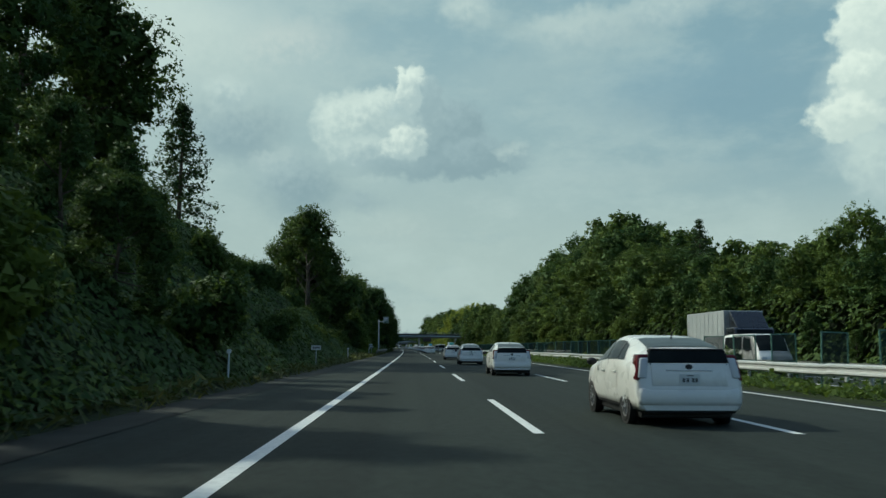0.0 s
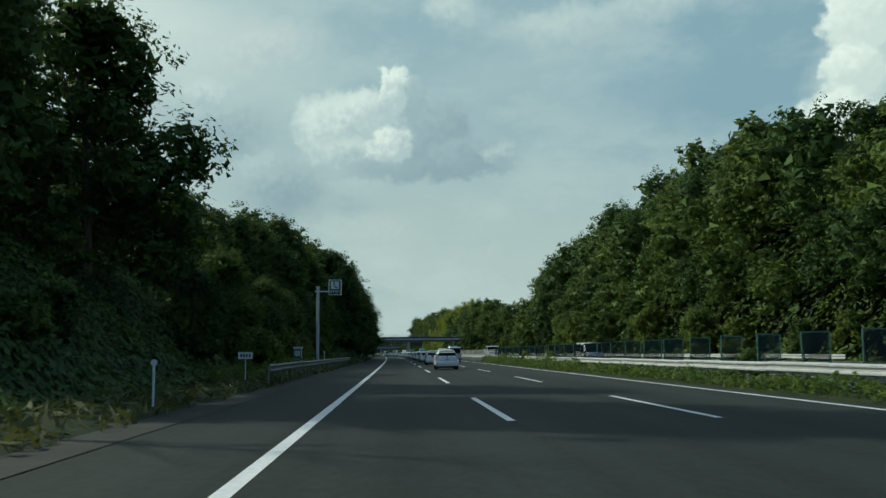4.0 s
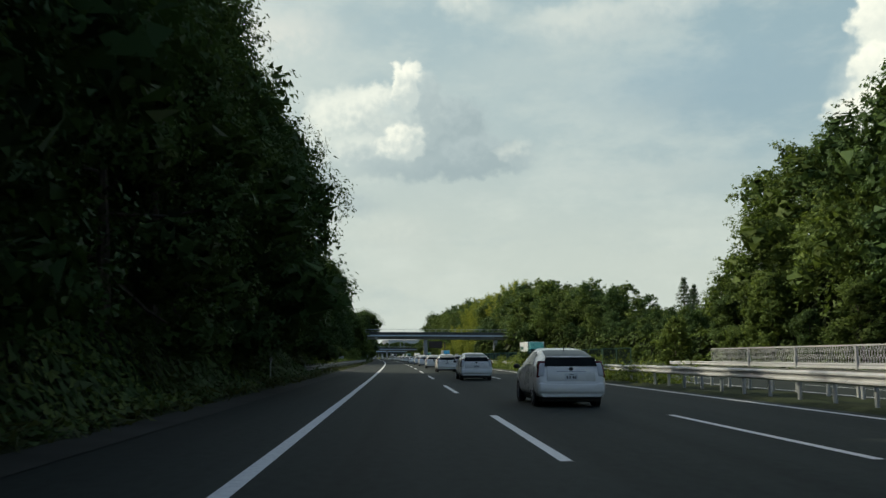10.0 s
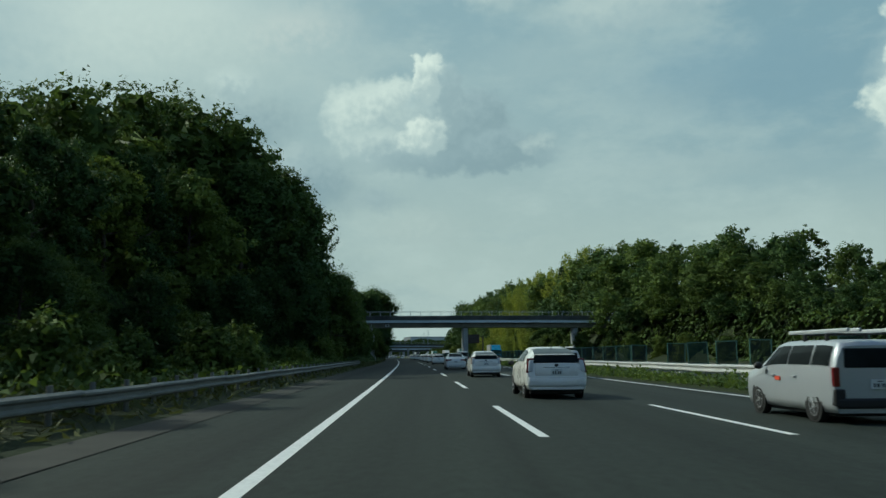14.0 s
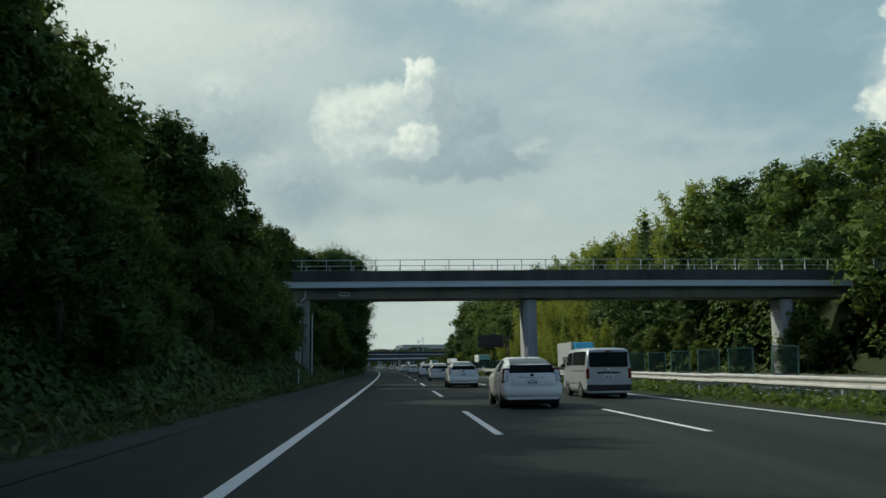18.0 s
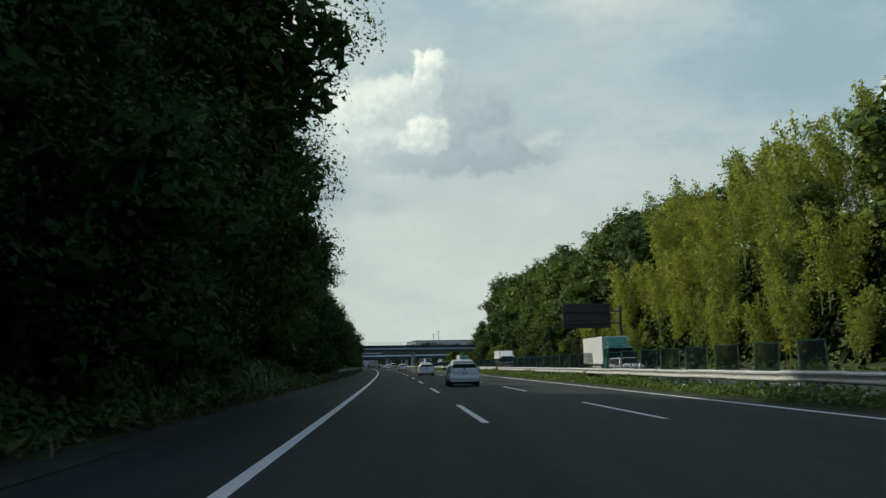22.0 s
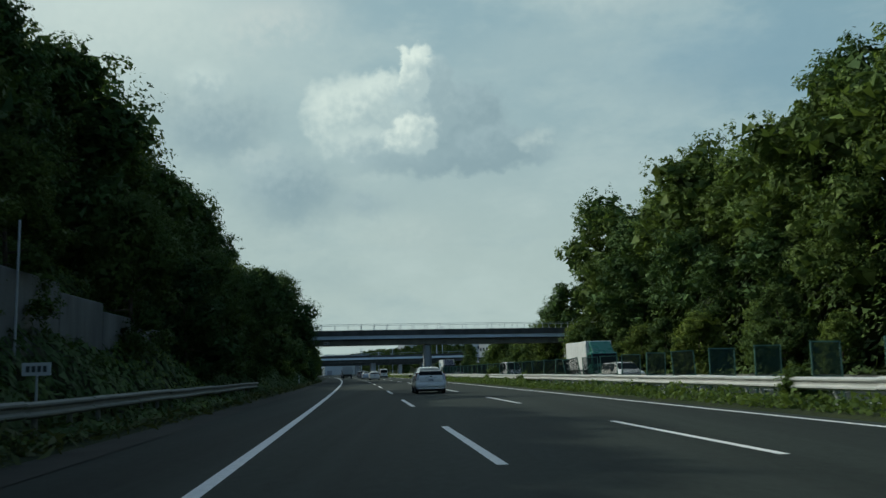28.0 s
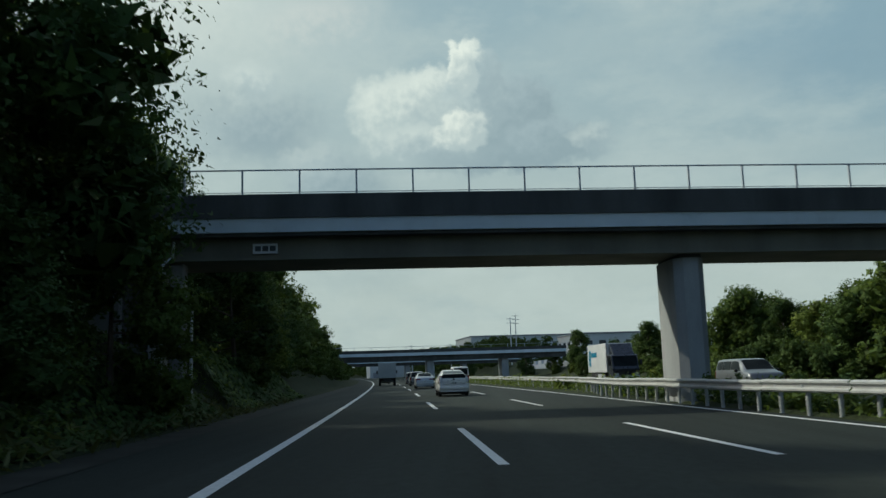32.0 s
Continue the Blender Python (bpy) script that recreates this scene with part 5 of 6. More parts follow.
# ---- median planting and roadside weeds ----
def weeds():
    R = np.random.default_rng(33)

    def sprout(n, s0, s1, d0, d1, h, mat, name, label, size=0.16, lumpy=0.5, aspect=0.5, up=0.5):
        C, N = [], []
        for s, d, u in zip(R.uniform(s0, s1, n), R.uniform(d0, d1, n), R.uniform(0, 1, n)):
            if d > 11.9 and abs(s - 506) < 11:
                continue
            lump = 0.5 + lumpy * noise.noise(Vector((s * 0.6, d * 1.3, 5.0))) + 0.4 * noise.noise(Vector((s * 0.11, d * 0.3, 1.0)))
            C.append(at(s, d, max(terrain(s, d), 0.0) + u * max(0.06, h * lump * 1.4))[:])
            N.append((0, 0, up))
        v = leaf_cards(np.array(C), np.array(N), size, aspect, 0.7)
        return C, N, v

    jobs = (
        (22000, -12, 186, 12.2, 13.2, 0.55, LEAF_VINE), (9000, -12, 186, 13.4, 15.2, 0.6, LEAF),
        (52000, 302, 806, 12.2, 13.2, 0.55, LEAF_VINE), (16000, 302, 806, 13.3, 15.2, 0.55, LEAF),
        (9000, 806, 960, 12.2, 15.2, 0.9, LEAF_WARM),
        (9500, 150, 206, 12.0, 13.4, 0.95, LEAF_VINE), (15000, 281, 345, 12.3, 15.0, 1.25, LEAF_WARM), (3500, 796, 822, 12.5, 13.0, 1.0, LEAF),
    )
    for mat, label in ((LEAF_VINE, "low green ground cover on the median"), (LEAF, "dark green low bushes along the median rail"), (LEAF_WARM, "tall yellow-green weeds on the median")):
        V = [sprout(n, a, b, d0, d1, h, m2, "", "")[2] for n, a, b, d0, d1, h, m2 in jobs if m2 is mat]
        tagged(new("median_planting", cards_mesh("median_planting", np.vstack(V), mat)), label, "plants", kind="stuff")
    # dry grass along the left edge
    V = []
    for n, a, b, d0, d1, h in ((16000, -14, 300, -5.4, -3.3, 0.35), (15000, 300, 446, -6.6, -4.55, 0.5), (1500, 300, 446, -4.4, -3.5, 0.16), (16000, 446, 830, -5.0, -3.3, 0.35)):
        V.append(sprout(n, a, b, d0, d1, h, GRASS, "", "", 0.4, 0.5, 0.12, 0.05)[2])
    tagged(new("dry_grass", cards_mesh("dry_grass", np.vstack(V), GRASS)), "dry yellowish grass and weeds along the gutter", "grass", kind="stuff")
    V = [sprout(15000, 304, 446, -8.2, -4.7, 1.0, LEAF_WARM, "", "", 0.2)[2], sprout(6000, 134, 190, -7.0, -3.9, 0.9, LEAF_WARM, "", "", 0.2)[2]]
    tagged(new("verge_weeds", cards_mesh("verge_weeds", np.vstack(V), LEAF_WARM)), "tall fresh green weeds behind the weathered guard rail", "weeds", kind="stuff")


weeds()


def median_bushes():
    """Separate bushes that stand up from the median and behind the left rail."""
    R = random.Random(8)
    random.seed(9)
    for s, d, k in ((34, 14.2, 0.55), (62, 13.8, 0.5), (96, 13.3, 0.5), (128, 14.0, 0.6), (163, 13.2, 0.55), (176, 13.1, 0.6), (300, 13.6, 0.7), (308, 13.4, 0.8), (315, 13.9, 0.85), (322, 13.2, 0.75), (330, 13.8, 0.8), (338, 13.3, 0.65), (362, 13.9, 0.5), (452, 13.5, 0.45), (530, 13.3, 0.5), (551, 13.3, 0.45), (586, 13.2, 0.5), (628, 13.2, 0.5), (668, 13.3, 0.55), (704, 13.4, 0.5), (742, 13.2, 0.6), (757, 13.3, 0.7), (797, 13.2, 0.6), (804, 13.0, 0.55), (840, 13.5, 0.6)):
        plant(R.choice(SHRUBS[:2]), s, d, k, 0.1)
    for k in range(30):
        s = 306 + k * 4.6
        plant(R.choice(SHRUBS[:2]), s + R.uniform(-1.5, 1.5), -R.uniform(6.2, 8.2), R.uniform(0.8, 1.35), 0.1)
    for k in range(16):
        s = 150 + k * 3.4
        plant(R.choice(SHRUBS[:2]), s + R.uniform(-1.2, 1.2), -R.uniform(6.6, 9.0), R.uniform(0.9, 1.5), 0.1)


median_bushes()

# ---- vehicles ----
def car_paint(name, c, rough=0.25, metal=0.0):
    m = Mat(name, rough, metal, 0.5)
    n = m.noise(2.2, 4, world_space=False)
    g = m.noise(25, 3, world_space=False)
    m.color(m.mix(m.ramp(g, (0.45, 0.0), (0.8, 0.15)), c, tuple(x * 0.7 for x in c)))
    m.rough(n, rough - 0.05, rough + 0.12)
    m.b.inputs["Coat Weight"].default_value = 0.6
    m.b.inputs["Coat Roughness"].default_value = 0.06
    return m.m


WHITE_PAINT = car_paint("white_car_paint", (0.78, 0.78, 0.73))
SILVER_PAINT = car_paint("silver_car_paint", (0.46, 0.49, 0.51), 0.3, 0.35)
GREY_CAR = car_paint("grey_car_paint", (0.16, 0.17, 0.18), 0.3, 0.3)
DARK_PAINT = car_paint("dark_car_paint", (0.02, 0.022, 0.028))
BLUE_CAB = car_paint("blue_cab_paint", (0.02, 0.26, 0.42))
GREEN_CAB = car_paint("green_cab_paint", (0.015, 0.11, 0.075))
TEAL_CAB = car_paint("teal_cab_paint", (0.03, 0.20, 0.17))
BOX_WHITE = plain("cargo_box_white", (0.60, 0.62, 0.60), 0.5, 0.0, 0.4, 0.2, 0.8)
BOX_GREY = plain("cargo_box_grey", (0.38, 0.40, 0.39), 0.5, 0.1, 0.4, 0.25, 0.8)
GLASS = Mat("tinted_glass", 0.1, 0.0, 0.03)
GLASS.color(GLASS.ramp(GLASS.noise(1.5, 3, world_space=False), (0.3, (0.010, 0.013, 0.014)), (0.7, (0.022, 0.027, 0.028))))
GLASS = GLASS.m
# Grey-teal base colour stands in for the sky mirrored in the rear window.
GLASS_SKY = plain("sky_painted_rear_glass", (0.075, 0.095, 0.10), 0.3, 0.0, 0.08)
TYRE = plain("tyre_rubber", (0.018, 0.018, 0.018), 0.85)
ALLOY = plain("alloy_rim", (0.42, 0.43, 0.44), 0.35, 0.7)
CHROME = plain("chrome", (0.65, 0.66, 0.67), 0.15, 0.9)
LAMP_RED = plain("tail_lamp_red", (0.17, 0.010, 0.012), 0.15)
LAMP_DARK = plain("lamp_surround", (0.10, 0.012, 0.014), 0.15)
LAMP_CLEAR = plain("clear_lamp", (0.55, 0.57, 0.58), 0.12)
PLATE_WHITE = plain("plate_white", (0.68, 0.70, 0.68), 0.4)
STICKER = plain("orange_sticker", (0.60, 0.08, 0.04), 0.4)


def catmull(p0, p1, p2, p3, t):
    return 0.5 * (2 * p1 + (p2 - p0) * t + (2 * p0 - 5 * p1 + 4 * p2 - p3) * t * t + (3 * p1 - p0 - 3 * p2 + p3) * t ** 3)


class Shell:
    """A car body as a surface over its length y and u, from sill (0) over belt (0.45) and roof edge (0.75) to the roof's middle (1)."""

    U = (0.0, 0.14, 0.30, 0.45, 0.60, 0.75, 0.82, 0.90, 1.0)

    def __init__(self, rows, sill=0.2):
        # rows: y, belt z, roof z, half width at belt, half width at roof
        self.rows, self.sill = [np.array(r, float) for r in rows], sill

    def row(self, y):
        R = self.rows
        for i in range(len(R) - 1):
            if y <= R[i + 1][0] or i == len(R) - 2:
                t = (y - R[i][0]) / (R[i + 1][0] - R[i][0])
                a, b = R[max(i - 1, 0)], R[min(i + 2, len(R) - 1)]
                lin = R[i] + (R[i + 1] - R[i]) * t
                cub = catmull(a, R[i], R[i + 1], b, t)
                return lin * 0.35 + cub * 0.65
        return R[-1]

    def profile(self, y):
        _, zb, zr, wb, wr = self.row(y)
        s = min(self.sill, zb - 0.1)
        h = zb - s
        e = min(0.05, (zr - zb) * 0.3)
        return [(wb * 0.93, s), (wb * 0.985, s + h * 0.2), (wb * 1.01, s + h * 0.62), (wb * 0.985, zb), (wb + (wr - wb) * 0.48, zb + (zr - zb) * 0.5), (wr, zr - e), (wr * 0.9, zr - e * 0.35), (wr * 0.6, zr - e * 0.08), (0.0, zr)]

    def at(self, y, u):
        p = self.profile(y)
        for i in range(len(self.U) - 1):
            if u <= self.U[i + 1]:
                t = (u - self.U[i]) / (self.U[i + 1] - self.U[i])
                return Vector((p[i][0] + (p[i + 1][0] - p[i][0]) * t, y, p[i][1] + (p[i + 1][1] - p[i][1]) * t))
        return Vector((0, y, p[-1][1]))

    def mesh(self, name, mat, n=34):
        y0, y1 = self.rows[0][0], self.rows[-1][0]
        ys = [y0 + (y1 - y0) * (0.5 - 0.5 * math.cos(math.pi * i / n)) for i in range(n + 1)]
        bm = bmesh.new()
        rings = []
        for y in ys:
            p = self.profile(y)
            right = [(x, y, z) for x, z in p]
            left = [(-x, y, z) for x, z in reversed(p[:-1])]
            rings.append([bm.verts.new(q) for q in right + left])
        q = len(rings[0])
        for a, b in zip(rings, rings[1:]):
            for i in range(q):
                bm.faces.new((a[i], a[(i + 1) % q], b[(i + 1) % q], b[i]))
        bm.faces.new(rings[0])
        bm.faces.new(rings[-1][::-1])
        bmesh.ops.recalc_face_normals(bm, faces=bm.faces)
        for f in bm.faces:
            f.smooth = len(f.verts) == 4
        me = bpy.data.meshes.new(name)
        bm.to_mesh(me)
        bm.free()
        me.materials.append(mat)
        return me

    def panel(self, bm, y0, y1, u0, u1, out=0.012, sides=(1, -1), ny=8, nu=5, slant0=0.0, slant1=0.0):
        """A pane or lamp laid on the body's skin."""
        for sx in sides:
            grid = []
            for j in range(nu + 1):
                u = u0 + (u1 - u0) * j / nu
                a, b = y0 + slant0 * j / nu, y1 + slant1 * j / nu
                row = []
                for i in range(ny + 1):
                    y = a + (b - a) * i / ny
                    p = self.at(y, u)
                    du = self.at(y, min(1.0, u + 0.02)) - self.at(y, max(0.0, u - 0.02))
                    dy = self.at(y + 0.02, u) - self.at(y - 0.02, u)
                    nrm = dy.cross(du)
                    nrm = nrm.normalized() if nrm.length > 1e-9 else Vector((0, 0, 1))
                    if nrm.x < 0 and u < 0.8 or nrm.z < 0 and u >= 0.8:
                        nrm = -nrm
                    p = p + nrm * out
                    row.append(bm.verts.new((p.x * sx, p.y, p.z)))
                grid.append(row)
            for j in range(nu):
                for i in range(ny):
                    f = bm.faces.new((grid[j][i], grid[j][i + 1], grid[j + 1][i + 1], grid[j + 1][i]))
                    f.smooth = True


def wheel_mesh(r, w):
    """Tyre and rim as two meshes; the axle runs along x, the outer side at +x."""
    out = []
    for prof, mat, nm in (
        ([(-w, r * 0.62), (-w, r * 0.9), (-w * 0.8, r), (-w * 0.2, r), (0, r * 0.9), (0, r * 0.66)], TYRE, "tyre"),
        ([(-w * 0.5, r * 0.66), (-0.01, r * 0.66), (0.0, r * 0.6), (-0.03, r * 0.55), (-0.02, r * 0.2), (-0.005, r * 0.16), (-0.005, 0.001)], ALLOY, "rim"),
    ):
        bm = bmesh.new()
        n = 20
        rings = [[bm.verts.new((x, q * math.cos(2 * math.pi * k / n), q * math.sin(2 * math.pi * k / n))) for x, q in prof] for k in range(n)]
        for k in range(n):
            a, b = rings[k], rings[(k + 1) % n]
            for i in range(len(prof) - 1):
                f = bm.faces.new((a[i], b[i], b[i + 1], a[i + 1]))
                f.smooth = True
        bmesh.ops.recalc_face_normals(bm, faces=bm.faces)
        me = bpy.data.meshes.new(nm)
        bm.to_mesh(me)
        bm.free()
        me.materials.append(mat)
        out.append(me)
    bm = bmesh.new()
    for k in range(5):
        a = 2 * math.pi * k / 5
        box(bm, -0.022, 0.004, r * 0.18, r * 0.56, -r * 0.07, r * 0.07, Matrix.Rotation(a, 4, "X"))
    me = bpy.data.meshes.new("spokes")
    bm.to_mesh(me)
    bm.free()
    me.materials.append(CHROME)
    out.append(me)
    return out


WHEELS = {}


def add_wheels(root, ys, half, r, w=0.2):
    if r not in WHEELS:
        WHEELS[r] = wheel_mesh(r, w)
        bm = bmesh.new()
        bmesh.ops.create_cone(bm, cap_ends=True, segments=24, radius1=r * 1.17, radius2=r * 1.17, depth=0.1)
        bmesh.ops.rotate(bm, verts=bm.verts, matrix=Matrix.Rotation(radians(90), 3, "Y"))
        me = bpy.data.meshes.new("wheel_arch")
        bm.to_mesh(me)
        bm.free()
        me.materials.append(PLASTIC_BLACK)
        WHEELS[r].append(me)
    tyre, rim, spokes, arch = WHEELS[r]
    for y in ys:
        for sx in (1, -1):
            m = pose(sx * half, y, r, 0, 0, 0 if sx > 0 else 180)
            t = put("wheel", tyre, root, m)
            put("rim", rim, t)
            put("spokes", spokes, t)
            put("wheel_arch", arch, root, pose(sx * (half - 0.056), y, r + 0.03))


def pane(root, shell, name, mat, *args, label="", **kw):
    bm = bmesh.new()
    shell.panel(bm, *args, **kw)
    return part(name, bm, mat, root, label)


def slab(root, name, x0, x1, y0, y1, z0, z1, mat, bevel=0.01, label=""):
    return put(name, box_mesh(name, x0, x1, y0, y1, z0, z1, mat, bevel), root, None, label)


def number_plate(root, y, z, face=-1, w=0.165):
    p = slab(root, "number_plate", -w, w, y - 0.008, y + 0.008, z, z + 0.165, PLATE_WHITE, 0.003)
    yy = y + face * 0.011
    for x in (-0.12, -0.055, 0.03, 0.085):
        put("plate_bar", box_mesh("plate_bar", x, x + 0.035, yy - 0.003, yy + 0.003, z + 0.03, z + 0.095, INK), p)
    put("plate_bar", box_mesh("plate_bar", -0.05, 0.05, yy - 0.003, yy + 0.003, z + 0.125, z + 0.14, INK), p)


def mirrors(root, y, x, z, mat):
    for sx in (1, -1):
        bm = bmesh.new()
        bmesh.ops.create_uvsphere(bm, u_segments=12, v_segments=8, radius=0.1)
        bmesh.ops.scale(bm, verts=bm.verts, vec=(1.0, 0.7, 0.72))
        bmesh.ops.translate(bm, verts=bm.verts, vec=(sx * x, y, z))
        for f in bm.faces:
            f.smooth = True
        part("door_mirror", bm, mat, root)


def finish_car(root, sh, length, half, wheels, r, paint, dark_bottom=True):
    body = put("body", sh.mesh("body", paint), root)
    add_wheels(root, wheels, half, r)
    slab(root, "underbody", -half + 0.12, half - 0.12, 0.25, length - 0.25, 0.13, 0.32, PLASTIC_BLACK, 0.03)
    return body


def sheared(x0, x1, y0, y1, z0, z1, lean, taper=0.0, bevel=0.02, flip=1):
    """A rounded block that leans forward with height and narrows towards the middle of the car."""
    bm = bmesh.new()
    box(bm, x0, x1, y0, y1, z0, z1)
    for v in bm.verts:
        up = v.co.z - z0
        v.co.y += up * lean
        v.co.x = (v.co.x - math.copysign(up * taper, v.co.x)) * flip
    bmesh.ops.recalc_face_normals(bm, faces=bm.faces)
    bmesh.ops.bevel(bm, geom=bm.edges[:], offset=bevel, segments=2, affect="EDGES", profile=0.5)
    for f in bm.faces:
        f.smooth = True
    return bm


def hatchback(paint):
    """A five-door hybrid with a high tail cut off upright and a long sloping rear window."""
    root = new("hatchback_car")
    sh = Shell([(0.0, 0.50, 0.60, 0.76, 0.70), (0.03, 0.64, 0.74, 0.83, 0.75), (0.09, 0.82, 1.02, 0.858, 0.71), (0.17, 0.92, 1.20, 0.866, 0.655), (0.30, 0.96, 1.262, 0.868, 0.63), (0.62, 0.975, 1.335, 0.87, 0.605), (1.1, 0.98, 1.425, 0.872, 0.585), (1.7, 0.975, 1.485, 0.872, 0.575), (2.1, 0.965, 1.495, 0.872, 0.57), (2.7, 0.95, 1.42, 0.87, 0.57), (3.25, 0.93, 1.16, 0.865, 0.62), (3.65, 0.89, 0.98, 0.85, 0.70), (4.15, 0.76, 0.83, 0.80, 0.66), (4.38, 0.60, 0.66, 0.68, 0.52), (4.46, 0.50, 0.54, 0.56, 0.42)], 0.27)
    finish_car(root, sh, 4.46, 0.86, (0.86, 3.56), 0.315, paint)
    pane(root, sh, "rear_window", GLASS_SKY, 0.36, 1.12, 0.79, 1.0)
    part("lower_rear_window", sheared(-0.665, 0.665, 0.072, 0.3, 1.02, 1.225, 0.36, 0.22), GLASS, root, "dark glass strip under the spoiler")
    part("spoiler", sheared(-0.60, 0.60, 0.13, 0.40, 1.222, 1.25, 0.3, 0.0, 0.012), PLASTIC_BLACK, root)
    for sx in (1, -1):
        pane(root, sh, "side_window", GLASS, 0.98, 1.42, 0.50, 0.69, slant0=0.30, sides=(sx,))
        pane(root, sh, "side_window", GLASS, 1.47, 2.26, 0.50, 0.71, sides=(sx,))
        pane(root, sh, "side_window", GLASS, 2.32, 3.2, 0.50, 0.71, slant1=-0.45, sides=(sx,))
        for y in (1.30, 2.29):
            pane(root, sh, "door_seam", PLASTIC_BLACK, y, y + 0.012, 0.04, 0.46, 0.005, (sx,), 1, 6)
        pane(root, sh, "sill_moulding", PLASTIC_BLACK, 1.25, 3.1, 0.0, 0.05, 0.008, (sx,), 8, 1)
    pane(root, sh, "windscreen", GLASS, 2.55, 3.45, 0.79, 1.0)
    for sx in (1, -1):
        part("lamp_rim", sheared(0.625, 0.872, 0.045, 0.34, 0.74, 1.155, 0.27, 0.16, 0.025, sx), LAMP_DARK, root, "dark red lamp surround")
        part("tail_lamp", sheared(0.69, 0.83, 0.022, 0.20, 0.775, 1.10, 0.27, 0.16, 0.025, sx), LAMP_CLEAR, root, "clear tail lamp")
    part("panel_gap", sheared(-0.645, 0.645, 0.018, 0.12, 0.615, 1.025, 0.17, 0.02, 0.03), PLASTIC_BLACK, root, "dark gap round the tailgate")
    part("tailgate", sheared(-0.628, 0.628, 0.006, 0.12, 0.635, 1.02, 0.17, 0.02, 0.03), paint, root)
    slab(root, "chrome_strip", -0.38, 0.38, 0.045, 0.075, 0.885, 0.905, CHROME, 0.006)
    bm = bmesh.new()
    bmesh.ops.create_uvsphere(bm, u_segments=14, v_segments=8, radius=0.062, matrix=Matrix.Translation((0, 0.062, 0.955)) @ Matrix.Diagonal((1, 0.3, 0.75, 1)))
    part("badge", bm, PLASTIC_BLACK, root)
    number_plate(root, 0.02, 0.685)
    part("rear_bumper", sheared(-0.85, 0.85, -0.035, 0.42, 0.33, 0.655, 0.10, 0.03, 0.085), paint, root)
    slab(root, "bumper_skirt", -0.74, 0.74, 0.02, 0.4, 0.22, 0.35, PLASTIC_BLACK, 0.03)
    mirrors(root, 3.0, 0.97, 1.0, PLASTIC_BLACK)
    for y in (1.5, 2.42):
        for sx in (1, -1):
            slab(root, "door_handle", sx * 0.885 - 0.02, sx * 0.885 + 0.02, y - 0.09, y + 0.09, 0.83, 0.86, paint, 0.008)
    bm = bmesh.new()
    tube(bm, [Vector((0, 1.02, 1.40)), Vector((0, 0.96, 1.50)), Vector((0, 0.92, 1.56))], [0.014, 0.009, 0.004], 6)
    part("aerial", bm, PLASTIC_BLACK, root)
    return root


def sedan(paint):
    root = new("saloon_car")
    sh = Shell([(0.0, 0.60, 0.66, 0.72, 0.60), (0.06, 0.88, 0.98, 0.84, 0.72), (0.2, 0.96, 1.04, 0.87, 0.74), (0.65, 0.99, 1.07, 0.90, 0.70), (1.0, 1.0, 1.24, 0.90, 0.62), (1.5, 1.0, 1.41, 0.905, 0.59), (2.2, 0.98, 1.46, 0.91, 0.58), (2.75, 0.96, 1.41, 0.91, 0.58), (3.4, 0.95, 1.12, 0.90, 0.66), (3.8, 0.90, 0.99, 0.885, 0.74), (4.4, 0.78, 0.84, 0.84, 0.68), (4.72, 0.58, 0.64, 0.70, 0.55), (4.8, 0.5, 0.54, 0.6, 0.46)])
    finish_car(root, sh, 4.8, 0.90, (1.0, 3.8), 0.325, paint)
    pane(root, sh, "rear_window", GLASS, 0.78, 1.5, 0.79, 1.0)
    for sx in (1, -1):
        pane(root, sh, "side_window", GLASS, 1.1, 2.28, 0.50, 0.71, slant0=0.25, sides=(sx,))
        pane(root, sh, "side_window", GLASS, 2.34, 3.3, 0.50, 0.71, slant1=-0.5, sides=(sx,))
        pane(root, sh, "tail_lamp", LAMP_RED, 0.03, 0.24, 0.38, 0.50, 0.014, (sx,))
        slab(root, "tail_lamp_bar", sx * 0.60 - 0.2, sx * 0.60 + 0.2, 0.0, 0.05, 0.80, 0.90, LAMP_RED, 0.012)
    pane(root, sh, "windscreen", GLASS, 2.7, 3.55, 0.79, 1.0)
    number_plate(root, 0.01, 0.62)
    slab(root, "rear_bumper", -0.84, 0.84, -0.02, 0.3, 0.34, 0.58, paint, 0.07)
    slab(root, "bumper_skirt", -0.7, 0.7, 0.0, 0.3, 0.22, 0.34, PLASTIC_BLACK, 0.03)
    mirrors(root, 3.1, 1.0, 1.02, paint)
    return root


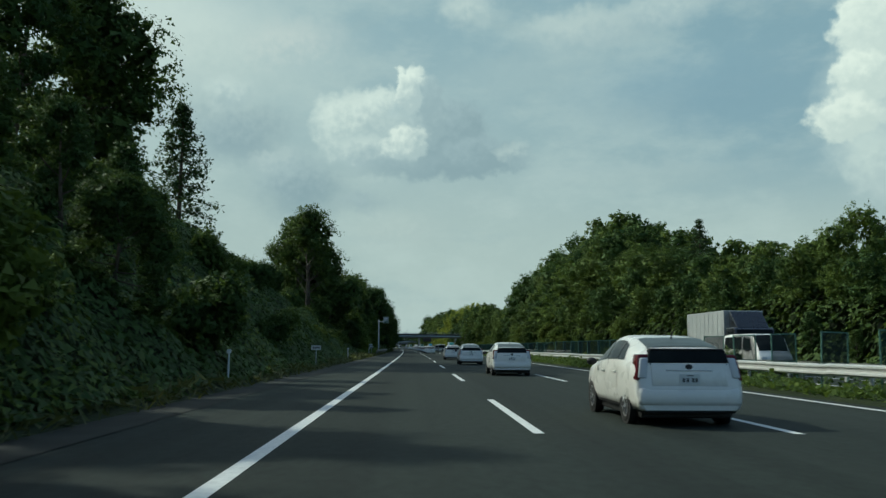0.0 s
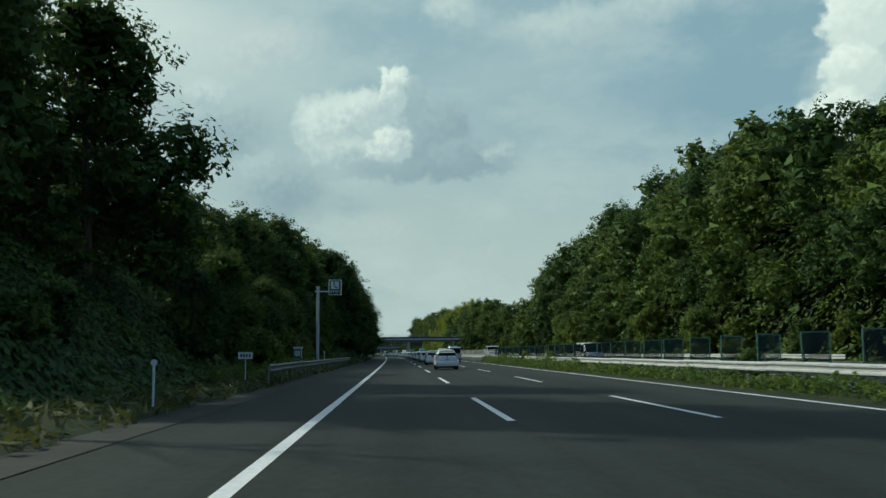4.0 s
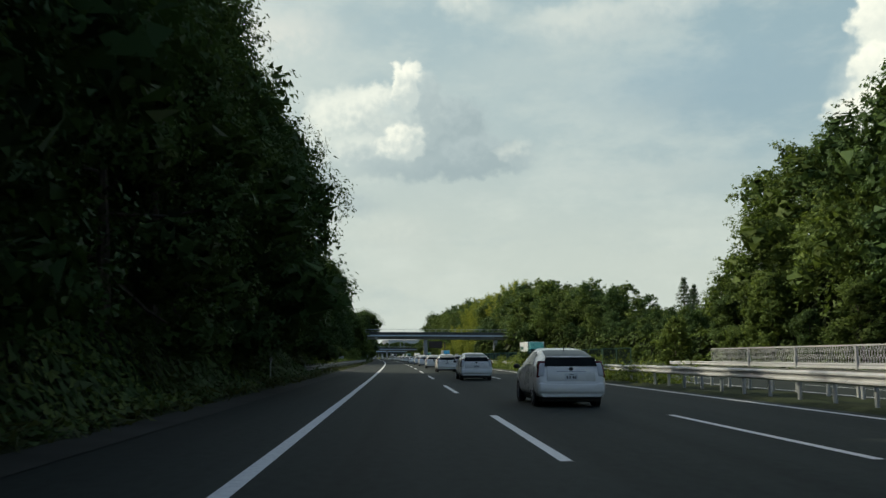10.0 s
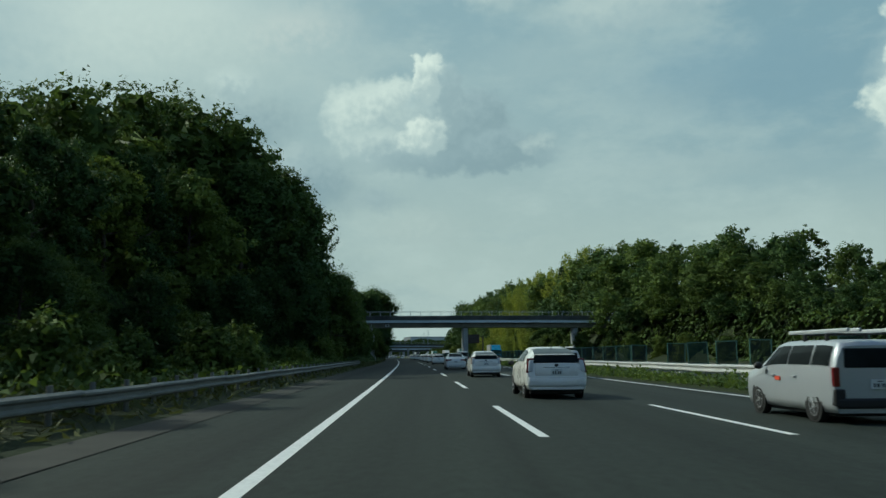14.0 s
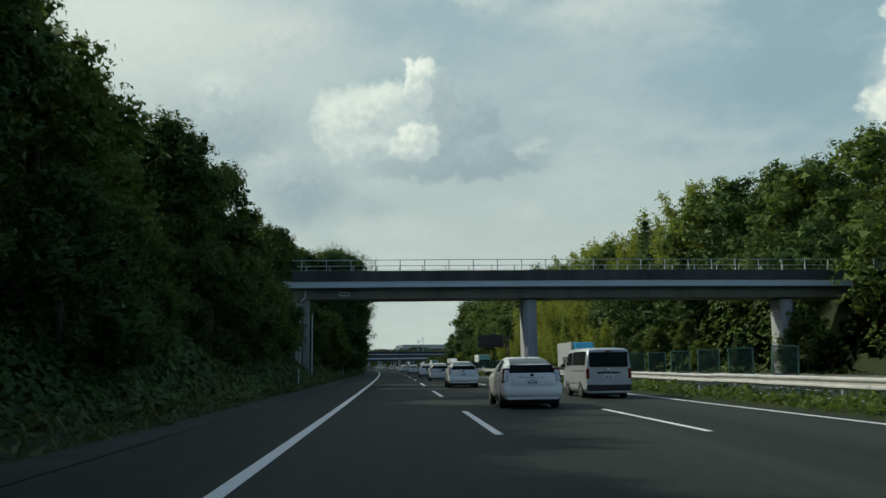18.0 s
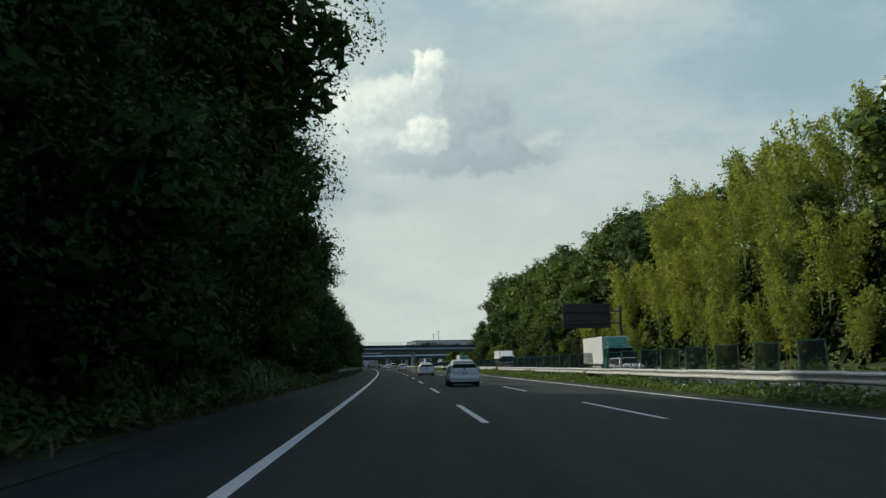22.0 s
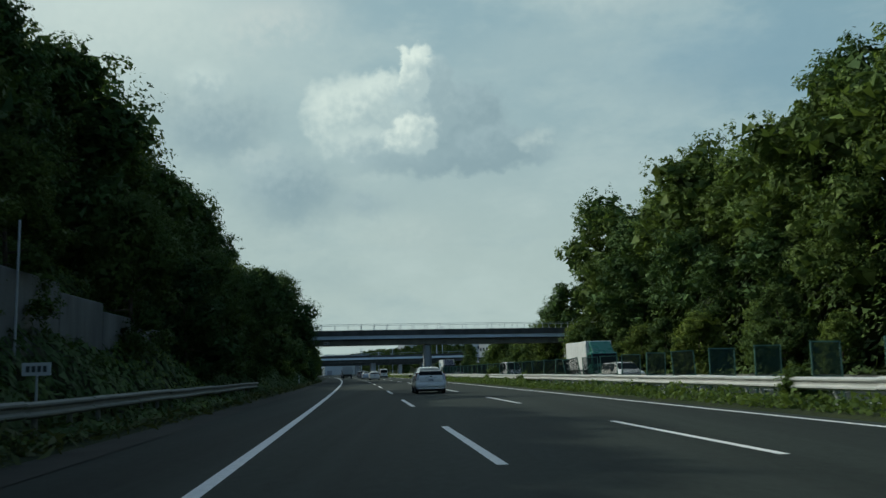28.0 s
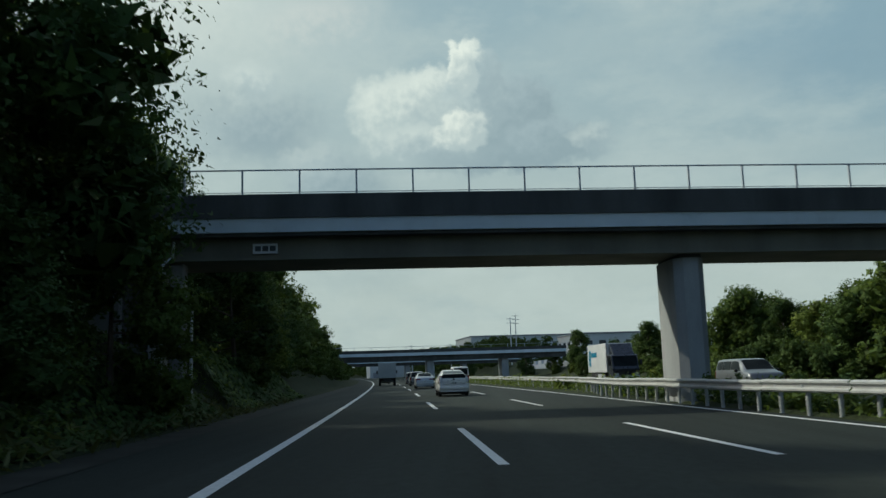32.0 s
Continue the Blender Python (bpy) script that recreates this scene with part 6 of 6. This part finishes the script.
def van(paint, name="van", length=4.7, height=1.98, half=0.845, nose=True):
    root = new(name)
    h = height
    sh = Shell([(0.0, 1.06, h - 0.10, half - 0.02, half - 0.13), (0.05, 1.07, h - 0.05, half, half - 0.11), (0.6, 1.08, h, half, half - 0.10), (length - 1.6, 1.07, h, half, half - 0.10), (length - 1.0, 1.05, h - 0.08, half, half - 0.11), (length - 0.55, 1.02, h - 0.52, half - 0.01, half - 0.12), (length - 0.28, 0.98, 1.10, half - 0.03, half - 0.14), (length - 0.08, 0.78, 0.86, half - 0.08, half - 0.2), (length, 0.55, 0.6, half - 0.16, half - 0.26)])
    finish_car(root, sh, length, half, (1.05, length - 1.1), 0.325, paint)
    for sx in (1, -1):
        pane(root, sh, "side_window", GLASS, 0.25, length - 2.15, 0.50, 0.71, sides=(sx,))
        pane(root, sh, "side_window", GLASS, length - 2.0, length - 0.85, 0.50, 0.70, slant1=-0.3, sides=(sx,))
        slab(root, "tail_lamp", sx * (half - 0.07) - 0.06, sx * (half - 0.07) + 0.06, -0.02, 0.06, 0.72, 1.08, LAMP_RED, 0.015)
        slab(root, "headlamp", sx * (half - 0.28) - 0.13, sx * (half - 0.28) + 0.13, length - 0.16, length - 0.05, 0.72, 0.88, LAMP_CLEAR, 0.03)
        slab(root, "side_moulding", sx * (half + 0.004) - 0.01, sx * (half + 0.004) + 0.01, 1.5, length - 1.55, 0.50, 0.535, CHROME, 0.004)
        pane(root, sh, "slide_rail", PLASTIC_BLACK, 0.2, length - 2.1, 0.405, 0.42, 0.006, (sx,), 6, 1)
        pane(root, sh, "door_seam", PLASTIC_BLACK, length - 2.09, length - 2.075, 0.05, 0.72, 0.005, (sx,), 1, 8)
    pane(root, sh, "windscreen", GLASS, length - 1.02, length - 0.34, 0.79, 1.0)
    gl = slab(root, "rear_window", -half + 0.13, half - 0.13, -0.02, 0.03, 1.13, h - 0.17, GLASS, 0.05)
    put("brake_lamp", box_mesh("brake_lamp", -0.12, 0.12, -0.03, 0.0, h - 0.16, h - 0.12, LAMP_RED, 0.005), gl)
    slab(root, "garnish", -0.42, 0.42, -0.03, 0.02, 0.90, 0.965, PLASTIC_BLACK, 0.012)
    bm = bmesh.new()
    bmesh.ops.create_uvsphere(bm, u_segments=12, v_segments=8, radius=0.065, matrix=Matrix.Translation((0, -0.006, 1.035)) @ Matrix.Diagonal((1, 0.3, 0.75, 1)))
    part("badge", bm, CHROME, root)
    number_plate(root, -0.012, 0.72)
    slab(root, "rear_bumper", -half + 0.02, half - 0.02, -0.06, 0.25, 0.28, 0.50, PLASTIC_BLACK, 0.04)
    slab(root, "front_bumper", -half + 0.05, half - 0.05, length - 0.2, length + 0.04, 0.3, 0.56, paint, 0.05)
    slab(root, "grille", -0.4, 0.4, length - 0.08, length + 0.01, 0.62, 0.74, PLASTIC_BLACK, 0.02)
    mirrors(root, length - 1.0, half + 0.14, 1.2, PLASTIC_BLACK)
    return root


def estate(paint, rack=True, name="estate_car", height=1.5):
    root = new(name)
    h = height
    sh = Shell([(0.0, 0.88, h - 0.12, 0.80, 0.64), (0.06, 0.92, h - 0.04, 0.83, 0.66), (0.5, 0.94, h, 0.845, 0.66), (2.3, 0.94, h, 0.845, 0.64), (2.75, 0.93, h - 0.08, 0.845, 0.63), (3.3, 0.92, 1.10, 0.84, 0.66), (3.55, 0.89, 0.99, 0.83, 0.70), (4.0, 0.82, 0.88, 0.80, 0.68), (4.16, 0.6, 0.66, 0.72, 0.6), (4.2, 0.5, 0.55, 0.62, 0.5)])
    finish_car(root, sh, 4.2, 0.84, (0.8, 3.35), 0.30, paint)
    for sx in (1, -1):
        pane(root, sh, "side_window", GLASS, 0.18, 0.85, 0.50, 0.71, sides=(sx,))
        pane(root, sh, "side_window", GLASS, 0.92, 1.86, 0.50, 0.71, sides=(sx,))
        pane(root, sh, "side_window", GLASS, 1.92, 3.1, 0.50, 0.71, slant1=-0.5, sides=(sx,))
        slab(root, "tail_lamp", sx * 0.765 - 0.06, sx * 0.765 + 0.06, -0.02, 0.07, 0.66, 1.0, LAMP_RED, 0.015)
        slab(root, "bumper_corner", sx * 0.72 - 0.1, sx * 0.72 + 0.1, -0.04, 0.2, 0.32, 0.62, PLASTIC_BLACK, 0.03)
        for y in (1.5, 2.5):
            slab(root, "door_handle", sx * 0.86 - 0.02, sx * 0.86 + 0.02, y - 0.08, y + 0.08, 0.80, 0.83, paint, 0.008)
    pane(root, sh, "windscreen", GLASS, 2.72, 3.4, 0.79, 1.0)
    slab(root, "rear_window", -0.62, 0.62, -0.012, 0.03, 0.98, h - 0.16, GLASS, 0.03)
    number_plate(root, -0.02, 0.62)
    slab(root, "rear_bumper", -0.78, 0.78, -0.05, 0.2, 0.28, 0.46, PLASTIC_BLACK, 0.04)
    mirrors(root, 2.95, 0.97, 1.0, PLASTIC_BLACK)
    if rack:
        for y in (0.6, 1.5):
            slab(root, "rack_bar", -0.62, 0.62, y - 0.02, y + 0.02, h + 0.08, h + 0.11, PLASTIC_BLACK, 0.006)
            for x in (-0.6, 0.6):
                slab(root, "rack_foot", x - 0.03, x + 0.03, y - 0.04, y + 0.04, h - 0.04, h + 0.1, PLASTIC_BLACK, 0.01)
        for x in (-0.5, -0.28, 0.45):
            slab(root, "carried_pipe", x - 0.035, x + 0.035, 0.0, 2.4, h + 0.12, h + 0.19, GALVANISED, 0.02)
        slab(root, "sticker", 0.28, 0.55, -0.028, -0.018, 0.70, 0.80, STICKER, 0.0)
        slab(root, "sticker", -0.868, -0.858, 2.15, 2.4, 0.72, 0.80, STICKER, 0.0)
    return root


def lorry(name, cab, cargo, length=8.5, height=3.35, deflector=True, mark=None):
    """A box lorry; its cab's face is at y = length."""
    root = new(name)
    half, cl = 1.12, 1.75
    c0 = length - cl
    box_ob = slab(root, "cargo_box", -half, half, 0.0, c0 - 0.15, 1.0, height, cargo, 0.03)
    for k in range(9):
        y = 0.3 + k * (c0 - 0.75) / 8
        for sx in (1, -1):
            put("panel_rib", box_mesh("panel_rib", sx * (half + 0.008) - 0.008, sx * (half + 0.008) + 0.008, y - 0.02, y + 0.02, 1.05, height - 0.05, cargo), box_ob)
    slab(root, "chassis", -0.45, 0.45, 0.1, length - 0.4, 0.55, 0.98, PLASTIC_BLACK, 0.03)
    for sx in (1, -1):
        slab(root, "side_guard", sx * 1.0 - 0.03, sx * 1.0 + 0.03, 1.6, c0 - 1.2, 0.5, 0.85, GALVANISED, 0.01)
    bm = bmesh.new()
    prof = [(c0, 0.62), (length - 0.02, 0.62), (length, 1.25), (length - 0.12, 1.45), (length - 0.38, 2.32), (length - 0.55, 2.42), (c0, 2.42)]
    a = [bm.verts.new((-half + 0.03, y, z)) for y, z in prof]
    b = [bm.verts.new((half - 0.03, y, z)) for y, z in prof]
    for i in range(len(prof)):
        j = (i + 1) % len(prof)
        bm.faces.new((a[i], a[j], b[j], b[i]))
    bm.faces.new(a[::-1])
    bm.faces.new(b)
    bmesh.ops.recalc_face_normals(bm, faces=bm.faces)
    bmesh.ops.bevel(bm, geom=bm.edges[:], offset=0.05, segments=2, affect="EDGES", profile=0.5)
    cabin = part("cab", bm, cab, root)
    m = Matrix.Translation((0, length - 0.25, 1.885)) @ Matrix.Rotation(radians(16.5), 4, "X")
    bm = bmesh.new()
    box(bm, -half + 0.14, half - 0.14, -0.02, 0.025, -0.42, 0.42, m)
    part("windscreen", bm, GLASS, root)
    for sx in (1, -1):
        slab(root, "door_window", sx * (half - 0.026) - 0.012, sx * (half - 0.026) + 0.012, c0 + 0.35, length - 0.5, 1.5, 2.2, GLASS, 0.0)
        slab(root, "headlamp", sx * 0.82 - 0.18, sx * 0.82 + 0.18, length - 0.03, length + 0.03, 0.72, 0.92, LAMP_CLEAR, 0.02)
        slab(root, "mirror", sx * 1.3 - 0.1, sx * 1.3 + 0.1, length - 0.25, length - 0.17, 1.55, 2.0, PLASTIC_BLACK, 0.03)
    slab(root, "bumper", -half + 0.05, half - 0.05, length - 0.12, length + 0.06, 0.38, 0.7, SIGN_WHITE, 0.04)
    slab(root, "grille", -0.7, 0.7, length - 0.03, length + 0.02, 1.0, 1.25, PLASTIC_BLACK, 0.02)
    if deflector:
        bm = bmesh.new()
        q = [(c0 + 0.05, 2.4), (length - 0.5, 2.4), (c0 + 0.2, height - 0.05), (c0 + 0.05, height - 0.05)]
        a = [bm.verts.new((-0.9, y, z)) for y, z in q]
        b = [bm.verts.new((0.9, y, z)) for y, z in q]
        for i in range(4):
            j = (i + 1) % 4
            bm.faces.new((a[i], a[j], b[j], b[i]))
        bm.faces.new(a[::-1])
        bm.faces.new(b)
        bmesh.ops.recalc_face_normals(bm, faces=bm.faces)
        bmesh.ops.bevel(bm, geom=bm.edges[:], offset=0.06, segments=2, affect="EDGES", profile=0.5)
        part("wind_deflector", bm, cab, root)
    if mark is not None:
        put("stripe", box_mesh("stripe", half + 0.018, half + 0.024, 0.6, 1.3, 1.5, height - 0.5, mark), box_ob)
        put("stripe", box_mesh("stripe", half + 0.018, half + 0.024, 1.5, 3.4, 2.3, 2.7, mark), box_ob)
    add_wheels(root, (1.5, 2.5, length - 1.2), 1.08, 0.48, 0.28)
    return root


def park(ob, s, d, label, category, oncoming=False):
    tagged(ob, label, category)
    ob.matrix_basis = placed(s, d, 0.0, 180 if oncoming else 0)
    return ob


def again(ob, s, d, label, oncoming=False):
    c = copy_thing(ob, placed(s, d, 0.0, 180 if oncoming else 0))
    c["label"] = label
    return c


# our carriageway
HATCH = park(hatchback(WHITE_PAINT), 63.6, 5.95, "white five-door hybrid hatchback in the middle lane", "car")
park(sedan(WHITE_PAINT), 417.0, 5.5, "white four-door saloon car in the middle lane", "car")
VAN_SILVER = park(van(SILVER_PAINT), 211.0, 9.2, "silver delivery van with tinted windows in the fast lane", "van")
ESTATE = park(estate(SILVER_PAINT), 386.0, 9.7, "silver estate car with roof rack in the fast lane", "estate car")
park(van(SILVER_PAINT, "minivan", 4.6, 1.85), 469.0, 9.5, "silver minivan driving in the fast lane", "minivan")
WHITE_VAN = park(van(WHITE_PAINT), 870.0, 9.2, "white high-roofed van in the fast lane", "van")
SUV = park(estate(GREY_CAR, False, "sport_utility_car", 1.68), 905.0, 5.5, "dark grey sport utility car in the middle lane", "car")
again(SUV, 884.0, 5.3, "dark grey car far ahead in the middle lane")
park(sedan(SILVER_PAINT), 862.0, 5.2, "pale silver saloon car in the middle lane", "car")
park(lorry("box_lorry", DARK_PAINT, BOX_GREY, 6.5, 2.9, False), 893.0, 1.9, "grey box lorry in the slow lane far ahead", "lorry")
again(SUV, 925.0, 1.8, "dark grey car in the slow lane far ahead")
# repeats of the hatchback, van and estate, added ahead of successive camera positions
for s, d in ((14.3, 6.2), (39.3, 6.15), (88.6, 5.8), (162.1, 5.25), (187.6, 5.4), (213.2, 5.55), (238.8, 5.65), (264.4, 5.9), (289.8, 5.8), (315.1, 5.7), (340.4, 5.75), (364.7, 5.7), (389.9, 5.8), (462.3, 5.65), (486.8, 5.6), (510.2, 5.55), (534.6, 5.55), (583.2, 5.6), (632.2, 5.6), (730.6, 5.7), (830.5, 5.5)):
    again(HATCH, s, d, "repeat of the white five-door hatchback ahead in the middle lane")
again(VAN_SILVER, 244.0, 9.6, "repeat of the silver delivery van ahead in the fast lane")
again(ESTATE, 355.0, 9.8, "repeat of the silver estate car with roof rack in the fast lane")

# the oncoming carriageway; s is the place of the face plus the length
for s, d, length, h, cab, cargo, defl, mark, lab in (
    (47, 20.3, 8.5, 3.4, DARK_PAINT, BOX_GREY, True, None, "grey box lorry with a dark cab"),
    (357, 20.3, 8.8, 3.3, TEAL_CAB, BOX_WHITE, True, GREEN_CAB, "white box lorry with a teal cab and green marks"),
    (520, 20.2, 9.0, 3.4, BLUE_CAB, BOX_GREY, True, None, "pale ribbed box lorry with a bright blue cab"),
    (605, 20.3, 9.0, 3.3, GREEN_CAB, BOX_WHITE, True, None, "white box lorry with a dark green cab"),
    (671, 20.3, 7.5, 3.2, WHITE_PAINT, BOX_WHITE, True, None, "white box lorry with a white cab"),
    (752, 22.0, 8.8, 3.4, GREEN_CAB, BOX_WHITE, True, None, "white box lorry with a green cab on the far lane"),
    (851, 21.0, 8.5, 3.4, DARK_PAINT, BOX_WHITE, True, BLUE_CAB, "white box lorry with blue stripes"),
):
    park(lorry("box_lorry", cab, cargo, length, h, defl, mark), s + length, d, lab, "lorry", True)
for s, d, lab in ((40, 18.4, "white van on the oncoming carriageway"), (171, 18.4, "white van beside the median"), (773, 18.3, "white van passing the overbridge")):
    again(WHITE_VAN, s + 4.7, d, lab, True)
park(lorry("pickup_lorry", WHITE_PAINT, BOX_WHITE, 4.8, 1.9, False), 261 + 4.8, 20.0, "small white flat lorry with a load on the viaduct", "lorry", True)
CITY = park(estate(WHITE_PAINT, False, "city_car", 1.5), 595 + 4.2, 18.5, "small white city car beside the median", "car", True)
again(CITY, 734 + 4.2, 18.4, "small white car on the oncoming carriageway", True)
park(estate(GREY_CAR, False, "city_car", 1.55), 819 + 4.2, 18.6, "dark grey car behind the bridge pier", "car", True)

# ---- the open ground beyond the second bridge ----
WALL_PALE = plain("warehouse_panel", (0.52, 0.54, 0.53), 0.6, 0.0, 0.3, 0.15, 0.15)
ROOF_GREY = plain("warehouse_roof", (0.30, 0.31, 0.32), 0.6, 0.1, 0.3, 0.2, 0.15)
WINDOW_DARK = plain("far_window", (0.05, 0.06, 0.07), 0.2)


def warehouse(s, d, w, length, h, name="warehouse", lab="long pale grey warehouse with a flat roof"):
    root = tagged(new(name), lab, "building")
    root.matrix_basis = placed(s, d, terrain(s, d) - 0.3)
    slab(root, "wall", 0, w, 0, length, 0, h, WALL_PALE, 0.05)
    slab(root, "roof", -0.4, w + 0.4, -0.4, length + 0.4, h, h + 0.7, ROOF_GREY, 0.1)
    n = int(w / 6)
    for k in range(n):
        win = slab(root, "window", 2 + k * 6, 5 + k * 6, -0.06, 0.02, h * 0.55, h * 0.72, WINDOW_DARK, 0.0)
    for k in range(max(1, n // 2)):
        slab(root, "loading_door", 2 + k * 12, 6 + k * 12, -0.08, 0.02, 0.3, 4.2, ROOF_GREY, 0.0)
    m = int(length / 8)
    for k in range(m):
        slab(root, "window", -0.06, 0.02, 2 + k * 8, 6 + k * 8, h * 0.55, h * 0.72, WINDOW_DARK, 0.0)
    return root


warehouse(1230, 60, 70, 50, 12)
warehouse(1150, 95, 60, 40, 10, "warehouse", "low white warehouse behind the embankment")
warehouse(1400, 20, 55, 30, 16, "factory", "distant white factory block with roof plant")


def mast(s, d, h, arms=3):
    root = tagged(new("power_mast"), "tall grey utility mast with cross arms", "mast", "utility masts")
    root.matrix_basis = placed(s, d, terrain(s, d))
    bm = bmesh.new()
    tube(bm, [Vector((0, 0, -0.5)), Vector((0, 0, h * 0.6)), Vector((0, 0, h))], [0.25, 0.2, 0.12], 8)
    part("pole", bm, GREY_PAINT, root)
    for k in range(arms):
        z = h - 0.6 - k * 1.5
        slab(root, "cross_arm", -1.4, 1.4, -0.08, 0.08, z, z + 0.15, GREY_PAINT, 0.01)


for s, d, h, a in ((1090, 52, 17, 2), (1120, 60, 18, 3), (1180, 42, 15, 4), (1240, 30, 17, 4), (1180, 34, 13, 2), (1290, 36, 16, 3)):
    mast(s, d, h, a)


def block_bank():
    """Stepped pale concrete blocks along the far embankment."""
    root = tagged(new("block_embankment"), "stepped pale concrete block embankment", "embankment", kind="structure")
    root.matrix_basis = placed(930, 0)
    inv = root.matrix_basis.inverted()
    R = random.Random(2)
    blk = box_mesh("block", 0, 3.0, 0, 3.9, 0, 1.1, WALL_PALE, 0.06)
    for k in range(30):
        for r in range(2 + k % 2):
            put("block", blk, root, inv @ placed(930 + 4 * k, 46 + r * 1.6, 1.0 + r * 1.1 + R.uniform(-0.15, 0.15)))


block_bank()


def last_plants():
    random.seed(17)
    R = random.Random(12)
    for k in range(9):
        kd = TREES[R.choice((0, 2, 3, 5))]
        plant(kd, 822 + k * 4.5 + R.uniform(-1, 1), FAR_R + R.uniform(3.0, 6.5), R.uniform(6.0, 8.5) / HEIGHT[TREES.index(kd)])
    for k in range(16):
        plant(R.choice(SHRUBS), 822 + k * 3.6, FAR_R + R.uniform(1.5, 3.0), R.uniform(0.7, 1.2))
    for s, d, h in ((905, 40, 7), (965, 44, 8), (1010, 41, 7), (1050, 55, 8), (1105, 38, 9), (935, 37, 4)):
        plant(TREES[0], s, d, h / 11)


last_plants()
